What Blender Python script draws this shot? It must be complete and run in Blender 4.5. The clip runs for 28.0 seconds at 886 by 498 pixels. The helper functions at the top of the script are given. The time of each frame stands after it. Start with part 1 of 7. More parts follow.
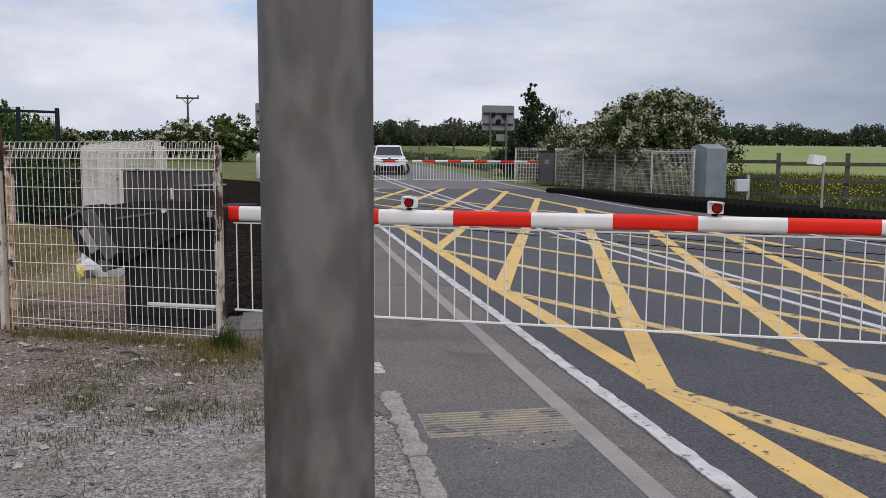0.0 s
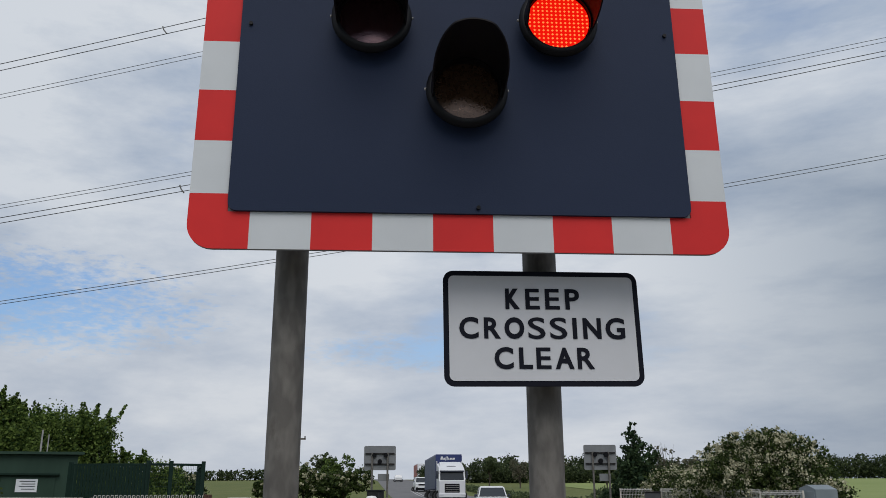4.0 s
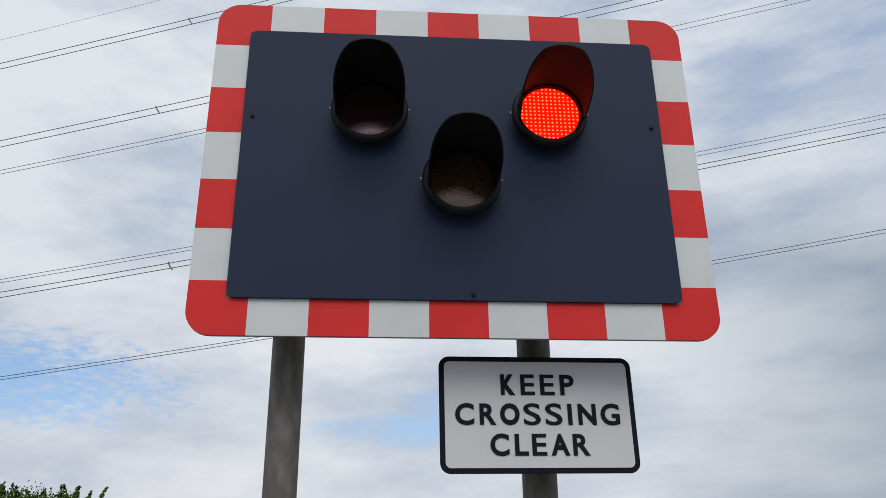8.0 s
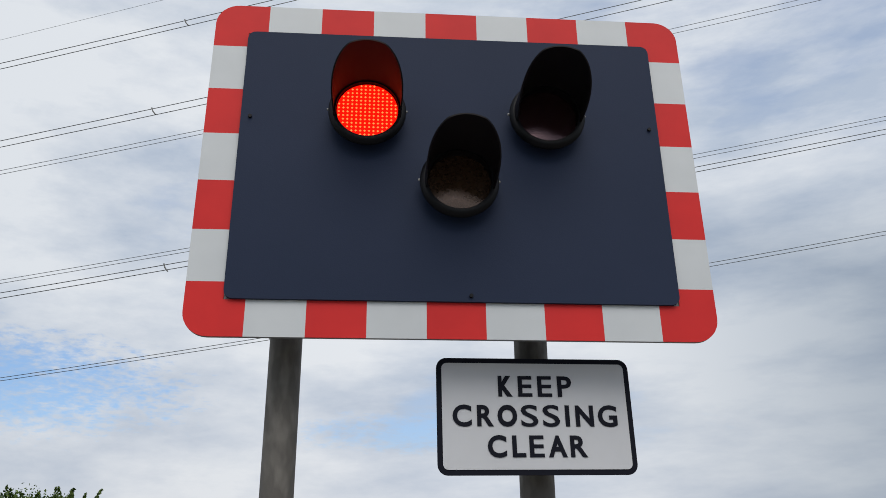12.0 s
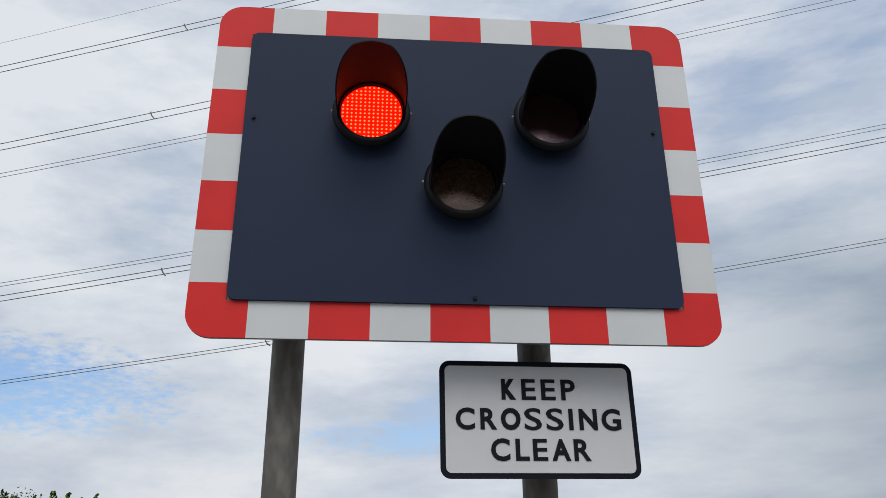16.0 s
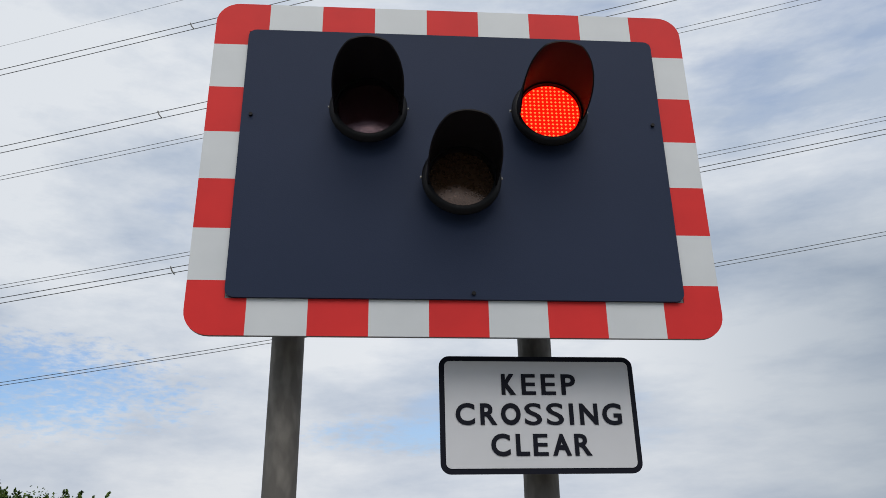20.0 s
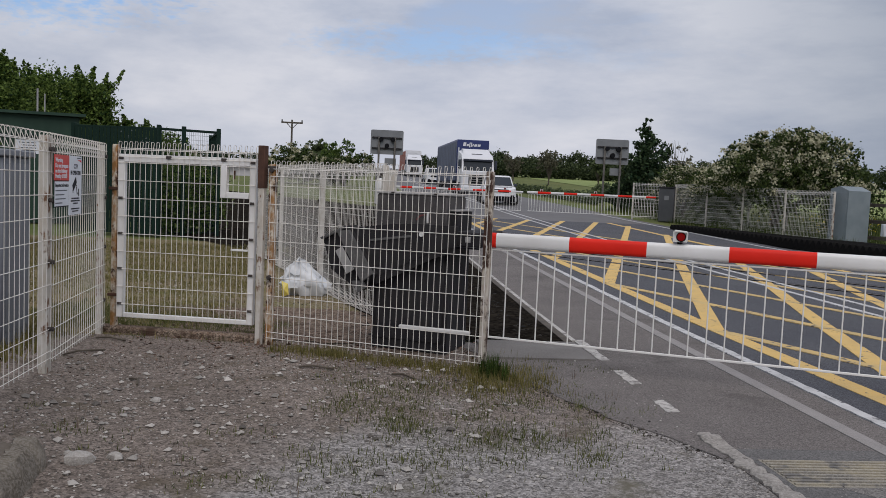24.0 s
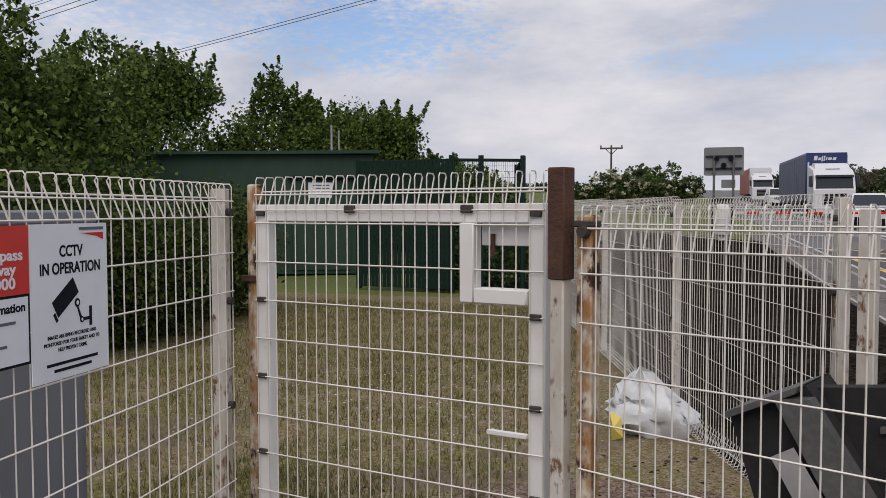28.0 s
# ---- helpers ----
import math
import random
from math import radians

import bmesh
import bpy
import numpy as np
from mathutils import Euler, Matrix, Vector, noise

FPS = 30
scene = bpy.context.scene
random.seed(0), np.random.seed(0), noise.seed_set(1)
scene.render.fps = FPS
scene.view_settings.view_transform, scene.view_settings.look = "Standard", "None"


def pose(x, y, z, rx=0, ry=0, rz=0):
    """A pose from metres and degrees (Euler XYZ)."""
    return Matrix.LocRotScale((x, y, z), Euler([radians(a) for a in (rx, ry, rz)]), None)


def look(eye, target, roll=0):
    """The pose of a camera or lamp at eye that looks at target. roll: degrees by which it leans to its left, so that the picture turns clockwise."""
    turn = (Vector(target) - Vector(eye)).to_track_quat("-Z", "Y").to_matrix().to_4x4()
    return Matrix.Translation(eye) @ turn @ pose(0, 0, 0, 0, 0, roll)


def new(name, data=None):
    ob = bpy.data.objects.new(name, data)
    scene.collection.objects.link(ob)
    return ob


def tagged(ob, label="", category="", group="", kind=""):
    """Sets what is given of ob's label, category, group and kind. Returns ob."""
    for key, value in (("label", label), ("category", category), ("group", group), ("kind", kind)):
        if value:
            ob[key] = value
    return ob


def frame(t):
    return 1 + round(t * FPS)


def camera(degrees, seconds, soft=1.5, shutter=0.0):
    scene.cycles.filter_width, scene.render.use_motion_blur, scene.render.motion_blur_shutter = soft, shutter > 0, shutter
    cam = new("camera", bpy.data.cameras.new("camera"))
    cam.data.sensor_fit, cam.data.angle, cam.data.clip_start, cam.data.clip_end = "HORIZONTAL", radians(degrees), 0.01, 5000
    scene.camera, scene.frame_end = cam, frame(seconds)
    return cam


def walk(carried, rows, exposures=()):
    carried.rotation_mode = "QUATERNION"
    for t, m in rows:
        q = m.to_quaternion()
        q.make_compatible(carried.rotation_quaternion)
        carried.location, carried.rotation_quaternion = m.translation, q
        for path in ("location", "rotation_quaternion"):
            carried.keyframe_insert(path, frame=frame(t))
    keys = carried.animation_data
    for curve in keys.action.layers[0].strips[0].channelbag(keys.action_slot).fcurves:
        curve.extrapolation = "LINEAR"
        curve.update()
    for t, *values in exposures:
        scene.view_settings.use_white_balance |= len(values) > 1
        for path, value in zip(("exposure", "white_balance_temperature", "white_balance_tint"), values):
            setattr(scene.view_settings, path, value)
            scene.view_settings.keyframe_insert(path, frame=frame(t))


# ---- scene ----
cam = camera(55.8, 28.0, soft=0.85)
PATH = [
    (0, (0.009, -0.064, 1.526), (-0.468, 1.868, 1.316), 0.3),
    (0.5, (-0.069, -0.372, 1.503), (-0.397, 1.589, 1.283), -0.4),
    (1, (-0.049, -0.654, 1.545), (-0.487, 1.292, 1.406), -1.3),
    (1.5, (0.066, -0.998, 1.605), (-0.545, 0.905, 1.679), -1.4),
    (2, (0.137, -1.287, 1.645), (-0.501, 0.584, 1.953), -1.2),
    (2.5, (0.216, -1.539, 1.662), (-0.44, 0.325, 1.969), -0.8),
    (3, (0.35, -1.729, 1.696), (-0.332, 0.122, 2.026), -0.4),
    (3.5, (0.371, -1.966, 1.731), (-0.309, -0.152, 2.229), -0.2),
    (4, (0.363, -2.11, 1.758), (-0.307, -0.314, 2.328), -0.2),
    (4.5, (0.384, -2.134, 1.777), (-0.274, -0.358, 2.418), -0.3),
    (6.5, (0.3694, -2.1929, 1.7766), (-0.2621, -0.4311, 2.4817), -0.71),
    (7, (0.3663, -2.1926, 1.7762), (-0.2614, -0.4367, 2.4991), -0.61),
    (7.5, (0.3511, -2.1785, 1.7746), (-0.2674, -0.4246, 2.5102), -0.56),
    (8, (0.3586, -2.1677, 1.7759), (-0.2643, -0.4181, 2.5181), -0.49),
    (8.5, (0.3546, -2.1556, 1.7751), (-0.2641, -0.4071, 2.5234), -0.45),
    (9, (0.3507, -2.1552, 1.7721), (-0.266, -0.4061, 2.5207), -0.44),
    (9.5, (0.3429, -2.1563, 1.7735), (-0.2695, -0.4045, 2.5193), -0.41),
    (10, (0.3458, -2.1524, 1.7698), (-0.2678, -0.4011, 2.5157), -0.33),
    (10.5, (0.3495, -2.1502, 1.7668), (-0.2647, -0.4001, 2.5149), -0.35),
    (11, (0.3517, -2.1521, 1.771), (-0.263, -0.4018, 2.5182), -0.36),
    (11.5, (0.3522, -2.1582, 1.7766), (-0.261, -0.407, 2.5231), -0.42),
    (12, (0.3516, -2.1675, 1.7738), (-0.2611, -0.4164, 2.5209), -0.51),
    (12.5, (0.365, -2.1709, 1.7775), (-0.2533, -0.4225, 2.5264), -0.39),
    (14.5, (0.3433, -2.177, 1.7649), (-0.2732, -0.4333, 2.5262), -0.06),
    (15, (0.3286, -2.1712, 1.7702), (-0.2837, -0.4254, 2.5301), -0.04),
    (15.5, (0.3241, -2.1617, 1.7637), (-0.2848, -0.4158, 2.526), -0.09),
    (16, (0.3277, -2.1613, 1.7659), (-0.2784, -0.4134, 2.5258), -0.28),
    (16.5, (0.3385, -2.1627, 1.7677), (-0.268, -0.4142, 2.526), -0.32),
    (17, (0.3468, -2.1607, 1.7691), (-0.2632, -0.4128, 2.5257), -0.37),
    (17.5, (0.3455, -2.1632, 1.7716), (-0.2596, -0.4119, 2.5245), -0.5),
    (18, (0.3531, -2.1528, 1.7677), (-0.2553, -0.4036, 2.5227), -0.57),
    (18.5, (0.3648, -2.1514, 1.768), (-0.2493, -0.4032, 2.5207), -0.68),
    (19, (0.3675, -2.1401, 1.7669), (-0.2529, -0.3945, 2.5206), -0.66),
    (19.5, (0.3509, -2.1448, 1.7666), (-0.2645, -0.3968, 2.5187), -0.73),
    (20, (0.3572, -2.1408, 1.7678), (-0.2692, -0.3961, 2.5186), -0.65),
    (20.5, (0.3534, -2.1411, 1.7676), (-0.2797, -0.3983, 2.5171), -0.64),
    (21, (0.309, -2.126, 1.73), (-0.335, -0.369, 2.436), -0.4),
    (21.5, (0.215, -2.064, 1.672), (-0.489, -0.226, 2.031), 0.3),
    (22, (0.01, -1.867, 1.603), (-0.739, -0.014, 1.675), 0.8),
    (22.5, (-0.293, -1.667, 1.607), (-1.127, 0.149, 1.511), 1.7),
    (24.5, (-1.89, 0.169, 1.46), (-2.495, 2.07, 1.321), 1.8),
    (25, (-2.267, 0.77, 1.496), (-2.851, 2.682, 1.422), 0.5),
    (25.5, (-2.687, 1.329, 1.553), (-3.239, 3.249, 1.45), 0.4),
    (26, (-2.972, 1.884, 1.57), (-3.511, 3.806, 1.443), 0.1),
    (26.5, (-3.285, 2.402, 1.574), (-3.94, 4.287, 1.438), 0.1),
    (27, (-3.558, 2.844, 1.633), (-4.513, 4.596, 1.496), -0.4),
    (27.5, (-3.762, 3.315, 1.69), (-5.01, 4.873, 1.571), -0.3),
    (28, (-3.982, 3.748, 1.659), (-5.298, 5.251, 1.565), -0.1),
]
walk(cam, [(t, look(eye, target, roll)) for t, eye, target, roll in PATH], exposures=[(0, 0.14, 6500, 16), (1, -0.06, 6500, 15), (2, -0.46, 6500, 13), (3, -0.26, 6500, 12), (4, -0.14, 6500, 10), (5, 0.08, 6650, 10), (20.5, 0.08, 6650, 10), (21.8, -0.2, 6900, 13), (22.0, -0.24, 7000, 14), (22.5, 0.03, 6900, 15), (24.5, -0.22, 6500, 15), (25, -0.30, 6500, 15), (26, 0.0, 6700, 16), (27, 0.0, 6850, 17), (28, 0.02, 6850, 17)])

# ---- world and sun: bright broken overcast ----
SUN_UP, SUN_AZ = 53.0, 152.0
world = bpy.data.worlds.new("sky")
scene.world = world
world.use_nodes = True
wt = world.node_tree
wt.nodes.clear()


def wn(kind, **kw):
    n = wt.nodes.new(kind)
    for k, v in kw.items():
        setattr(n, k, v)
    return n


w_out, w_bg = wn("ShaderNodeOutputWorld"), wn("ShaderNodeBackground")
w_sky = wn("ShaderNodeTexSky", sky_type="NISHITA", sun_disc=False, sun_elevation=radians(SUN_UP), sun_rotation=radians(SUN_AZ), dust_density=2.0)
w_tc, w_map = wn("ShaderNodeTexCoord"), wn("ShaderNodeMapping")
w_map.inputs["Scale"].default_value = (1.0, 1.6, 3.6)
w_map.inputs["Rotation"].default_value = (0.0, 0.0, 0.3)
w_n1, w_n2 = wn("ShaderNodeTexNoise"), wn("ShaderNodeTexNoise")
w_n1.inputs["Scale"].default_value, w_n1.inputs["Detail"].default_value, w_n1.inputs["Roughness"].default_value = 2.3, 9.0, 0.6
w_n2.inputs["Scale"].default_value, w_n2.inputs["Detail"].default_value, w_n2.inputs["Roughness"].default_value = 2.4, 9.0, 0.6
w_cov, w_tone = wn("ShaderNodeValToRGB"), wn("ShaderNodeValToRGB")
w_cov.color_ramp.elements[0].position, w_cov.color_ramp.elements[1].position = 0.32, 0.43
w_cov.color_ramp.elements[0].color, w_cov.color_ramp.elements[1].color = (0.68, 0.68, 0.68, 1), (1, 1, 1, 1)
w_tone.color_ramp.elements[0].position, w_tone.color_ramp.elements[1].position = 0.36, 0.62
w_tone.color_ramp.elements[0].color, w_tone.color_ramp.elements[1].color = (5.3, 6.35, 8.0, 1), (9.3, 9.9, 10.7, 1)
w_sep, w_hz = wn("ShaderNodeSeparateXYZ"), wn("ShaderNodeMapRange")
w_hz.inputs["From Min"].default_value, w_hz.inputs["From Max"].default_value = 0.0, 0.30
w_hz.inputs["To Min"].default_value, w_hz.inputs["To Max"].default_value = 1.0, 0.0
w_warm = wn("ShaderNodeMix", data_type="RGBA")
w_warm.inputs["B"].default_value = (9.6, 9.4, 9.3, 1)
w_mix = wn("ShaderNodeMix", data_type="RGBA")
w_hzs = wn("ShaderNodeMath", operation="MULTIPLY")
w_hzs.inputs[1].default_value = 0.22
wl = wt.links.new
wl(w_tc.outputs["Generated"], w_map.inputs["Vector"])
wl(w_tc.outputs["Generated"], w_sep.inputs[0])
wl(w_map.outputs[0], w_n1.inputs["Vector"])
wl(w_map.outputs[0], w_n2.inputs["Vector"])
wl(w_n1.outputs[0], w_cov.inputs[0])
wl(w_n2.outputs[0], w_tone.inputs[0])
wl(w_sep.outputs["Z"], w_hz.inputs["Value"])
wl(w_hz.outputs[0], w_hzs.inputs[0])
wl(w_hzs.outputs[0], w_warm.inputs["Factor"])
wl(w_tone.outputs[0], w_warm.inputs["A"])


def wmath(op, a, b):
    n = wn("ShaderNodeMath", operation=op)
    for sock, v in zip(n.inputs, (a, b)):
        if isinstance(v, float):
            sock.default_value = v
        else:
            wl(v, sock)
    return n.outputs[0]


def cloud_gap(azimuth, rise, wide, high, depth):
    """How far the cloud thins out round one direction: an uneven oval of blue."""
    az, el = radians(azimuth), radians(rise)
    across = (math.cos(az), -math.sin(az), 0.0)
    upward = (-math.sin(el) * math.sin(az), -math.sin(el) * math.cos(az), math.cos(el))
    ahead = (math.cos(el) * math.sin(az), math.cos(el) * math.cos(az), math.sin(el))
    parts = []
    for axis, size in ((across, math.sin(radians(wide))), (upward, math.sin(radians(high)))):
        d = wn("ShaderNodeVectorMath", operation="DOT_PRODUCT")
        d.inputs[1].default_value = axis
        wl(w_tc.outputs["Generated"], d.inputs[0])
        q = wmath("DIVIDE", d.outputs["Value"], size)
        parts.append(wmath("MULTIPLY", q, q))
    d = wn("ShaderNodeVectorMath", operation="DOT_PRODUCT")
    d.inputs[1].default_value = ahead
    wl(w_tc.outputs["Generated"], d.inputs[0])
    reach = wmath("ADD", wmath("ADD", parts[0], parts[1]), wmath("ADD", wmath("MULTIPLY", wmath("SUBTRACT", w_n3.outputs[0], 0.5), 3.2), wmath("MULTIPLY", wmath("SUBTRACT", w_n4.outputs[0], 0.5), 4.2)))
    r = wn("ShaderNodeMapRange", interpolation_type="SMOOTHSTEP")
    for key, v in (("From Min", -0.6), ("From Max", 1.9), ("To Min", depth), ("To Max", 0.0)):
        r.inputs[key].default_value = v
    wl(reach, r.inputs["Value"])
    return wmath("MULTIPLY", r.outputs[0], wmath("GREATER_THAN", d.outputs["Value"], 0.3))


# rippled cloudlets break up the blue gaps
w_rip = wn("ShaderNodeMapping")
w_rip.inputs["Rotation"].default_value = (0.0, 0.0, 0.78)
w_rip.inputs["Scale"].default_value = (1.0, 1.0, 3.0)
w_n3 = wn("ShaderNodeTexNoise")
w_n3.inputs["Scale"].default_value, w_n3.inputs["Detail"].default_value, w_n3.inputs["Roughness"].default_value, w_n3.inputs["Distortion"].default_value = 26.0, 5.0, 0.62, 0.6
wl(w_tc.outputs["Generated"], w_rip.inputs["Vector"])
wl(w_rip.outputs[0], w_n3.inputs["Vector"])
w_n4 = wn("ShaderNodeTexNoise")
w_n4.inputs["Scale"].default_value, w_n4.inputs["Detail"].default_value, w_n4.inputs["Roughness"].default_value = 75.0, 3.0, 0.6
wl(w_rip.outputs[0], w_n4.inputs["Vector"])
gaps = None
for gap in ((-46.5, 11.8, 8.0, 2.6, 0.85), (-58.0, 12.5, 9.0, 2.2, 0.5), (-20.8, 9.6, 7.0, 1.1, 0.5)):
    q = cloud_gap(*gap)
    gaps = q if gaps is None else wmath("MAXIMUM", gaps, q)
wl(wmath("MULTIPLY", w_cov.outputs[0], wmath("SUBTRACT", 1.0, gaps)), w_mix.inputs["Factor"])
w_gain = wn("ShaderNodeMix", data_type="RGBA", blend_type="MULTIPLY")
w_gain.inputs["Factor"].default_value = 1.0
w_gain.inputs["B"].default_value = (1.5, 1.85, 2.2, 1)
wl(w_sky.outputs[0], w_gain.inputs["A"])
wl(w_gain.outputs["Result"], w_mix.inputs["A"])
wl(w_warm.outputs["Result"], w_mix.inputs["B"])
w_east = wn("ShaderNodeMapRange", interpolation_type="SMOOTHSTEP")
w_east.inputs["From Min"].default_value, w_east.inputs["From Max"].default_value = -0.25, 0.38
w_east.inputs["To Min"].default_value, w_east.inputs["To Max"].default_value = 1.05, 0.44
w_dim = wn("ShaderNodeMix", data_type="RGBA", blend_type="MULTIPLY")
w_dim.inputs["Factor"].default_value = 1.0
wl(w_sep.outputs["X"], w_east.inputs["Value"])
wl(w_mix.outputs["Result"], w_dim.inputs["A"])
w_high = wn("ShaderNodeMapRange", interpolation_type="SMOOTHSTEP")
w_high.inputs["From Min"].default_value, w_high.inputs["From Max"].default_value = 0.22, 0.47
w_high.inputs["To Min"].default_value, w_high.inputs["To Max"].default_value = 0.48, 1.06
w_round = wn("ShaderNodeMapRange", interpolation_type="SMOOTHSTEP")
for _key, _v in (("From Min", 0.40), ("From Max", 0.75), ("To Min", 0.40), ("To Max", 1.05)):
    w_round.inputs[_key].default_value = _v
wl(w_sep.outputs["X"], w_round.inputs["Value"])
w_most = wn("ShaderNodeMath", operation="MAXIMUM")
wl(w_sep.outputs["Z"], w_high.inputs["Value"])
wl(wmath("MAXIMUM", w_east.outputs[0], w_round.outputs[0]), w_most.inputs[0])
wl(w_high.outputs[0], w_most.inputs[1])
w_west = wn("ShaderNodeMapRange", interpolation_type="SMOOTHSTEP")
for _key, _v in (("From Min", -0.72), ("From Max", -0.22), ("To Min", 0.93), ("To Max", 1.0)):
    w_west.inputs[_key].default_value = _v
wl(w_sep.outputs["X"], w_west.inputs["Value"])
w_all = wmath("MULTIPLY", w_most.outputs[0], w_west.outputs[0])
w_tint = wn("ShaderNodeCombineColor")
for _key, _power in (("Red", 1.16), ("Green", 1.0), ("Blue", 0.84)):
    wl(wmath("POWER", w_all, _power), w_tint.inputs[_key])
wl(w_tint.outputs[0], w_dim.inputs["B"])
wl(w_dim.outputs["Result"], w_bg.inputs["Color"])
w_bg.inputs["Strength"].default_value = 0.075
wl(w_bg.outputs[0], w_out.inputs[0])

sun = new("sun", bpy.data.lights.new("sun", "SUN"))
sun.data.energy, sun.data.angle, sun.data.color = 1.7, radians(50), (1.0, 0.95, 0.88)
sun_dir = Vector((math.sin(radians(SUN_AZ)) * math.cos(radians(SUN_UP)), math.cos(radians(SUN_AZ)) * math.cos(radians(SUN_UP)), math.sin(radians(SUN_UP))))
sun.matrix_world = look(sun_dir * 50, (0, 0, 0))

# ---- materials ----


def material(name, base, rough=0.7, metal=0.0, second=None, scale=4.0, spread=(0.35, 0.65), bump=0.0, bump_scale=40.0, fine=None, fine_scale=60.0, fine_amount=0.3, rnd=0.0, spec=0.5, stretch=(1, 1, 1), worn=None, worn_scale=3.0, worn_at=(0.6, 0.68), coords="Object", pebbles=0.0, pebble_low=0.5, pebble_high=1.5, pebble_bump=0.0, ior=1.5):
    m = bpy.data.materials.new(name)
    m.use_nodes = True
    nt = m.node_tree
    N, lk = nt.nodes, nt.links.new
    bs = N["Principled BSDF"]
    bs.inputs["Roughness"].default_value, bs.inputs["Metallic"].default_value = rough, metal
    bs.inputs["Specular IOR Level"].default_value = spec
    bs.inputs["IOR"].default_value = ior
    tc, mp = N.new("ShaderNodeTexCoord"), N.new("ShaderNodeMapping")
    mp.inputs["Scale"].default_value = stretch
    lk(tc.outputs[coords], mp.inputs["Vector"])

    def noise_tex(sc, det=5.0, rg=0.55):
        n = N.new("ShaderNodeTexNoise")
        n.inputs["Scale"].default_value, n.inputs["Detail"].default_value, n.inputs["Roughness"].default_value = sc, det, rg
        lk(mp.outputs[0], n.inputs["Vector"])
        return n

    def ramp(src, lo, hi):
        r = N.new("ShaderNodeMapRange")
        r.inputs["From Min"].default_value, r.inputs["From Max"].default_value = lo, hi
        lk(src, r.inputs["Value"])
        return r.outputs[0]

    def mix(fac, a, b, blend="MIX"):
        x = N.new("ShaderNodeMix")
        x.data_type, x.blend_type = "RGBA", blend
        for key, val in (("Factor", fac), ("A", a), ("B", b)):
            if isinstance(val, tuple):
                x.inputs[key].default_value = (*val, 1)
            elif isinstance(val, float):
                x.inputs[key].default_value = val
            else:
                lk(val, x.inputs[key])
        return x.outputs["Result"]

    col = base
    if second:
        col = mix(ramp(noise_tex(scale).outputs[0], *spread), base, second)
    if fine:
        n = noise_tex(fine_scale, 2.0)
        f = ramp(n.outputs[0], 0.42, 0.62)
        mu = N.new("ShaderNodeMath")
        mu.operation = "MULTIPLY"
        mu.inputs[1].default_value = fine_amount
        lk(f, mu.inputs[0])
        col = mix(mu.outputs[0], col, fine)
    vor = None
    if pebbles:
        vor = N.new("ShaderNodeTexVoronoi")
        vor.inputs["Scale"].default_value = pebbles
        lk(mp.outputs[0], vor.inputs["Vector"])
        sp = N.new("ShaderNodeSeparateColor")
        lk(vor.outputs["Color"], sp.inputs[0])
        mr = N.new("ShaderNodeMapRange")
        mr.inputs["To Min"].default_value, mr.inputs["To Max"].default_value = pebble_low, pebble_high
        lk(sp.outputs[0], mr.inputs["Value"])
        col = mix(1.0, col, mr.outputs[0], "MULTIPLY")
    if worn:
        col = mix(ramp(noise_tex(worn_scale, 8.0, 0.65).outputs[0], *worn_at), col, worn)
    if rnd:
        oi = N.new("ShaderNodeObjectInfo")
        hs = N.new("ShaderNodeHueSaturation")
        r = N.new("ShaderNodeMapRange")
        r.inputs["To Min"].default_value, r.inputs["To Max"].default_value = 1 - rnd, 1 + rnd
        lk(oi.outputs["Random"], r.inputs["Value"])
        lk(r.outputs[0], hs.inputs["Value"])
        if isinstance(col, tuple):
            hs.inputs["Color"].default_value = (*col, 1)
        else:
            lk(col, hs.inputs["Color"])
        col = hs.outputs[0]
    if isinstance(col, tuple):
        bs.inputs["Base Color"].default_value = (*col, 1)
    else:
        lk(col, bs.inputs["Base Color"])
    if vor and pebble_bump:
        bn = N.new("ShaderNodeBump")
        bn.inputs["Strength"].default_value, bn.inputs["Distance"].default_value = pebble_bump, 0.6 / pebbles
        bn.invert = True
        lk(vor.outputs["Distance"], bn.inputs["Height"])
        lk(bn.outputs[0], bs.inputs["Normal"])
    elif bump:
        bn = N.new("ShaderNodeBump")
        bn.inputs["Strength"].default_value, bn.inputs["Distance"].default_value = bump, 0.01
        lk(noise_tex(bump_scale, 4.0).outputs[0], bn.inputs["Height"])
        lk(bn.outputs[0], bs.inputs["Normal"])
    return m


def leaf_material(name, dark, light, tip=None):
    m = bpy.data.materials.new(name)
    m.use_nodes = True
    N, lk = m.node_tree.nodes, m.node_tree.links.new
    bs = N["Principled BSDF"]
    bs.inputs["Roughness"].default_value = 0.6
    g = N.new("ShaderNodeNewGeometry")
    r = N.new("ShaderNodeValToRGB")
    r.color_ramp.elements[0].color, r.color_ramp.elements[1].color = (*dark, 1), (*light, 1)
    r.color_ramp.elements[0].position, r.color_ramp.elements[1].position = 0.1, 0.9
    lk(g.outputs["Random Per Island"], r.inputs[0])
    lk(r.outputs[0], bs.inputs["Base Color"])
    bs.inputs["Specular IOR Level"].default_value = 0.12
    tr, mx = N.new("ShaderNodeBsdfTranslucent"), N.new("ShaderNodeMixShader")
    lk(r.outputs[0], tr.inputs["Color"])
    mx.inputs[0].default_value = 0.3
    lk(bs.outputs[0], mx.inputs[1])
    lk(tr.outputs[0], mx.inputs[2])
    lk(mx.outputs[0], N["Material Output"].inputs["Surface"])
    return m


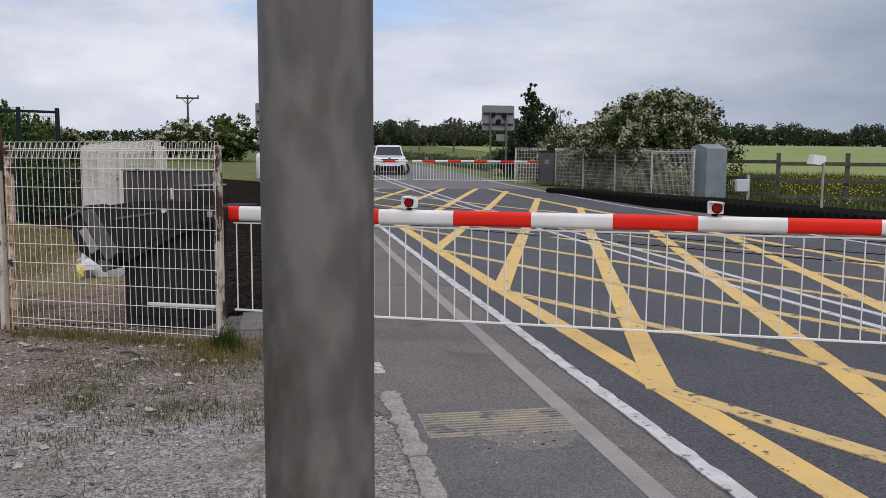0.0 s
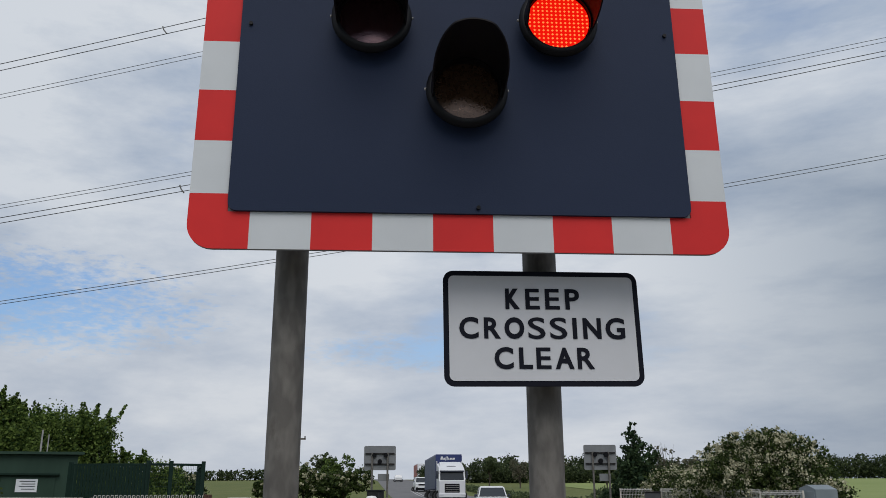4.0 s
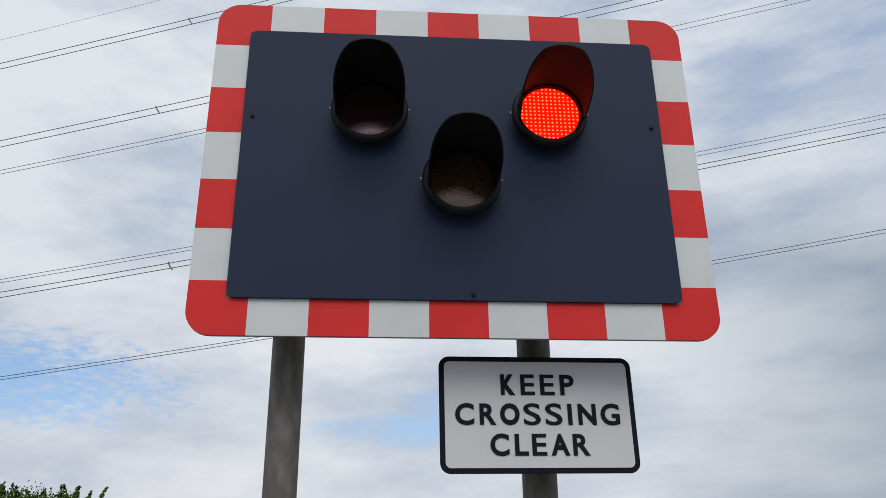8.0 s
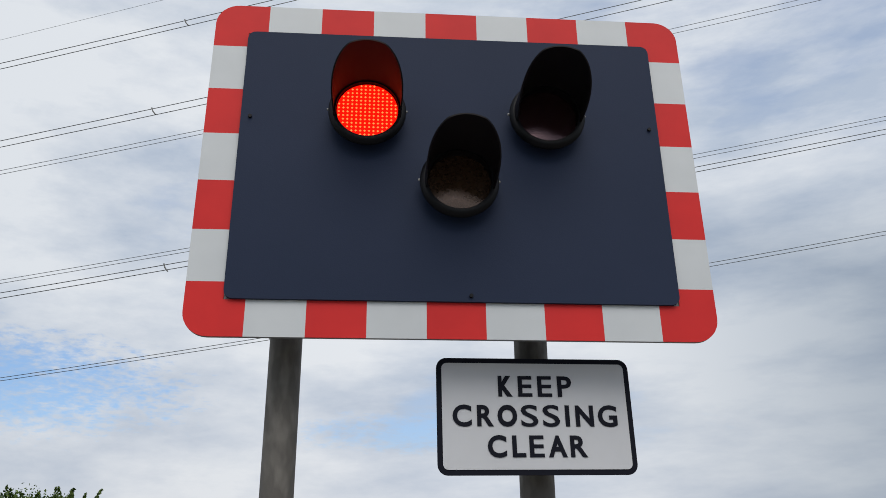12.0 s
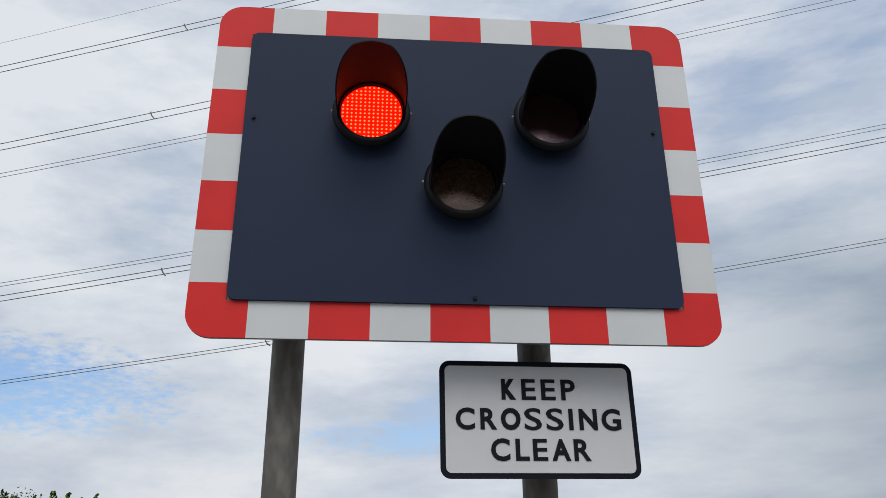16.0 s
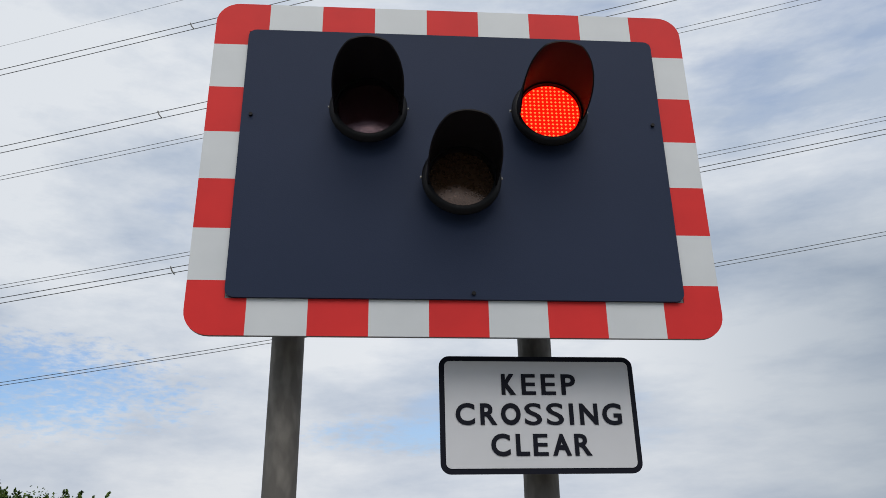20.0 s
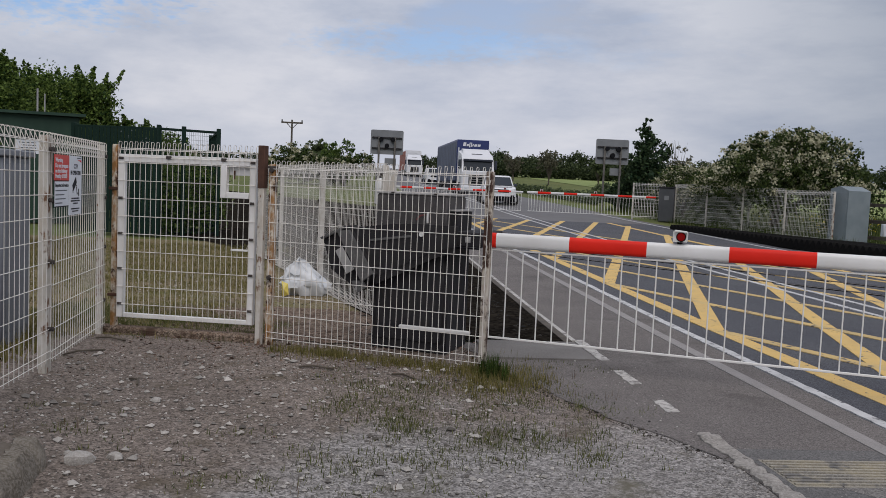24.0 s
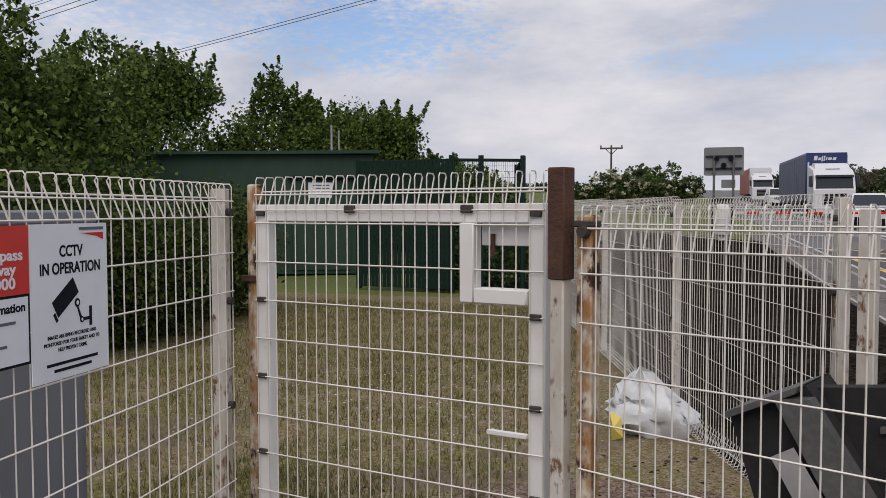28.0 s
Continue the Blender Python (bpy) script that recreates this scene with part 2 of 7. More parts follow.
def glow(name, color, strength):
    m = bpy.data.materials.new(name)
    m.use_nodes = True
    bs = m.node_tree.nodes["Principled BSDF"]
    bs.inputs["Base Color"].default_value = (*[c * 0.1 for c in color], 1)
    bs.inputs["Specular IOR Level"].default_value = 0.05
    bs.inputs["Emission Color"].default_value = (*color, 1)
    bs.inputs["Emission Strength"].default_value = strength
    return m


ASPHALT = material("asphalt", (0.042, 0.043, 0.053), 0.72, second=(0.058, 0.059, 0.067), scale=0.8, fine=(0.12, 0.12, 0.125), fine_scale=90, fine_amount=0.3, worn=(0.074, 0.071, 0.071), worn_scale=0.35, worn_at=(0.56, 0.72), pebbles=95, pebble_low=0.45, pebble_high=1.6, pebble_bump=0.4, spec=0.35)
# Paler than the near asphalt; used from v = 35 onwards.
ASPHALT_PALE = material("pale_grey_asphalt", (0.105, 0.102, 0.104), 0.75, second=(0.135, 0.131, 0.132), scale=0.5, fine=(0.17, 0.165, 0.165), fine_scale=60, fine_amount=0.3, worn=(0.08, 0.078, 0.08), worn_scale=0.3, worn_at=(0.55, 0.72), spec=0.35)
KERB_STONE = material("broken_kerb_stone", (0.31, 0.29, 0.268), 0.95, second=(0.21, 0.196, 0.18), scale=7.0, fine=(0.44, 0.42, 0.39), fine_scale=60, fine_amount=0.5, worn=(0.085, 0.076, 0.068), worn_scale=13.0, worn_at=(0.63, 0.68), bump=1.0, bump_scale=50, spec=0.1)
FOOTWAY = material("footway_tarmac", (0.126, 0.114, 0.109), 0.9, second=(0.154, 0.140, 0.133), scale=1.2, fine=(0.22, 0.21, 0.20), fine_scale=60, fine_amount=0.25, worn=(0.085, 0.078, 0.073), worn_scale=0.9, worn_at=(0.55, 0.68), pebbles=150, pebble_low=0.6, pebble_high=1.4, pebble_bump=0.4, spec=0.1)
GRAVEL = material("gravel_dirt", (0.236, 0.222, 0.212), 0.95, second=(0.325, 0.309, 0.298), scale=1.3, fine=(0.15, 0.14, 0.13), fine_scale=18, fine_amount=0.7, worn=(0.135, 0.123, 0.092), worn_scale=2.2, worn_at=(0.54, 0.72), pebbles=85, pebble_low=0.45, pebble_high=1.5, pebble_bump=0.7, spec=0.12)
DIRT = material("brown_stony_dirt", (0.120, 0.080, 0.058), 0.95, second=(0.165, 0.125, 0.095), scale=2.6, fine=(0.24, 0.20, 0.165), fine_scale=30, fine_amount=0.5, worn=(0.07, 0.045, 0.032), worn_scale=4.5, worn_at=(0.50, 0.66), pebbles=70, pebble_low=0.4, pebble_high=1.7, pebble_bump=0.7, spec=0.1)
COMPOUND = material("compound_ground", (0.152, 0.118, 0.060), 0.95, second=(0.118, 0.110, 0.036), scale=1.4, spread=(0.42, 0.62), fine=(0.23, 0.195, 0.15), fine_scale=22, fine_amount=0.6, worn=(0.125, 0.098, 0.075), worn_scale=0.9, worn_at=(0.56, 0.66), pebbles=110, pebble_low=0.5, pebble_high=1.55, pebble_bump=0.4, spec=0.1)
GRASS_GROUND = material("grass_ground", (0.075, 0.105, 0.030), 0.95, second=(0.12, 0.13, 0.045), scale=0.35, fine=(0.16, 0.17, 0.07), fine_scale=14, fine_amount=0.5, bump=0.8, bump_scale=12, spec=0.12)
FIELD = material("field_crop", (0.19, 0.235, 0.085), 0.95, second=(0.225, 0.265, 0.105), scale=0.05, fine=(0.14, 0.20, 0.05), fine_scale=2.0, fine_amount=0.3, bump=0.4, bump_scale=6, spec=0.12)
BALLAST = material("dark_ballast", (0.011, 0.0098, 0.0086), 1.0, second=(0.020, 0.017, 0.0135), scale=3.0, pebbles=24, pebble_low=0.4, pebble_high=1.8, pebble_bump=0.7, spec=0.0)
CONCRETE = material("concrete", (0.33, 0.31, 0.285), 0.9, second=(0.23, 0.215, 0.195), scale=3.0, fine=(0.52, 0.50, 0.47), fine_scale=110, fine_amount=0.4, bump=0.5, bump_scale=90)
PLINTH = material("mossy_concrete", (0.105, 0.086, 0.070), 0.95, second=(0.15, 0.128, 0.106), scale=3.5, fine=(0.17, 0.155, 0.135), fine_scale=60, fine_amount=0.5, bump=1.0, bump_scale=40, spec=0.1)
EDGE_STONE = material("broken_edge_concrete", (0.20, 0.178, 0.148), 0.95, second=(0.11, 0.095, 0.075), scale=9.0, fine=(0.30, 0.275, 0.24), fine_scale=70, fine_amount=0.5, bump=1.0, bump_scale=45, spec=0.1)
GUTTER = material("channel_strip", (0.255, 0.238, 0.228), 0.9, second=(0.20, 0.186, 0.18), scale=4.0, fine=(0.36, 0.35, 0.34), fine_scale=120, fine_amount=0.4, bump=0.3, bump_scale=120)
WHITE_LINE = material("white_road_paint", (0.56, 0.56, 0.56), 0.8, second=(0.42, 0.42, 0.42), scale=5.0, worn=(0.13, 0.13, 0.135), worn_scale=11.0, worn_at=(0.57, 0.64), bump=0.3, bump_scale=140, spec=0.2)
YELLOW_LINE = material("yellow_road_paint", (0.66, 0.435, 0.135), 0.8, second=(0.55, 0.375, 0.145), scale=3.0, worn=(0.10, 0.095, 0.09), worn_scale=9.0, worn_at=(0.61, 0.65), fine=(0.60, 0.46, 0.24), fine_scale=50, fine_amount=0.45, bump=0.3, bump_scale=140, spec=0.2)
YELLOW_FADED = material("faded_yellow_paint", (0.58, 0.405, 0.15), 0.8, second=(0.44, 0.32, 0.14), scale=2.0, worn=(0.09, 0.085, 0.08), worn_scale=8.0, worn_at=(0.57, 0.63), fine=(0.5, 0.38, 0.2), fine_scale=60, fine_amount=0.3)
GALV = material("weathered_steel_post", (0.082, 0.077, 0.071), 0.65, 0.15, second=(0.126, 0.118, 0.109), scale=3.0, stretch=(1, 1, 0.45), fine=(0.22, 0.208, 0.19), fine_scale=20, fine_amount=0.5, bump=0.25, bump_scale=60, worn=(0.080, 0.070, 0.060), worn_scale=7.0, worn_at=(0.54, 0.68), spec=0.3)
BOARD_DARK = material("signal_board_navy", (0.0142, 0.0236, 0.0525), 0.6, second=(0.0165, 0.0262, 0.057), scale=2.0, bump=0.05, bump_scale=200, spec=0.15)
SIGN_RED = material("reflective_red", (0.62, 0.028, 0.028), 0.5, second=(0.56, 0.025, 0.026), scale=5.0, spec=0.15)
SIGN_WHITE = material("reflective_white", (0.545, 0.575, 0.60), 0.45, second=(0.505, 0.535, 0.56), scale=4.0)
PLATE_WHITE = material("sign_plate_white", (0.565, 0.577, 0.61), 0.5, second=(0.53, 0.543, 0.572), scale=3.0)
INK = material("sign_ink_black", (0.006, 0.007, 0.014), 0.6, spec=0.12)
BLACK_PLASTIC = material("black_plastic", (0.0035, 0.0037, 0.0055), 0.45, second=(0.005, 0.0053, 0.007), scale=9.0, spec=0.16)
BACK_GREY = material("sign_back_grey", (0.17, 0.18, 0.19), 0.55, 0.3, second=(0.21, 0.22, 0.23), scale=2.0)
LENS_DARK_RED = material("unlit_red_lens", (0.022, 0.008, 0.010), 0.06, spec=0.5, ior=2.2, bump=0.06, bump_scale=190, second=(0.03, 0.012, 0.015), scale=60)
LENS_AMBER = material("unlit_amber_lens", (0.040, 0.022, 0.012), 0.06, spec=0.5, ior=2.2, bump=0.06, bump_scale=190, second=(0.055, 0.032, 0.02), scale=60)
for _m, _tint in ((LENS_DARK_RED, (0.62, 0.42, 0.46, 1)), (LENS_AMBER, (0.72, 0.52, 0.43, 1))):
    _m.node_tree.nodes["Principled BSDF"].inputs["Specular Tint"].default_value = _tint
LED_RED = glow("lit_red_led", (1.0, 0.0085, 0.0028), 0.95)
HOOD_BLACK = material("hood_black", (0.0095, 0.0085, 0.0105), 0.45, second=(0.012, 0.011, 0.013), scale=9.0, spec=0.10)
WIRE_GREY = material("aged_mesh_coating", (0.66, 0.65, 0.63), 0.6, second=(0.54, 0.53, 0.51), scale=2.0)
LED_HOT = glow("lit_led_point", (1.0, 0.17, 0.045), 1.8)
WIRE_WHITE = material("white_mesh_coating", (0.74, 0.72, 0.68), 0.5, second=(0.62, 0.59, 0.54), scale=2.0, worn=(0.34, 0.24, 0.16), worn_scale=6.0, worn_at=(0.66, 0.76))
POST_WHITE = material("white_post_peeling", (0.60, 0.58, 0.54), 0.6, second=(0.46, 0.43, 0.38), scale=4.0, worn=(0.17, 0.095, 0.055), worn_scale=9.0, worn_at=(0.55, 0.60), fine=(0.42, 0.36, 0.28), fine_scale=22, fine_amount=0.5, stretch=(1, 1, 0.5), bump=0.2, bump_scale=50, spec=0.25)
GATE_WHITE = material("white_gate_paint", (0.74, 0.74, 0.73), 0.5, second=(0.66, 0.65, 0.63), scale=4.0, worn=(0.30, 0.22, 0.16), worn_scale=8.0, worn_at=(0.69, 0.74))
RUST = material("rust_brown", (0.052, 0.024, 0.016), 0.9, second=(0.090, 0.040, 0.024), scale=12.0, bump=0.5, bump_scale=60)
CLIP_DARK = material("dark_clip_steel", (0.030, 0.026, 0.025), 0.7, second=(0.055, 0.042, 0.035), scale=30)
RUSTY_POST = material("rust_post_mixed", (0.26, 0.135, 0.050), 0.85, second=(0.58, 0.53, 0.44), scale=14.0, spread=(0.40, 0.56), fine=(0.36, 0.20, 0.09), fine_scale=32, fine_amount=0.6, bump=0.4, bump_scale=50, worn=(0.06, 0.028, 0.016), worn_scale=10.0, worn_at=(0.53, 0.60), stretch=(1, 1, 0.6), spec=0.2)
END_POST = material("dark_rusted_white_post", (0.56, 0.53, 0.48), 0.75, second=(0.42, 0.37, 0.30), scale=6.0, worn=(0.055, 0.030, 0.022), worn_scale=5.0, worn_at=(0.48, 0.52), fine=(0.20, 0.13, 0.09), fine_scale=25, fine_amount=0.4, stretch=(1, 1, 0.4), bump=0.3, bump_scale=50, spec=0.2)
BOOM_RED = material("boom_red", (0.74, 0.022, 0.010), 0.5, second=(0.66, 0.020, 0.010), scale=2.0, spec=0.2)
BOOM_WHITE = material("boom_white", (0.72, 0.72, 0.71), 0.4, second=(0.64, 0.635, 0.62), scale=3.0, stretch=(1, 1, 1), worn=(0.45, 0.44, 0.42), worn_scale=5, worn_at=(0.66, 0.8))
SKIRT = material("skirt_rod_white", (0.74, 0.73, 0.70), 0.5)
MACHINE = material("machine_dark_grey", (0.019, 0.0185, 0.021), 0.7, spec=0.12, second=(0.026, 0.0255, 0.028), scale=2.5, stretch=(1, 1, 0.4), fine=(0.06, 0.056, 0.052), fine_scale=25, fine_amount=0.25)
WEIGHT_GREY = material("weight_worn_grey", (0.075, 0.074, 0.073), 0.6, second=(0.10, 0.098, 0.096), scale=5.0, fine=(0.16, 0.155, 0.15), fine_scale=40, fine_amount=0.3)
MACHINE_ARM = material("arm_charcoal", (0.023, 0.022, 0.024), 0.7, spec=0.12, second=(0.031, 0.030, 0.032), scale=3.0, fine=(0.04, 0.038, 0.036), fine_scale=30, fine_amount=0.3)
# Pale from dust and from the sky's reflection, put into the colour.
LID_GREY = material("dusty_skylit_grey", (0.24, 0.235, 0.23), 0.6, second=(0.32, 0.315, 0.305), scale=6.0, bump=0.2, bump_scale=40)
MACHINE_TOP = material("machine_housing_grey", (0.050, 0.047, 0.048), 0.65, spec=0.2, second=(0.066, 0.062, 0.062), scale=2.0, stretch=(1, 1, 0.4), fine=(0.14, 0.13, 0.125), fine_scale=30, fine_amount=0.25)
FADED_RED = material("faded_red_paint", (0.16, 0.03, 0.03), 0.7, second=(0.09, 0.03, 0.03), scale=20.0)
CASTING = material("bare_casting_grey", (0.26, 0.26, 0.255), 0.7, second=(0.36, 0.355, 0.345), scale=6.0)
CABINET_GREY = material("cabinet_pale_grey", (0.51, 0.53, 0.58), 0.45, second=(0.46, 0.48, 0.525), scale=1.5, stretch=(1, 1, 0.4), fine=(0.40, 0.41, 0.43), fine_scale=9, fine_amount=0.2)
RELAY_GREY = material("relay_cabinet_grey", (0.145, 0.158, 0.182), 0.5, second=(0.19, 0.203, 0.226), scale=2.0, stretch=(1, 1, 0.3))
CABINET_BLUE = material("cabinet_blue_grey", (0.15, 0.185, 0.205), 0.5, second=(0.19, 0.225, 0.245), scale=2.0)
SHED_GREEN = material("shed_dark_green", (0.020, 0.046, 0.032), 0.6, second=(0.027, 0.058, 0.041), scale=2.0, stretch=(1, 1, 0.3), spec=0.25)
FENCE_GREEN = material("fence_dark_green", (0.006, 0.020, 0.015), 0.6, second=(0.009, 0.026, 0.019), scale=3.0, spec=0.15)
WOOD_DARK = material("weathered_timber", (0.055, 0.045, 0.036), 0.9, second=(0.095, 0.08, 0.065), scale=6.0, stretch=(1, 1, 0.3))
BARK = material("bark", (0.060, 0.048, 0.036), 0.95, second=(0.10, 0.085, 0.065), scale=8.0, bump=0.6, bump_scale=20)
LEAF_HEDGE = leaf_material("hawthorn_leaves", (0.014, 0.027, 0.008), (0.074, 0.104, 0.030))
LEAF_TREE = leaf_material("tree_leaves", (0.020, 0.047, 0.011), (0.150, 0.215, 0.050))
# Darker than the tree leaves: the trees' shade is put into the colour.
LEAF_BUSH = leaf_material("shaded_bush_leaves", (0.014, 0.028, 0.008), (0.088, 0.120, 0.032))
LEAF_FIR = leaf_material("conifer_leaves", (0.016, 0.036, 0.018), (0.060, 0.095, 0.042))
# Paler than the near leaves: distance haze is put into the colour.
LEAF_FAR = leaf_material("hazed_distant_leaves", (0.046, 0.068, 0.034), (0.125, 0.155, 0.070))
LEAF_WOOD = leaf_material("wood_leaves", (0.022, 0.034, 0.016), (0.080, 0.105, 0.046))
LEAF_BARE = leaf_material("sparse_leaves", (0.085, 0.085, 0.06), (0.16, 0.15, 0.10))
BLOSSOM = leaf_material("blossom", (0.30, 0.295, 0.175), (0.62, 0.595, 0.44))
GRASS_BLADE = leaf_material("grass_blades", (0.095, 0.092, 0.026), (0.235, 0.200, 0.080))
WEED_BLADE = leaf_material("weed_blades", (0.045, 0.062, 0.016), (0.150, 0.155, 0.055))
DRY_BLADE = leaf_material("dry_stems", (0.10, 0.06, 0.045), (0.24, 0.19, 0.12))
FLOWER_YELLOW = leaf_material("yellow_flowers", (0.36, 0.28, 0.02), (0.58, 0.48, 0.05))
VERGE_BLADE = leaf_material("verge_blades", (0.026, 0.042, 0.011), (0.088, 0.112, 0.034))
STONES = leaf_material("loose_stones", (0.14, 0.128, 0.115), (0.60, 0.57, 0.53))
GUARD_BLACK = material("black_rubber_guard", (0.007, 0.007, 0.007), 0.9, second=(0.012, 0.0115, 0.011), scale=6.0, spec=0.05)
CABINET_DARK = material("cabinet_dark_grey", (0.060, 0.064, 0.070), 0.6, second=(0.075, 0.08, 0.086), scale=2.0, spec=0.2)
RAIL_STEEL = material("rail_steel", (0.20, 0.17, 0.15), 0.4, 0.8, second=(0.12, 0.085, 0.065), scale=4.0)
CABLE = material("cable_dark", (0.03, 0.03, 0.032), 0.6)
INSUL = material("insulator_grey", (0.10, 0.10, 0.10), 0.5)
BAG_WHITE = material("white_plastic_bag", (0.62, 0.64, 0.66), 0.4, second=(0.50, 0.52, 0.54), scale=9.0, bump=0.4, bump_scale=25)
CAR_WHITE = material("car_paint_white", (0.66, 0.67, 0.68), 0.2, spec=0.6)
TRUCK_WHITE = material("truck_white", (0.62, 0.63, 0.66), 0.35)
TRUCK_BLUE = material("trailer_navy", (0.018, 0.030, 0.12), 0.4, second=(0.022, 0.036, 0.135), scale=2.0)
CURTAIN = material("trailer_curtain_grey_blue", (0.055, 0.072, 0.13), 0.55, second=(0.075, 0.092, 0.155), scale=1.5, stretch=(1, 1, 0.1))
CURTAIN_RED = material("trailer_curtain_red", (0.38, 0.09, 0.045), 0.55)
CAR_DARK = material("car_paint_dark", (0.03, 0.035, 0.05), 0.25)
CAR_GLASS = material("vehicle_glass", (0.020, 0.025, 0.032), 0.12, spec=0.5)
TYRE = material("tyre_rubber", (0.015, 0.015, 0.015), 0.85)
RIM = material("wheel_alloy", (0.32, 0.32, 0.33), 0.35, 0.7)
HEADLIGHT = material("headlamp_glass", (0.60, 0.63, 0.66), 0.15)
SIGN_YELLOW = material("warning_yellow", (0.70, 0.50, 0.03), 0.5)
PAPER = material("sign_sheet_white", (0.74, 0.77, 0.82), 0.5, second=(0.69, 0.72, 0.77), scale=5.0)
GREY_TEXT = material("printed_grey", (0.10, 0.11, 0.13), 0.6)
MILKY = material("milky_cap", (0.70, 0.70, 0.68), 0.45)
FAR_LIGHT_RED = glow("boom_lamp_red", (0.5, 0.015, 0.015), 0.25)
YELLOW_RAG = material("yellow_plastic", (0.62, 0.50, 0.10), 0.5)

# ---- mesh helpers ----


class Geo:
    """Collects faces for one mesh."""

    def __init__(self):
        self.v, self.f, self.m = [], [], Matrix.Identity(4)

    def at(self, *a):
        self.m = pose(*a)
        return self

    def raw(self, pts, faces):
        o = len(self.v)
        self.v += [tuple(self.m @ Vector(p)) for p in pts]
        self.f += [tuple(o + i for i in f) for f in faces]
        return self

    def quad(self, a, b, c, d):
        return self.raw((a, b, c, d), ((0, 1, 2, 3),))

    def box(self, x0, x1, y0, y1, z0, z1, bev=0.0):
        if bev <= 0:
            p = [(x, y, z) for x in (x0, x1) for y in (y0, y1) for z in (z0, z1)]
            return self.raw(p, ((0, 1, 3, 2), (4, 6, 7, 5), (0, 4, 5, 1), (2, 3, 7, 6), (0, 2, 6, 4), (1, 5, 7, 3)))
        lo, hi = (x0, y0, z0), (x1, y1, z1)
        p, idx = [], {}
        for sx in (0, 1):
            for sy in (0, 1):
                for sz in (0, 1):
                    s = (sx, sy, sz)
                    for ax in range(3):
                        q = [(hi[i] - bev if s[i] else lo[i] + bev) for i in range(3)]
                        q[ax] = hi[ax] if s[ax] else lo[ax]
                        idx[s, ax] = len(p)
                        p.append(tuple(q))
        fs = []
        for ax in range(3):
            a, b = [i for i in range(3) if i != ax]
            for s in (0, 1):
                loop = []
                for ca, cb in ((0, 0), (1, 0), (1, 1), (0, 1)):
                    c = [0, 0, 0]
                    c[ax], c[a], c[b] = s, ca, cb
                    loop.append(idx[tuple(c), ax])
                fs.append(tuple(loop))
            for ca in (0, 1):
                for cb in (0, 1):
                    c0, c1 = [0, 0, 0], [0, 0, 0]
                    c0[a] = c1[a] = ca
                    c0[b] = c1[b] = cb
                    c1[ax] = 1
                    fs.append((idx[tuple(c0), a], idx[tuple(c1), a], idx[tuple(c1), b], idx[tuple(c0), b]))
        for c in [(x, y, z) for x in (0, 1) for y in (0, 1) for z in (0, 1)]:
            fs.append((idx[c, 0], idx[c, 1], idx[c, 2]))
        return self.raw(p, fs)

    def tube(self, pts, r, n=8, caps=True):
        """A round bar along the points; r is one radius or one for each point."""
        pts = [Vector(p) for p in pts]
        rs = r if isinstance(r, (list, tuple)) else [r] * len(pts)
        ring, base = [], None
        for i, p in enumerate(pts):
            d = (pts[min(i + 1, len(pts) - 1)] - pts[max(i - 1, 0)]).normalized()
            if base is None:
                base = d.orthogonal().normalized()
            base = (base - d * base.dot(d)).normalized()
            side = d.cross(base)
            ring += [tuple(p + (base * math.cos(k * 2 * math.pi / n + math.pi / n) + side * math.sin(k * 2 * math.pi / n + math.pi / n)) * rs[i]) for k in range(n)]
        fs = [(i * n + k, i * n + (k + 1) % n, (i + 1) * n + (k + 1) % n, (i + 1) * n + k) for i in range(len(pts) - 1) for k in range(n)]
        if caps:
            fs += [tuple(range(n))[::-1], tuple((len(pts) - 1) * n + k for k in range(n))]
        return self.raw(ring, fs)

    def prism(self, outline, y0, y1):
        """An outline in x and z, drawn out along y."""
        n = len(outline)
        p = [(x, y0, z) for x, z in outline] + [(x, y1, z) for x, z in outline]
        return self.raw(p, [tuple(range(n)), tuple(range(2 * n - 1, n - 1, -1))] + [(i, n + i, n + (i + 1) % n, (i + 1) % n) for i in range(n)])

    def loft(self, rings, caps=True):
        n = len(rings[0])
        p = [q for r in rings for q in r]
        fs = [(i * n + k, (i + 1) * n + k, (i + 1) * n + (k + 1) % n, i * n + (k + 1) % n) for i in range(len(rings) - 1) for k in range(n)]
        if caps:
            fs += [tuple(range(n)), tuple((len(rings) - 1) * n + k for k in range(n))[::-1]]
        return self.raw(p, fs)

    def mesh(self, name, mat, smooth=True):
        me = bpy.data.meshes.new(name)
        me.from_pydata(self.v, [], self.f)
        me.materials.append(mat)
        if len(self.v) < 20000:
            bm = bmesh.new()
            bm.from_mesh(me)
            bmesh.ops.recalc_face_normals(bm, faces=bm.faces)
            bm.to_mesh(me)
            bm.free()
        if smooth:
            me.polygons.foreach_set("use_smooth", [True] * len(me.polygons))
            me.set_sharp_from_angle(angle=radians(38))
        return me


def part(name, geo, mat, parent, label=""):
    me = geo if isinstance(geo, bpy.types.Mesh) else geo.mesh(name, mat)
    ob = new(name, me)
    ob.parent = parent
    return tagged(ob, label)


def thing(name, label, category, m=None, group="", kind=""):
    ob = new(name)
    ob.empty_display_size = 0.1
    if m is not None:
        ob.matrix_world = m
    return tagged(ob, label, category, group, kind)


def solo(name, geo, mat, label, category="", group="", kind="", m=None):
    ob = new(name, geo if isinstance(geo, bpy.types.Mesh) else geo.mesh(name, mat))
    if m is not None:
        ob.matrix_world = m
    return tagged(ob, label, category, group, kind)


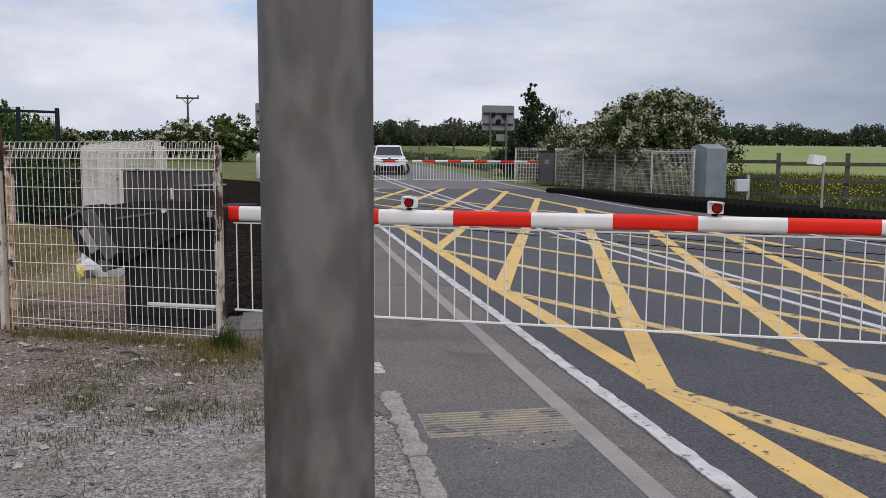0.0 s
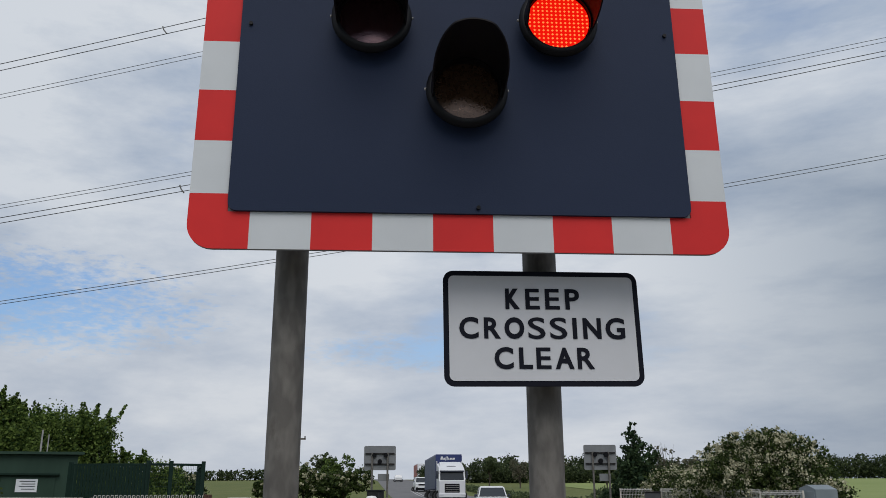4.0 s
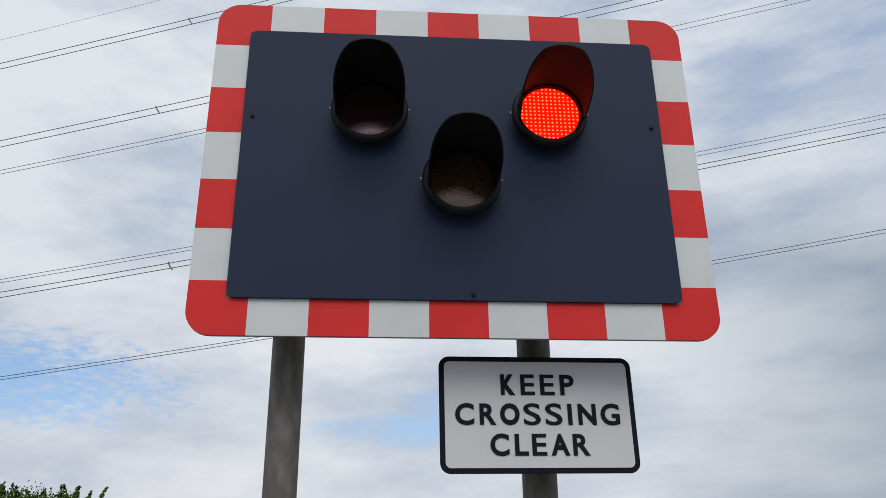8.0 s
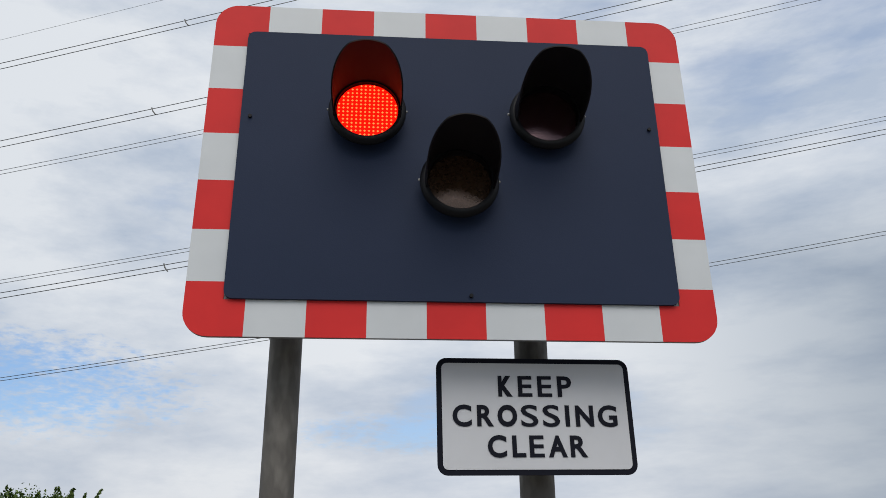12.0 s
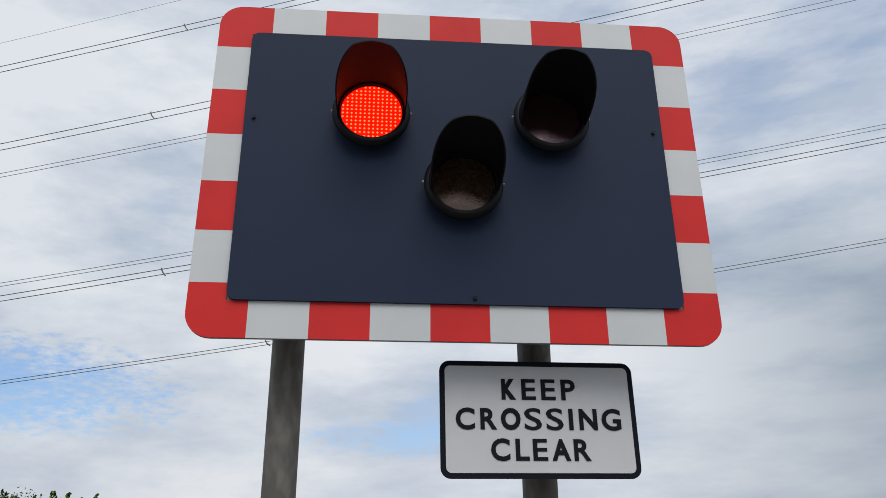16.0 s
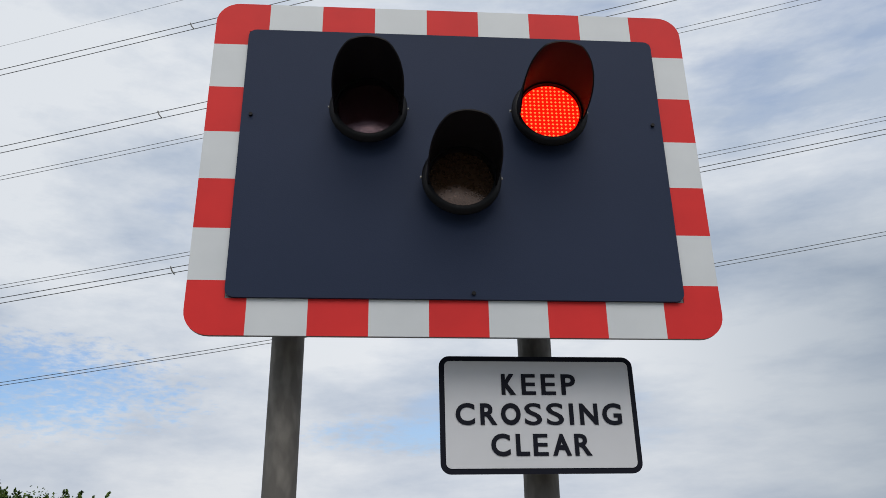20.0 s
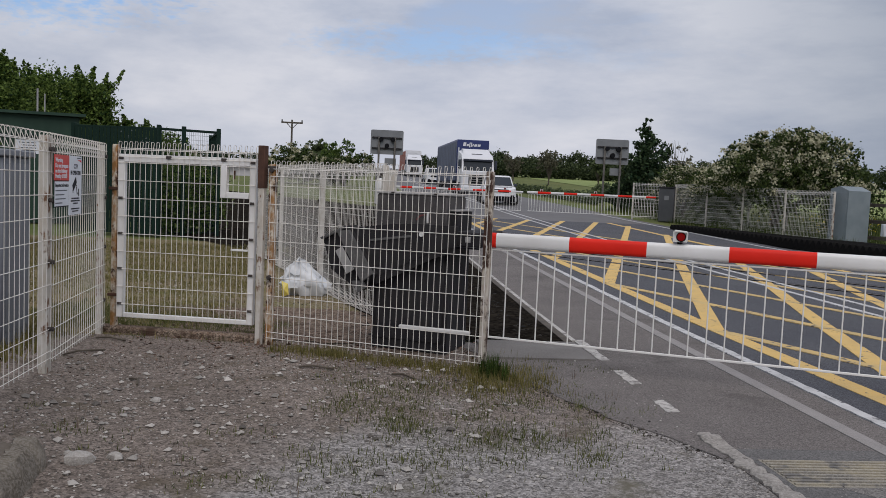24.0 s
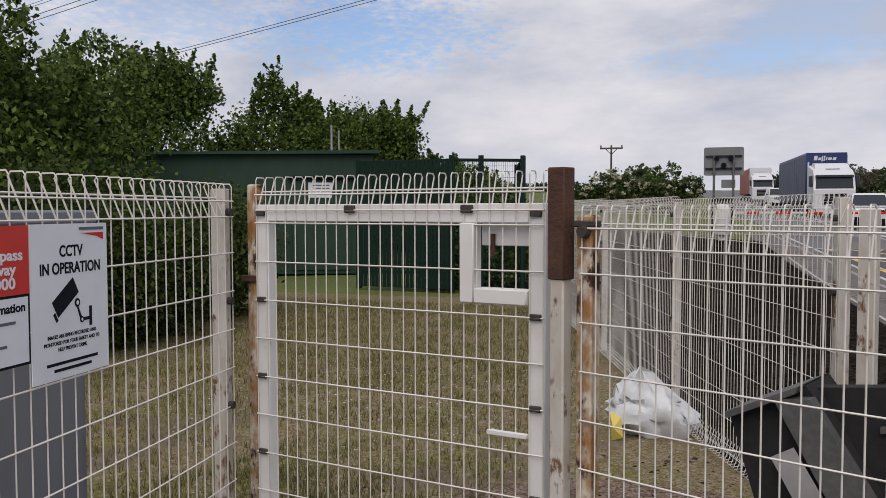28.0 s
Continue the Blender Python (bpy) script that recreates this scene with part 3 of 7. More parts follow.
def rounded(w, h, r, n=6):
    out = []
    for cx, cz, a in ((w / 2 - r, h / 2 - r, 0), (-w / 2 + r, h / 2 - r, 90), (-w / 2 + r, -h / 2 + r, 180), (w / 2 - r, -h / 2 + r, 270)):
        out += [(cx + r * math.cos(radians(a + 90 * i / n)), cz + r * math.sin(radians(a + 90 * i / n))) for i in range(n + 1)]
    return out


def text_mesh(body, height, mat, bold=0.0, spacing=1.0, depth=0.001):
    """Lettering in the x-z plane, centred, facing -y; height is that of a capital."""
    cu = bpy.data.curves.new("lettering", "FONT")
    cu.body, cu.align_x, cu.align_y = body, "CENTER", "CENTER"
    cu.size, cu.space_character, cu.offset, cu.extrude, cu.resolution_u = height / 0.69, spacing, bold, depth, 4
    ob = bpy.data.objects.new("lettering", cu)
    me = bpy.data.meshes.new_from_object(ob)
    bpy.data.objects.remove(ob)
    me.transform(pose(0, 0, 0, 90, 0, 0))
    me.materials.clear()
    me.materials.append(mat)
    return me


# ---- the lie of the land: road axis, levels ----
TURN = radians(24.5)
RU, RV = Vector((math.cos(TURN), math.sin(TURN), 0)), Vector((-math.sin(TURN), math.cos(TURN), 0))
LEVELS = ((-3000, 0), (10, 0), (25, 0.12), (40, 0.45), (50, 0.75), (100, 2.0), (200, 5.5), (300, 8.0), (3500, 8.0))


def level(x, y):
    return float(np.interp(-x * math.sin(TURN) + y * math.cos(TURN), [k[0] for k in LEVELS], [k[1] for k in LEVELS]))


def R(u, v, up=0.0):
    p = RU * u + RV * v
    return Vector((p.x, p.y, level(p.x, p.y) + up))



def strip(geo, u0, u1, v0, v1, up, thick=0.03, step=4.0, shift=None):
    """A slab laid along the road between v0 and v1."""
    n = max(1, int(math.ceil((v1 - v0) / step)))
    rings = []
    for i in range(n + 1):
        v = v0 + (v1 - v0) * i / n
        s = shift(v) if shift else 0.0
        a, b = R(u0 + s, v, up), R(u1 + s, v, up)
        rings.append([tuple(a), tuple(b), (b.x, b.y, b.z - thick), (a.x, a.y, a.z - thick)])
    return geo.loft(rings)


def bend(v):
    """The far road swings gently."""
    return -0.02 * max(0.0, v - 20)


def road_slab(name, u0, u1, v0, v1, up, mat, label, step=4.0):
    return solo(name, strip(Geo(), u0, u1, v0, v1, up, 0.05, step, bend), mat, label, kind="structure")


# ---- ground ----
def make_ground():
    k = np.linspace(-1, 1, 150)
    axis = np.sign(k) * (np.abs(k) * 60 + np.abs(k) ** 7 * 2600)
    g = Geo()
    n = len(axis)
    for y in axis + 20:
        for x in axis:
            g.v.append((x, y, level(x, y) - 0.03))
    g.f = [(j * n + i, j * n + i + 1, (j + 1) * n + i + 1, (j + 1) * n + i) for j in range(n - 1) for i in range(n - 1)]
    solo("ground", g, GRASS_GROUND, "rough green grass land rising to the horizon", kind="structure")


make_ground()


def dirt_along_fences(m):
    """Brown dirt gathers along the fences, with a ragged edge."""
    N, lk = m.node_tree.nodes, m.node_tree.links.new
    bs = N["Principled BSDF"]
    col = bs.inputs["Base Color"].links[0].from_socket
    tc, sp, nz = N.new("ShaderNodeTexCoord"), N.new("ShaderNodeSeparateXYZ"), N.new("ShaderNodeTexNoise")
    lk(tc.outputs["Object"], sp.inputs[0])
    lk(tc.outputs["Object"], nz.inputs["Vector"])
    nz.inputs["Scale"].default_value, nz.inputs["Detail"].default_value, nz.inputs["Roughness"].default_value = 1.1, 8.0, 0.65

    def op(kind, a, b):
        n = N.new("ShaderNodeMath")
        n.operation = kind
        for s, v in zip(n.inputs, (a, b)):
            if isinstance(v, float):
                s.default_value = v
            else:
                lk(v, s)
        return n.outputs[0]

    def span(src, a, b, c, d):
        n = N.new("ShaderNodeMapRange")
        n.interpolation_type = "SMOOTHSTEP"
        for key, v in (("From Min", a), ("From Max", b), ("To Min", c), ("To Max", d)):
            n.inputs[key].default_value = v
        lk(src, n.inputs["Value"])
        return n.outputs[0]

    u = op("ADD", op("MULTIPLY", sp.outputs["X"], math.cos(TURN)), op("MULTIPLY", sp.outputs["Y"], math.sin(TURN)))
    v = op("ADD", op("MULTIPLY", sp.outputs["X"], -math.sin(TURN)), op("MULTIPLY", sp.outputs["Y"], math.cos(TURN)))
    edge = span(u, -3.8, -1.2, 3.1, 5.3)
    reach = op("ADD", op("SUBTRACT", v, edge), op("MULTIPLY", op("SUBTRACT", nz.outputs[0], 0.5), 3.4))
    mx = N.new("ShaderNodeMix")
    mx.data_type, mx.blend_type = "RGBA", "MULTIPLY"
    lk(span(reach, -0.7, 0.7, 0.0, 1.0), mx.inputs["Factor"])
    lk(col, mx.inputs["A"])
    mx.inputs["B"].default_value = (0.72, 0.64, 0.58, 1)
    lk(mx.outputs["Result"], bs.inputs["Base Color"])


dirt_along_fences(GRAVEL)
solo("forecourt", strip(Geo(), -9.0, 0.66, -14, 8.2, 0.0, 0.05), GRAVEL, "grey stony gravel forecourt with weeds", kind="structure")
solo("compound_floor", strip(Geo(), -12.0, -1.0, 8.2, 19.5, 0.004, 0.05), COMPOUND, "dry grass and gravel inside the fenced compound", kind="structure")


def track_bed():
    """Dark ballast from the inner fence to the footway."""
    rows = []
    for v in np.arange(8.34, 24.1, 0.8):
        lo = float(np.interp(v, (8.34, 9.5, 13.5, 17.4, 24), (-0.80, -1.45, -2.7, -3.94, -8.0)))
        rows.append([tuple(R(lo + (0.52 - lo) * k / 4, v, 0.016)) for k in range(5)])
    g = Geo().raw([p for r in rows for p in r], [(i * 5 + k, i * 5 + k + 1, i * 5 + k + 6, i * 5 + k + 5) for i in range(len(rows) - 1) for k in range(4)])
    solo("track_bed", g, BALLAST, "dark ballast beside the footway", kind="structure")


def railway_bed():
    """Dark ballast under the two tracks, left of the footway."""
    td, tn = Vector((0.885, -0.465)), Vector((0.465, 0.885))
    rows = []
    for k in range(24):
        row = []
        for off in (10.2, 14.0, 18.5, 24.0):
            end = (0.42 - off * (tn.x * math.cos(TURN) + tn.y * math.sin(TURN))) / (td.x * math.cos(TURN) + td.y * math.sin(TURN))
            start = end - 0.1
            p = tn * off + td * (start - 5.5 * k)
            row.append((p.x, p.y, level(p.x, p.y) + 0.02))
        rows.append(row)
    g = Geo().raw([p for r in rows for p in r], [(i * 4 + k, i * 4 + k + 1, i * 4 + k + 5, i * 4 + k + 4) for i in range(len(rows) - 1) for k in range(3)])
    solo("railway_bed", g, BALLAST, "dark ballast bed under the railway tracks", kind="structure")


track_bed()
railway_bed()
road_slab("pavement", 0.575, 1.95, -14, 44, 0.006, FOOTWAY, "worn grey tarmac footway beside the road")
road_slab("road", 1.95, 11.2, -30, 35, 0.0, ASPHALT, "dark asphalt road over the level crossing", 5.0)
road_slab("road", 1.95, 11.2, 35, 330, 0.0, ASPHALT_PALE, "pale grey asphalt road beyond the crossing", 5.0)
road_slab("channel", 1.58, 1.70, -14, 44, 0.012, GUTTER, "pale channel strip at the road edge")
_kr = np.random.default_rng(8)
_kerb = thing("kerb", "worn cracked concrete kerb stones beside the footway", "kerb", kind="structure")
_v = 5.32
while _v > -6:
    _l = 0.55 + _kr.random() * 0.4
    rings = []
    for i in range(14):
        vv = _v - _l + (_l - 0.016) * i / 13
        a0, a1, zz = 0.575 + _kr.normal() * 0.010, 0.685 + _kr.normal() * 0.008, 0.020 + _kr.normal() * 0.005
        p, q = R(a0, vv), R(a1, vv)
        rings.append([(p.x, p.y, zz - 0.008), tuple(p.lerp(q, 0.12) + Vector((0, 0, zz))), tuple(p.lerp(q, 0.88) + Vector((0, 0, zz))), (q.x, q.y, zz - 0.008), (q.x, q.y, -0.05), (p.x, p.y, -0.05)])
    part("kerb_stone", Geo().loft(rings), KERB_STONE, _kerb)
    _v -= _l

# road markings
for u, v0, v1 in ((2.02, -14, 44), (10.65, -10, 44)):
    rings = []
    rr = np.random.default_rng(int(u * 10))
    for v in np.arange(v0, v1, 0.10 if u < 3 else 1.0):
        j = 0.0045 if u < 3 else 0.0
        a, q = R(u - 0.05 + bend(v) + rr.normal() * j, v, 0.0095), R(u + 0.05 + bend(v) + rr.normal() * j, v, 0.0095)
        rings.append([tuple(a), tuple(q), (q.x, q.y, q.z - 0.03), (a.x, a.y, a.z - 0.03)])
    solo("edge_line", Geo().loft(rings), WHITE_LINE, "white edge line painted on the road", kind="structure")
for u in (5.40, 5.86):
    road_slab("centre_line", u - 0.05, u + 0.05, -14, 120, 0.009, WHITE_LINE, "double white centre line painted on the road")
for u in (2.48, 8.82):
    road_slab("box_border", u - 0.10, u + 0.10, -6, 35.0, 0.005, YELLOW_LINE, "yellow box border painted on the road")


def bar_on_road(u0, v0, u1, v1, w, up, mat, label):
    a, b = Vector((u0, v0)), Vector((u1, v1))
    d = (b - a).normalized()
    s = Vector((-d.y, d.x)) * w / 2
    n = max(1, int((b - a).length / 2.5))
    rings = []
    for i in range(n + 1):
        c = a + (b - a) * i / n
        p, q = R(*(c + s), up), R(*(c - s), up)
        rings.append([tuple(p), tuple(q), (q.x, q.y, q.z - 0.03), (p.x, p.y, p.z - 0.03)])
    solo("box_hatching", Geo().loft(rings), mat, label, kind="structure")


def hatch():
    lo, hi = 2.45, 8.85
    run, back = (hi - lo) / 0.330, (hi - lo) / 0.385
    for k in range(-6, 9):
        v0 = 0.72 + 4.35 * k
        for sgn, up in ((1, 0.007), (-1, 0.0075)):
            a, b = v0, v0 + run
            ua, ub = (lo, hi) if sgn > 0 else (hi, lo)
            if sgn < 0:
                a, b = v0 - back + 0.06, v0 + 0.06
            ca, cb = max(a, -6.0), min(b, 35.0)
            if cb - ca < 0.5:
                continue
            f = lambda v: ua + (ub - ua) * (v - a) / (b - a)
            bar_on_road(f(ca), ca, f(cb), cb, 0.21 if sgn > 0 else 0.16, up, YELLOW_LINE if sgn > 0 else YELLOW_FADED, "yellow box hatching painted on the road")


hatch()

# ---- near signal ----


def make_signal():
    post_h = 3.85
    sig = thing("crossing_signal", "red and white bordered level crossing signal on two steel posts", "signal")
    for x, y, pr in ((-1.125, 0.36, 0.057), (-0.342, 0.788, 0.061)):
        part("post", Geo().tube([(x, y, -0.2), (x, y, 2.2), (x, y, post_h)], pr, 28), GALV, sig, "weathered grey round steel post")
    c = Vector((-0.4985, 0.385, 3.1904))
    tilt = Matrix.Translation(c) @ pose(0, 0, 0, 0, 0, 24.06) @ pose(0, 0, 0, -1.37, -0.1, 0)
    W, H, B = 1.792, 1.325, 0.127
    g = Geo()
    g.m = tilt
    part("back_plate", g.prism(rounded(W, H, 0.085, 8), 0.0, 0.012), BACK_GREY, sig, "grey backing plate")
    # border, one panel for each stripe
    out = []
    nx, nz = 9, 7
    sx, sz = W / nx, H / nz
    for i in range(nx):
        for top in (0, 1):
            out.append((-W / 2 + i * sx, -W / 2 + (i + 1) * sx, (H / 2 - B, H / 2) if top else (-H / 2, -H / 2 + B), i % 2 == 0, i in (0, nx - 1)))
    r = 0.085
    for x0, x1, (z0, z1), red, corner in out:
        g = Geo()
        g.m = tilt
        if corner:
            left, top = x0 < -0.5, z1 > 0
            ox, oz = (-W / 2 if left else W / 2), (H / 2 if top else -H / 2)
            kx, kz = (1 if left else -1), (-1 if top else 1)
            arc = [(ox + kx * (r - r * math.sin(radians(90 * k / 8))), oz + kz * (r - r * math.cos(radians(90 * k / 8)))) for k in range(9)]
            ix, iz = ox + kx * B, oz + kz * B
            outline = [(ox + kx * sx, oz)] + arc + [(ox, oz + kz * sz), (ix, oz + kz * sz), (ix, iz), (ox + kx * sx, iz)]
            g.prism(outline, -0.004, 0.0)
        else:
            g.box(x0, x1, -0.004, 0.0, z0, z1)
        part("border_panel", g, SIGN_RED if red else SIGN_WHITE, sig, "red reflective border panel" if red else "white reflective border panel")
    for j in range(1, nz - 1):
        for x0 in (-W / 2, W / 2 - B):
            g = Geo()
            g.m = tilt
            red = j % 2 == 0
            part("border_panel", g.box(x0, x0 + B, -0.004, 0.0, -H / 2 + j * sz, -H / 2 + (j + 1) * sz), SIGN_RED if red else SIGN_WHITE, sig, "red reflective border panel" if red else "white reflective border panel")
    g = Geo()
    g.m = tilt
    board = part("backboard", g.prism(rounded(W - 2 * B, H - 2 * B, 0.03, 5), -0.016, -0.0045), BOARD_DARK, sig, "dark navy signal backboard")
    for x, z in ((-0.735, 0.16), (0.735, 0.157), (0.05, -0.515)):
        g = Geo()
        g.m = tilt
        part("bolt", g.tube([(x, -0.015, z), (x, -0.024, z)], 0.007, 8), BLACK_PLASTIC, board, "dark bolt head")
    for x in (-0.55, 0.275):
        for z in (0.35, -0.35):
            g = Geo()
            g.m = tilt
            part("bracket", g.box(x - 0.08, x + 0.08, 0.012, 0.26, z - 0.03, z + 0.03, 0.005), BACK_GREY, sig, "grey steel clamp bracket")
    lamps = []
    for x, z, lens in ((-0.3139, 0.1685, LENS_DARK_RED), (0.3411, 0.1727, LENS_DARK_RED), (0.014, -0.1072, LENS_AMBER)):
        base = tilt @ Matrix.Translation((x, -0.016, z))
        g = Geo()
        g.m = base
        ring = []
        prof = [(0.112, 0.0), (0.124, -0.028), (0.1395, -0.046), (0.1385, -0.049), (0.1395, -0.052), (0.133, -0.064), (0.124, -0.068), (0.113, -0.066), (0.111, -0.025)]
        n = 40
        rings = [[(rr * math.cos(2 * math.pi * k / n), yy, rr * math.sin(2 * math.pi * k / n)) for k in range(n)] for rr, yy in prof]
        g.loft(rings, caps=False)
        lamp = part("lamp_housing", g, BLACK_PLASTIC, sig, "round black lamp housing")
        g = Geo()
        g.m = base
        # hood: a tube cut away at the bottom, thin shell
        rings_o, rings_i = [], []
        steps = 44
        L = 0.285
        pts = []
        for k in range(steps + 1):
            pts.append(radians(-16 + 212 * k / steps))
        vs, fs = [], []
        for a in pts:
            up = math.sin(a)
            ln = 0.03 + (L - 0.03) * max(0.0, min(1.0, (up + 0.29) / 1.15)) ** 0.6
            for rr in (0.124, 0.119):
                ca, sa = math.cos(a) * rr, math.sin(a) * rr
                vs += [(ca, -0.05, sa), (ca, -0.05 - ln * 0.5, sa - ln * 0.04), (ca, -0.05 - ln, sa - ln * 0.09)]
        m6 = 6
        for k in range(steps):
            o, q = k * m6, (k + 1) * m6
            fs += [(o, q, q + 1, o + 1), (o + 1, q + 1, q + 2, o + 2), (o + 3, o + 4, q + 4, q + 3), (o + 4, o + 5, q + 5, q + 4), (o + 2, q + 2, q + 5, o + 5), (o, o + 3, q + 3, q)]
        fs += [(0, 1, 4, 3), (1, 2, 5, 4)]
        e = steps * m6
        fs += [(e, e + 3, e + 4, e + 1), (e + 1, e + 4, e + 5, e + 2)]
        g.raw(vs, fs)
        part("hood", g, HOOD_BLACK, lamp, "black cut-away lamp hood")
        for s in (-1, 1):
            g = Geo()
            g.m = base
            part("screw", g.tube([(s * 0.136, -0.039, 0.007), (s * 0.1445, -0.039, 0.007)], 0.0045, 8), CASTING, lamp, "bright hood screw")
        g = Geo()
        g.m = base
        dome = [[(rr * math.cos(2 * math.pi * k / 40), -0.034 - 0.004 * (1 - (rr / 0.106) ** 2), rr * math.sin(2 * math.pi * k / 40)) for k in range(40)] for rr in (0.1125, 0.085, 0.06, 0.03, 0.004)]
        part("lens", g.loft(dome), lens, lamp, "unlit ribbed signal lens")
        if lens is LENS_DARK_RED:
            # the lit lamp unit: a red disc with a grid of bright points
            unit = new("lit_lamp", Geo().tube([(0, 0.006, 0), (0, 0.0, 0)], 0.1095, 40).mesh("lit_lamp", LED_RED))
            unit.parent = lamp
            tagged(unit, "lit red lamp disc")
            g = Geo()
            for i in range(14):
                for j in range(14):
                    px, pz, q = (i - 6.5) * 0.0156, (j - 6.5) * 0.0156, 0.0046
                    if px * px + pz * pz < 0.105 ** 2:
                        g.raw([(px - q, -0.0008, pz), (px, -0.0008, pz - q), (px + q, -0.0008, pz), (px, -0.0008, pz + q)], ((0, 1, 2, 3),))
            dots = part("led_points", g.mesh("led_points", LED_HOT, False), LED_HOT, unit, "grid of bright red points")
            lamps.append((unit, base))
    return sig, lamps


SIGNAL, LAMPS = make_signal()


def make_plate():
    w, h = 0.677, 0.396
    m = pose(-0.2965, 0.6252, 2.3087) @ pose(0, 0, 0, 0, 0, 25.78) @ pose(0, 0, 0, -1.36, -0.49, 0)
    ob = thing("crossing_sign", "white KEEP CROSSING CLEAR sign with black border on a steel post", "sign", m)
    part("plate", Geo().prism(rounded(w, h, 0.035, 6), 0.0, 0.006), INK, ob, "black bordered sign plate")
    part("panel", Geo().prism(rounded(w - 0.036, h - 0.036, 0.018, 5), -0.002, 0.0), PLATE_WHITE, ob, "white sign face")
    # each word: height of its middle, then the middle and width of each letter
    words = (("KEEP", 0.0995, ((-0.1018, 0.0496), (-0.0328, 0.0492), (0.0359, 0.0501), (0.1057, 0.0497))),
             ("CROSSING", -0.0020, ((-0.2535, 0.0648), (-0.1745, 0.0563), (-0.0991, 0.0675), (-0.0227, 0.0595), (0.0523, 0.0592), (0.1084, 0.0150), (0.1684, 0.0631), (0.2488, 0.0674))),
             ("CLEAR", -0.1043, ((-0.1381, 0.0639), (-0.0643, 0.0458), (-0.0037, 0.0498), (0.0674, 0.0637), (0.1402, 0.0582))))
    STEM = 0.0150

    def span(letter):
        xs = [v.co.x for v in text_mesh(letter, 0.0685, INK).vertices]
        return max(xs) - min(xs)

    for word, z, places in words:
        for letter, (x, wide) in zip(word, places):
            tall = 0.0748 if letter in "COSG" else 0.0722
            if letter in "IS":
                bold = 0.0012
            else:
                bold = max(-0.004, (STEM * span(letter) - span("I") * wide) / (wide - STEM) / 2)
            me = text_mesh(letter, 0.0685, INK, bold, 1.0)
            xs, zs = [v.co.x for v in me.vertices], [v.co.z for v in me.vertices]
            me.transform(pose(x, -0.0035, z) @ Matrix.Diagonal((wide / (max(xs) - min(xs)), 1, tall / (max(zs) - min(zs)), 1)) @ pose(-(max(xs) + min(xs)) / 2, 0, -(max(zs) + min(zs)) / 2))
            part("letter", me, INK, ob, "black capital letter " + letter)
    for z in (-0.12, 0.12):
        part("clamp", Geo().box(-0.09, 0.05, 0.006, 0.03, z - 0.02, z + 0.02, 0.003), BACK_GREY, ob, "grey sign clamp")


make_plate()

# ---- white mesh fence ----


def mesh_panel(w, h, pitch=0.055, rows=(), r=0.0029, foot=False):
    """Welded mesh with a folded top: one upright, the places of its copies, and a list of cross wires."""
    g, cross, spots = Geo(), [], []
    n = int(round(w / pitch))
    zt = h - 0.14
    for i in range(n + 1):
        spots.append(i * w / n)
        if i:
            continue
        x = 0.0
        g.tube([(x, 0, 0), (x, 0, h - 0.012), (x, 0.008, h), (x, 0.048, h), (x, 0.058, h - 0.012), (x + 0.004, 0.006, zt)], r, 4, False)
        if foot:
            g.tube([(x, 0, 0.0), (x + pitch * 0.3, -0.055, 0.0), (x + pitch * 0.3, -0.062, 0.012), (x + pitch * 0.06, -0.010, 0.13)], r, 4, False)
    rows = rows or [0.03, 0.085] + [0.085 + 0.165 * k for k in range(1, 30) if 0.085 + 0.165 * k < zt - 0.05]
    for z in list(rows) + [zt]:
        cross.append(Geo().tube([(-0.004, -0.005, z), (w + 0.004, -0.005, z)], r * 1.1, 4, False))
    for y, z in ((-0.006, zt + 0.066), (0.044, zt + 0.080)):
        cross.append(Geo().tube([(-0.004, y, z), (w + 0.004, y, z)], r * 1.15, 4, False))
    if foot:
        cross.append(Geo().tube([(0, -0.038, 0.065), (w, -0.038, 0.065)], r * 1.15, 4, False))
    return g, spots, cross


def hang_mesh(ob, w, h, pitch, mat, rows=(), r=0.0029, foot=False, at=(0, 0, 0)):
    up, spots, cross = mesh_panel(w, h, pitch, rows, r, foot)
    wire = up.mesh("upright_wire", mat, False)
    for x in spots:
        p = new("upright_wire", wire)
        p.parent = ob
        p.location = (at[0] + x, at[1], at[2])
    for g in cross:
        p = part("cross_wire", g.mesh("cross_wire", mat, False), mat, ob)
        p.location = at


def fence_bay(m, w, h, posts, label, group="white mesh fence bays", mat_post=None, pitch=0.055, r=0.0029, foot=False, wire=None):
    ob = thing("mesh_fence", label, "fence", m, group)
    mat = wire or WIRE_WHITE
    hang_mesh(ob, w, h, pitch, mat, r=r, foot=foot)
    for x in posts:
        p = part("post", Geo().box(x - 0.03, x + 0.03, 0.008, 0.068, -0.1, h - 0.02, 0.004), mat_post or POST_WHITE, ob, "square steel post with peeling paint")
        for z in (0.25, 0.75, 1.2, h - 0.12):
            part("clip", Geo().tube([(x, 0.006, z), (x, -0.016, z)], 0.017, 8), CLIP_DARK, p, "dark mesh clip")
    return ob


# side fence with signs, along the forecourt
FA, FB, FC = Vector((-5.45, 2.75)), Vector((-6.25, 4.41)), Vector((-7.04, 5.86))


def bay_between(a, b, h, posts, label, base=0.04, **kw):
    d = b - a
    return fence_bay(pose(a.x, a.y, level(a.x, a.y) + base, 0, 0, math.degrees(math.atan2(d.y, d.x))), d.length, h, posts, label, **kw)


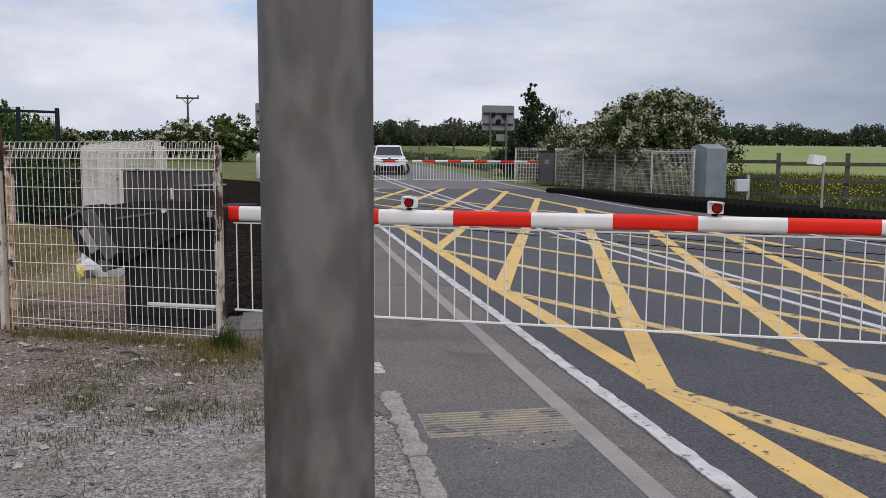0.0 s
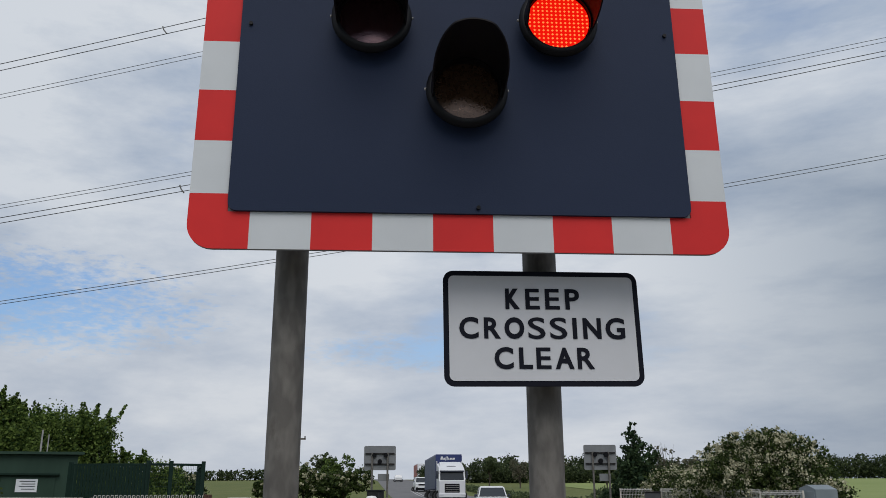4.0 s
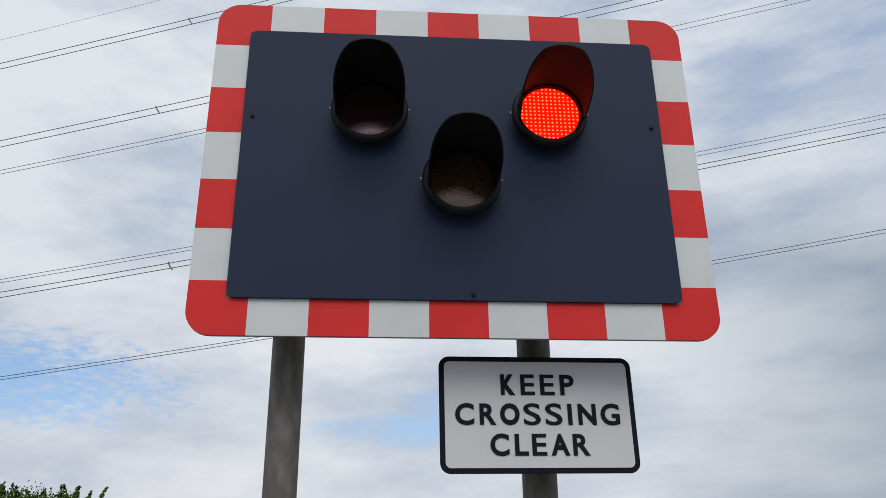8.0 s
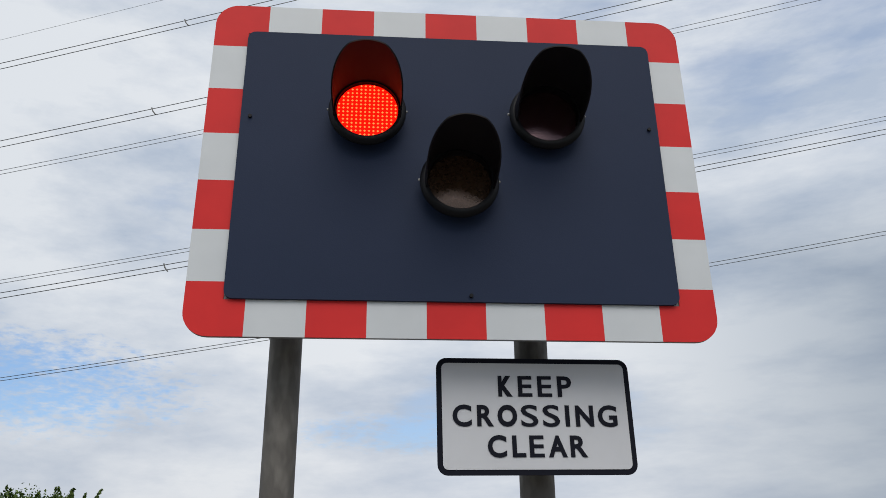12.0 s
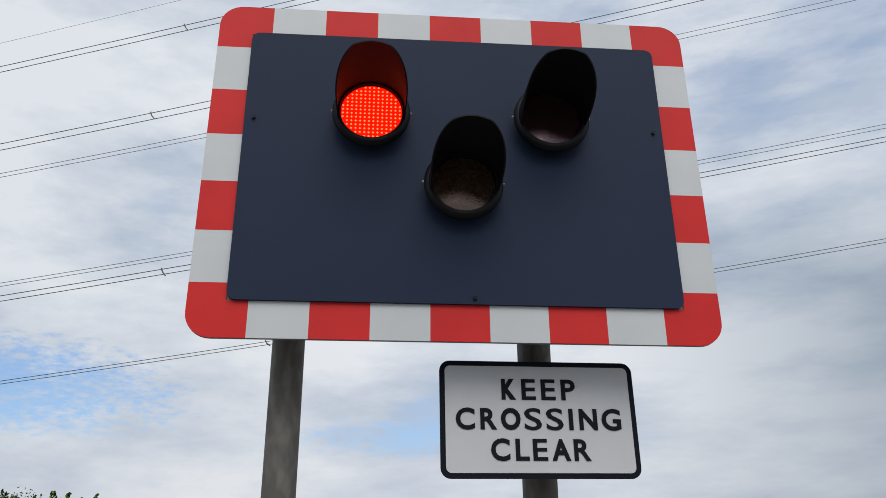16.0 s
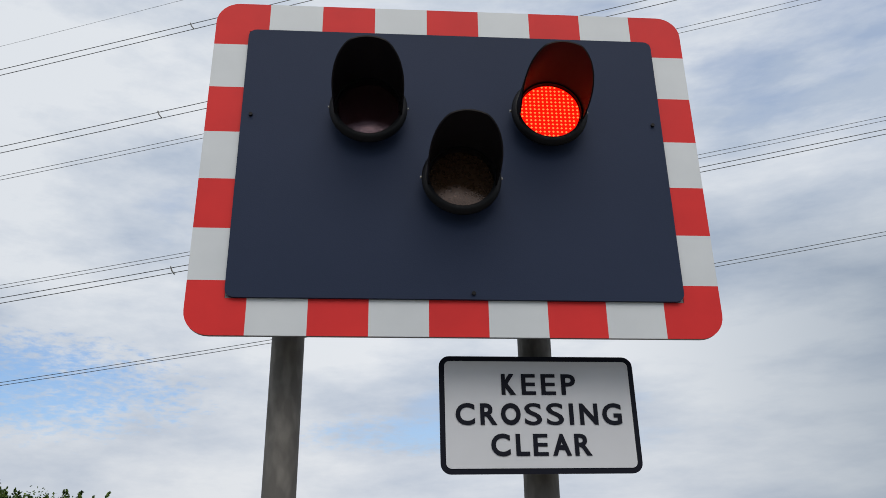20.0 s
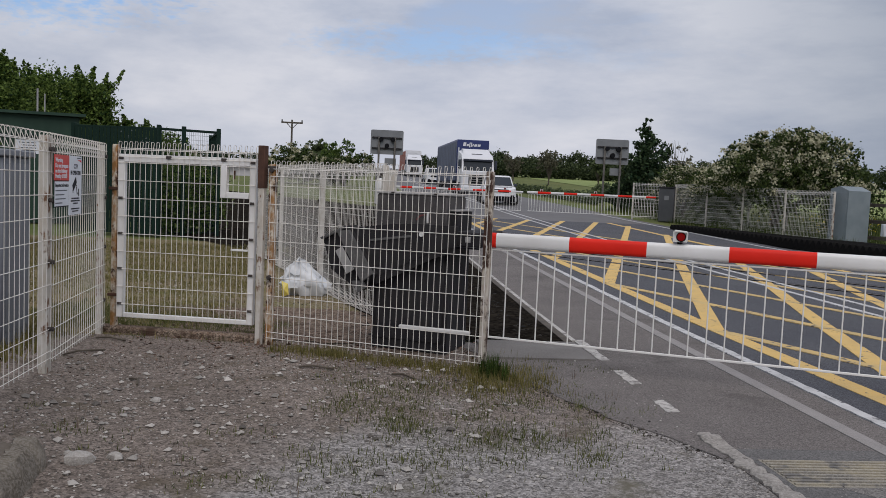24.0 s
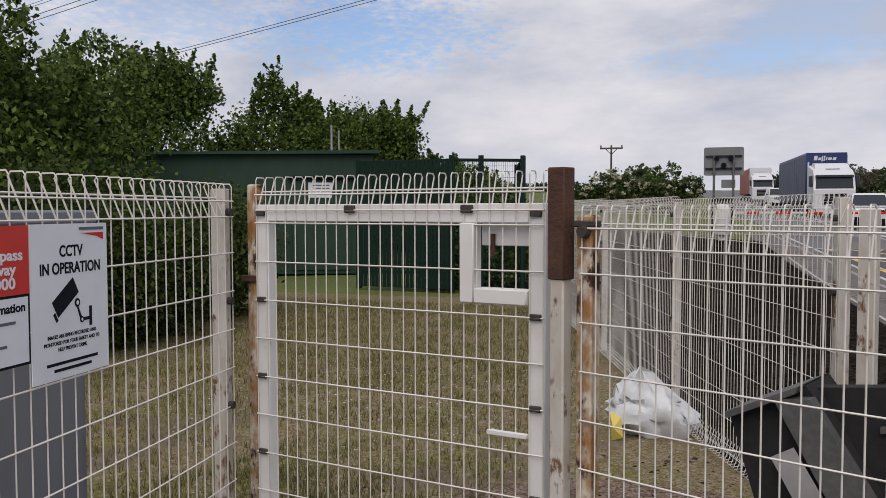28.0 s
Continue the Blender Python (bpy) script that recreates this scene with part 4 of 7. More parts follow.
bay_between(FA, FB, 1.69, ((FA - FB).length - 0.03,), "white wire mesh fence bay beside the gravel forecourt", 0.08, pitch=0.085)
bay_between(FB, FC, 1.70, (0.03, (FB - FC).length - 0.03), "white wire mesh fence bay with two notices", 0.07, pitch=0.066)
bay_between(Vector((-5.47, 6.15)), Vector((-3.42, 6.10)), 1.63, (), "white wire mesh fence bay before the barrier machine")


def make_gate():
    w, top, low = 1.335, 1.682, 0.155
    ob = thing("mesh_gate", "white framed wire mesh gate with a lock box opening", "gate", pose(-6.965, 5.95, 0, 0, 0, 12.0))
    f = 0.064
    for x in (0.0, w - f):
        st = part("stile", Geo().box(x, x + f, -0.02, 0.03, low, top, 0.004), GATE_WHITE, ob)
        for z in (0.285, 0.615, 0.945, 1.275, 1.645):
            part("clip", Geo().box(x + 0.008, x + 0.052, -0.034, -0.02, z - 0.011, z + 0.011, 0.003), CLIP_DARK, st, "dark mesh clip")
    for z0, z1 in ((top - 0.072, top), (low, low + 0.04)):
        part("rail", Geo().box(f, w - f, -0.02, 0.03, z0, z1, 0.004), GATE_WHITE, ob)
    for x in (0.47, 1.0):
        part("clip", Geo().box(x, x + 0.05, -0.034, -0.02, top - 0.035, top - 0.005, 0.003), CLIP_DARK, ob, "dark mesh clip")
    hang_mesh(ob, w - 0.01, top + 0.115 - low, 0.0535, WIRE_WHITE, [0.128 + 0.165 * k for k in range(9)], at=(0.005, -0.026, low))
    bx0, bx1, bz0, bz1 = 1.0, w - f, 1.315, top - 0.072
    for a, b, c, d in ((bx0, bx0 + 0.058, bz0, bz1), (bx0 + 0.058, bx1, bz0, bz0 + 0.055)):
        part("lock_box_frame", Geo().box(a, b, -0.04, 0.03, c, d, 0.004), GATE_WHITE, ob, "white lock box frame")
    part("lock_plate", Geo().box(bx0 + 0.058, bx1, 0.03, 0.04, bz1 - 0.085, bz1, 0.003), GATE_WHITE, ob, "white plate behind the lock opening")
    part("lock_tongue", Geo().tube([(bx0 + 0.11, 0.02, bz1 - 0.04), (bx0 + 0.11, 0.02, bz1 - 0.12)], 0.009, 8), RUST, ob, "dark lock bolt")
    part("latch", Geo().box(w - 0.22, w - 0.06, -0.045, -0.025, 0.835, 0.852, 0.002), GATE_WHITE, ob, "white sliding latch")
    for z in (0.36, 1.36):
        part("hinge", Geo().box(-0.10, 0.01, -0.012, 0.012, z - 0.014, z + 0.014, 0.003), RUST, ob, "rusty gate hinge")


make_gate()


def post_thing(x, y, w, h, mat, label, band=None):
    ob = thing("gate_post", label, "post", pose(x, y, 0), "gate posts")
    part("shaft", Geo().box(-w / 2, w / 2, -w / 2, w / 2, -0.2, h, 0.006), mat, ob)
    if band:
        part("top_sleeve", Geo().box(-w / 2 - 0.006, w / 2 + 0.006, -w / 2 - 0.006, w / 2 + 0.006, band, h + 0.012, 0.004), RUST, ob, "bare rusty top")
    return ob


post_thing(-7.02, 5.97, 0.055, 1.77, RUSTY_POST, "rusty flaking gate post beside the hinges")
post_thing(-5.562, 6.165, 0.056, 1.79, POST_WHITE, "white gate post with a bare brown rusty top", 1.42)
_p = post_thing(-5.465, 6.185, 0.06, 1.64, RUSTY_POST, "rusty flaking fence post with dark bolts beside the gate post")
for _z in (0.62, 1.585):
    part("bolt", Geo().tube([(0.004, -0.025, _z), (0.004, -0.055, _z)], [0.024, 0.019], 12), CLIP_DARK, _p, "dark round bolt head")
part("top_bracket", Geo().box(-0.038, 0.05, -0.042, 0.0, 1.60, 1.622, 0.004), CLIP_DARK, _p, "dark steel bracket")
post_thing(-3.425, 6.15, 0.06, 1.64, END_POST, "white fence end post with dark rust beside the barrier arm")
solo("gate_sill", Geo().box(-0.20, 1.46, -0.05, 0.10, -0.02, 0.065, 0.02), DIRT, "dirty concrete strip under the gate", "sill", m=pose(-6.965, 5.95, 0, 0, 0, 12.0))

# ---- near barrier ----


def boom(x0, x1, stripe0, pitch=0.6415, label="", m=None, rods=0.1415, lamps=(), low=0.19, r=0.006, thick=0.066):
    """A barrier arm along x with a hanging skirt; red panels start at stripe0."""
    ob = thing("barrier_boom", label, "barrier", m, "barrier booms")
    k = math.floor((x0 - stripe0) / pitch)
    while stripe0 + k * pitch < x1:
        a, b = max(x0, stripe0 + k * pitch), min(x1, stripe0 + (k + 1) * pitch)
        if b - a > 0.01:
            t0, t1 = [thick - 0.014 * (q - x0) / (x1 - x0) for q in (a, b)]
            ring = lambda x, h: [(x, 0.045 * math.copysign(abs(math.cos(e)) ** 0.6, math.cos(e)), h * math.copysign(abs(math.sin(e)) ** 0.6, math.sin(e))) for e in (2 * math.pi * q / 20 for q in range(20))]
            part("boom_panel", Geo().loft([ring(a, t0), ring(b, t1)]), BOOM_RED if k % 2 == 0 else BOOM_WHITE, ob, "red boom panel" if k % 2 == 0 else "white boom panel")
        k += 1
    n = int((x1 - x0) / rods)
    drop = low - 1.09
    rod = Geo().tube([(0, 0, -0.075), (0, 0, drop + 0.01)], r, 6).mesh("skirt_rod", SKIRT)
    for i in range(n):
        p = new("skirt_rod", rod)
        p.parent = ob
        p.location = (x0 + 0.08 + i * rods, -0.012, 0)
    part("skirt_rail", Geo().box(x0 + 0.05, x1 - 0.05, -0.022, -0.002, drop - 0.009, drop + 0.009, 0.003), SKIRT, ob, "white skirt rail")
    part("skirt_top_rail", Geo().box(x0 + 0.05, x1 - 0.05, -0.02, -0.004, -0.088, -0.074, 0.002), SKIRT, ob, "thin white skirt rail")
    for x in lamps:
        body = [(-0.052, 0.082), (0.058, 0.082), (0.060, 0.150), (0.048, 0.168), (-0.040, 0.176), (-0.055, 0.160)]
        lamp = part("lamp_body", Geo().at(x, 0, 0).prism(body, -0.055, 0.055), MILKY, ob, "white boom lamp body")
        part("lamp_hood", Geo().at(x, 0, 0).prism([(-0.040, 0.176), (0.058, 0.170), (0.066, 0.150), (0.056, 0.160), (-0.034, 0.166)], -0.085, -0.05), MILKY, lamp, "short white lamp hood")
        part("lamp_stalk", Geo().tube([(x, 0, 0.055), (x, 0, 0.09)], 0.024, 10), BLACK_PLASTIC, lamp)
        part("lamp_lens", Geo().tube([(x + 0.012, -0.054, 0.124), (x + 0.012, -0.064, 0.124)], 0.031, 18), FAR_LIGHT_RED, lamp, "red lamp lens")
        part("lamp_bezel", Geo().tube([(x + 0.012, -0.053, 0.124), (x + 0.012, -0.058, 0.124)], 0.040, 18), BLACK_PLASTIC, lamp)
    return ob


boom(-3.61, 6.6, -2.845, 0.6437, label="red and white striped barrier arm with a white rod skirt", m=pose(0, 6.665, 1.053), lamps=(-1.945, 0.495, 2.935), low=0.232)


def make_machine():
    ob = thing("barrier_machine", "dark grey barrier machine with counterweight arms behind the mesh fence", "barrier machine", pose(-4.23, 6.83, 0))
    base = part("pedestal", Geo().box(-0.40, 0.33, -0.24, 0.34, 0.0, 0.95, 0.012), MACHINE, ob, "dark grey pedestal cabinet")
    part("door", Geo().box(-0.36, 0.29, -0.256, -0.24, 0.10, 0.90, 0.006), MACHINE, base, "flush cabinet door")
    part("top_box", Geo().box(-0.40, 0.28, -0.22, 0.32, 0.95, 1.418, 0.012), MACHINE_TOP, ob, "dark grey upper housing")
    part("lid", Geo().box(-0.405, 0.285, -0.228, 0.33, 1.418, 1.436, 0.006), LID_GREY, ob, "dusty housing lid, pale with painted sky sheen")
    for x in (-0.24, 0.17):
        part("lid_catch", Geo().box(x - 0.018, x + 0.018, -0.236, -0.20, 1.428, 1.444, 0.003), CLIP_DARK, ob, "dark lid catch")
    for y0, y1 in ((-0.34, -0.28),):
        arm = part("arm", Geo().prism([(0.42, 1.16), (0.06, 1.165), (-0.20, 1.15), (-0.64, 1.09), (-0.60, 1.04), (-0.36, 0.66), (-0.06, 0.80), (0.18, 0.92), (0.42, 0.98)], y0, y1), MACHINE_ARM, ob, "charcoal counterweight arm")
        part("lower_flange", Geo().prism([(0.42, 0.985), (0.18, 0.925), (-0.06, 0.805), (-0.35, 0.665), (-0.34, 0.60), (-0.05, 0.735), (0.20, 0.865), (0.42, 0.935)], y0 + 0.012, y1 - 0.012), MACHINE_ARM, arm, "stepped lower flange")
        part("rib", Geo().prism([(-0.40, 1.005), (0.0, 1.065), (0.0, 1.045), (-0.40, 0.985)], y0 - 0.014, y0), WEIGHT_GREY, arm, "pale edged stiffening rib")
        part("pivot_bolt", Geo().tube([(0.10, y0 - 0.004, 1.075), (0.10, y0 - 0.03, 1.075)], 0.020, 12), MILKY, arm, "pale pivot cap")
    weight = part("counterweight", Geo().prism([(-0.88, 0.97), (-0.64, 1.09), (-0.60, 1.04), (-0.36, 0.67), (-0.50, 0.51), (-0.79, 0.69)], -0.30, -0.06), MACHINE_ARM, ob, "dark counterweight block")
    weight.location = (0.04, -0.11, 0.022)
    part("weight_cheek", Geo().prism([(-0.72, 1.045), (-0.61, 1.06), (-0.36, 0.68), (-0.46, 0.60)], -0.352, -0.30), WEIGHT_GREY, weight, "worn grey steel cheek")
    part("weight_strap", Geo().prism([(-0.885, 0.975), (-0.645, 1.095), (-0.655, 1.07), (-0.87, 0.96)], -0.35, -0.06), WEIGHT_GREY, weight, "grey steel edge strap")
    part("weight_toe", Geo().prism([(-0.56, 0.60), (-0.46, 0.61), (-0.42, 0.55), (-0.50, 0.50)], -0.345, -0.30), WEIGHT_GREY, weight, "worn grey steel toe")
    part("weight_label", Geo().prism([(-0.72, 0.865), (-0.655, 0.905), (-0.53, 0.71), (-0.60, 0.665)], -0.366, -0.352), CASTING, weight, "pale plate on the counterweight")
    root = part("boom_root", Geo().box(0.38, 0.64, -0.30, 0.37, 0.985, 1.115, 0.01), MACHINE_ARM, ob, "boom clamp")
    part("clamp_plate", Geo().box(0.49, 0.54, -0.308, -0.30, 1.025, 1.075, 0.003), CASTING, root, "small pale plate")
    part("clamp_bolts", Geo().box(0.40, 0.63, -0.34, -0.30, 0.97, 0.985, 0.003), BLACK_PLASTIC, root, "dark clamp bar")
    part("warning_arc", Geo().prism([(0.0, 1.19), (0.03, 1.225), (0.085, 1.245), (0.085, 1.256), (0.025, 1.24), (-0.01, 1.20)], -0.226, -0.221), FADED_RED, ob, "faded red arc on the housing")
    part("indicator", Geo().box(0.10, 0.115, -0.25, -0.22, 1.17, 1.27, 0.003), MILKY, ob, "small white pointer")
    part("side_box", Geo().box(0.28, 0.37, -0.15, 0.25, 0.95, 1.285, 0.01), MACHINE, ob, "narrow side housing")
    part("side_cap", Geo().box(0.275, 0.378, -0.16, 0.26, 1.285, 1.30, 0.004), LID_GREY, ob, "pale cap of the side housing")
    part("foot_rail", Geo().box(-0.06, 0.60, -0.42, -0.38, 0.235, 0.265, 0.006), GATE_WHITE, ob, "white foot rail")


make_machine()

# ---- foliage helpers ----


def scatter_quads(name, centres, size, mat, rng, aspect=1.6, up=0.0):
    """Many small leaves as one mesh: one bent leaf of two triangles at every centre."""
    n = len(centres)
    a = rng.normal(size=(n, 3))
    a /= np.linalg.norm(a, axis=1)[:, None]
    b = np.cross(a, rng.normal(size=(n, 3)))
    b /= np.linalg.norm(b, axis=1)[:, None]
    s = (size * rng.uniform(0.55, 1.25, n))[:, None]
    v = np.stack([centres - a * s * aspect / 2, centres + b * s / 2, centres + a * s * aspect / 2, centres - b * s / 2], axis=1).reshape(-1, 3)
    me = bpy.data.meshes.new(name)
    me.from_pydata(v.tolist(), [], np.arange(4 * n).reshape(-1, 4).tolist())
    me.materials.append(mat)
    return me


def clumps(rng, blobs, n, fill=0.45, sub=14, spray=0.30):
    """Leaf centres gathered in sprays on uneven blobs: (x, y, z, rx, ry, rz)."""
    out = []
    w = np.array([b[3] * b[4] + b[4] * b[5] + b[3] * b[5] for b in blobs])
    per = np.maximum(1, (n * w / w.sum()).astype(int))
    for (x, y, z, rx, ry, rz), k in zip(blobs, per):
        m = max(3, k // sub)
        d = rng.normal(size=(m, 3))
        d /= np.linalg.norm(d, axis=1)[:, None]
        rad = np.where(rng.random(m) < 0.8, rng.uniform(0.78, 1.12, m), rng.uniform(min(fill, 0.8), 0.95, m))
        c = d * rad[:, None] * (rx, ry, rz) + (x, y, z)
        idx = rng.integers(0, m, k)
        out.append(c[idx] + rng.normal(size=(k, 3)) * spray * min(rx, ry, rz) * (0.5, 0.5, 0.42))
    return np.concatenate(out)


def tree(name, x, y, label, blobs, n, leaf, mat, seed, category="tree", trunk=0.12, group="", blossom=0, bare=0.0, limbs=7, spray=0.30, shoots=0):
    rng = np.random.default_rng(seed)
    z0 = level(x, y) - 0.05
    ob = thing(name, label, category, pose(x, y, z0), group)
    top = max(b[2] for b in blobs)
    part("trunk", Geo().tube([(0, 0, -0.2), (0.05, 0.02, top * 0.4), (0.0, 0.08, top * 0.85)], [trunk, trunk * 0.75, trunk * 0.3], 9), BARK, ob, "grey-brown trunk")
    for i in range(limbs):
        b = blobs[i % len(blobs)]
        s = rng.uniform(0.2, 0.6) * top
        e = Vector((b[0] + rng.normal() * b[3] * 0.5, b[1] + rng.normal() * b[4] * 0.5, b[2] + b[5] * rng.uniform(0.3, 1.02)))
        mid = Vector((e.x * 0.45, e.y * 0.45, (s + e.z) / 2))
        part("limb", Geo().tube([(0.02, 0.02, s * 0.6), mid, e], [trunk * 0.5, trunk * 0.3, trunk * 0.06], 6), BARK, ob)
    c = clumps(rng, blobs, n, spray=spray)
    c = c[c[:, 2] > 0.05]
    if shoots:
        tops = c[rng.integers(0, len(c), shoots)]
        tops = tops[tops[:, 2] > top * 0.45]
        extra = []
        for q in tops:
            d = np.array([q[0] * 0.14 + rng.normal() * 0.25, q[1] * 0.14 + rng.normal() * 0.25, 1.0])
            ln = rng.uniform(0.3, 0.8)
            f = rng.random(80)
            extra.append(q + d * (f * ln)[:, None] + rng.normal(size=(80, 3)) * 0.085 * (1.1 - f)[:, None])
        c = np.concatenate([c] + extra)
    part("crown", scatter_quads("crown", c, leaf, mat, rng), mat, ob, "uneven leafy crown")
    if blossom:
        up = [(b[0], b[1], b[2] + b[5] * 0.12, b[3] * 1.02, b[4] * 1.02, b[5] * 1.02) for b in blobs]
        c = clumps(rng, up, blossom, fill=0.9, sub=26, spray=0.20)
        c = c[c[:, 2] > (1.5 if top > 3 else 0.8)]
        part("blossom", scatter_quads("blossom", c, leaf * 1.05, BLOSSOM, rng, 1.1), BLOSSOM, ob, "creamy white blossom")
    return ob


def blades(name, spots, mat, rng, tall=(0.06, 0.2), wide=0.006, lean=0.35, per=10, spread=0.05):
    """Grass as thin triangles in tufts, one mesh."""
    v = []
    for x, y in spots:
        z = level(x, y) - 0.01
        k = max(2, int(rng.normal(per, per * 0.3)))
        for _ in range(k):
            px, py = x + rng.normal() * spread, y + rng.normal() * spread
            a, h = rng.uniform(0, 6.28), rng.uniform(*tall)
            l = h * rng.uniform(0.05, lean)
            dx, dy = math.cos(a), math.sin(a)
            v += [(px - dy * wide, py + dx * wide, z), (px + dy * wide, py - dx * wide, z), (px + dx * l, py + dy * l, z + h)]
    me = bpy.data.meshes.new(name)
    me.from_pydata(v, [], [(3 * i, 3 * i + 1, 3 * i + 2) for i in range(len(v) // 3)])
    me.materials.append(mat)
    return me


def uv_spots(rng, n, u0, u1, v0, v1):
    out = []
    for _ in range(n):
        p = R(rng.uniform(u0, u1), rng.uniform(v0, v1))
        out.append((p.x, p.y))
    return out


def tufts(rng, n, each, u0, u1, v0, v1, spread):
    """Spots gathered in patches."""
    out = []
    for x, y in uv_spots(rng, n, u0, u1, v0, v1):
        w = spread * rng.uniform(0.5, 1.6)
        out += [(x + rng.normal() * w, y + rng.normal() * w) for _ in range(each)]
    return out


# ---- compound: inner fence, shed, green fence, bag ----
I0, I1, I2, I3 = Vector((-5.20, 8.02)), Vector((-6.95, 9.85)), Vector((-8.9, 12.1)), Vector((-10.8, 14.2))
bay_between(I1, I0, 1.68, (0.03, (I1 - I0).length - 0.03), "white wire mesh fence bay beside the dark ballast", group="inner mesh fence bays", foot=True, pitch=0.050, r=0.0020)
bay_between(I2, I1, 1.68, (0.03,), "white wire mesh fence bay behind the plastic bag", group="inner mesh fence bays", foot=True, pitch=0.050, r=0.0020)
bay_between(I3, I2, 1.68, (0.03,), "white wire mesh fence bay at the back of the compound", group="inner mesh fence bays", foot=True, pitch=0.050, r=0.0020)
post_thing(-5.02, 7.86, 0.075, 1.66, POST_WHITE, "white peeling post beside the barrier machine")
_b = thing("junction_box", "small white junction box on the inner mesh fence", "box", pose(-9.25, 12.68, 0.50, 0, 0, -48), "")
part("body", Geo().box(-0.14, 0.14, -0.14, -0.03, 0.0, 0.48, 0.012), MILKY, _b)
part("lid", Geo().box(-0.15, 0.15, -0.152, -0.14, -0.01, 0.49, 0.006), MILKY, _b, "white box lid")


STONES_DARK = leaf_material("dark_chippings", (0.006, 0.0055, 0.005), (0.038, 0.034, 0.030))


def stones(n, where, rng, size, flat=0.55):
    v, f = [], []
    for i in range(n):
        x, y = where(rng)
        s = rng.uniform(size[0], size[1]) * (0.4 + 0.6 * rng.random() ** 2)
        a = rng.uniform(0, 6.28)
        o = len(v)
        z = (level(x, y) if n > 1000 else 0) + s * flat * 0.25
        for k in range(4):
            r = s * rng.uniform(0.35, 0.62)
            v.append((x + r * math.cos(a + k * 1.571), y + r * math.sin(a + k * 1.571), z + s * rng.uniform(-0.1, 0.12)))
        v.append((x + s * rng.uniform(-0.1, 0.1), y, z + s * flat * 0.5))
        v.append((x, y, z - s * flat * 0.5))
        for k in range(4):
            f += [(o + k, o + (k + 1) % 4, o + 4), (o + (k + 1) % 4, o + k, o + 5)]
    me = bpy.data.meshes.new("stones")
    me.from_pydata(v, [], f)
    return me


def with_mat(me, mat):
    me.materials.append(mat)
    return me


def make_bag():
    rng = np.random.default_rng(4)
    n, rings = 30, []
    for j in range(15):
        f = j / 14
        rad = (math.sin(math.pi * min(1, 0.14 + f * 0.86)) ** 0.6) * (1 - 0.62 * f)
        ring = []
        for k in range(n):
            a = 2 * math.pi * k / n
            cr = 1 + 0.42 * noise.noise(Vector((math.cos(a) * 1.8, math.sin(a) * 1.8, f * 3.0))) - 0.40 * abs(noise.noise(Vector((math.cos(a) * 3.4, math.sin(a) * 3.4, f * 6)))) + rng.normal() * 0.018
            px = 0.42 * rad * cr * math.cos(a) - 0.14 * f
            lift = 0.43 * (f ** 0.8) * (1.0 - 0.9 * max(0.0, px)) * (1 + 0.30 * noise.noise(Vector((math.cos(a) * 2, math.sin(a) * 2, f * 2))))
            ring.append((px, 0.27 * rad * cr * math.sin(a) + 0.012 * rng.normal() * f, max(0.0, lift + rng.normal() * 0.006)))
        rings.append(ring)
    g = Geo().loft(rings)
    solo("plastic_bag", g.mesh("plastic_bag", BAG_WHITE), BAG_WHITE, "crumpled white plastic sack lying on the ground", "bag", m=pose(-6.78, 9.35, 0.02, 0, 0, 25))
    solo("rubble_pile", with_mat(stones(220, lambda r: (r.normal() * 0.28, r.normal() * 0.2), rng, (0.02, 0.07)), STONES_DARK), STONES_DARK, "heap of dark stone chippings beside the sack", "rubble", kind="stuff", m=pose(-6.25, 8.75, 0.0))
    solo("yellow_sheet", Geo().raw([(0, 0, 0), (0.08, 0.02, 0.03), (0.06, 0.03, 0.17), (-0.03, 0.02, 0.20), (0.03, -0.03, 0.10)], ((0, 1, 4), (1, 2, 4), (2, 3, 4), (3, 0, 4), (0, 3, 2, 1))), YELLOW_RAG, "torn yellow plastic sheet on the ground", "rubbish", m=pose(-6.95, 8.95, 0.02))


make_bag()


def make_shed():
    c, s = Vector((-18.6, 17.9)), Vector((-0.66, -0.75))
    yaw = math.degrees(math.atan2(s.y, s.x))
    ob = thing("equipment_shed", "dark green steel equipment shed behind a green fence", "shed", pose(c.x, c.y, level(c.x, c.y), 0, 0, yaw))
    L, D, H = 6.6, 3.0, 2.88
    part("wall", Geo().box(0, L, -D, 0, 0, H, 0.01), SHED_GREEN, ob, "dark green steel wall")
    part("roof", Geo().prism([(-0.15, H + 0.02), (-0.15, H + 0.10), (L + 0.15, H + 0.0), (L + 0.15, H - 0.06)], -D - 0.12, 0.14), SHED_GREEN, ob, "low sloping roof")
    d = part("door", Geo().box(0.55, 1.95, 0.0, 0.03, 0.1, 2.25, 0.006), SHED_GREEN, ob, "dark green double door")
    part("door_canopy", Geo().box(0.45, 2.05, 0.0, 0.12, 2.30, 2.36, 0.006), FENCE_GREEN, ob)
    n = part("notice", Geo().box(1.0, 1.56, 0.03, 0.04, 1.84, 2.20), PAPER, d, "white notice")
    for k in range(4):
        part("printed_line", Geo().box(1.06, 1.47 - 0.06 * (k % 2), 0.04, 0.043, 2.12 - 0.07 * k, 2.145 - 0.07 * k), GREY_TEXT, n)
    part("aerial", Geo().tube([(1.0, -0.6, H), (1.0, -0.6, H + 0.75)], 0.025, 6), CASTING, ob, "thin grey vent pipe")
    part("aerial", Geo().tube([(0.82, -0.6, H), (0.82, -0.6, H + 0.62)], 0.018, 6), CASTING, ob, "thin grey vent pipe")


make_shed()


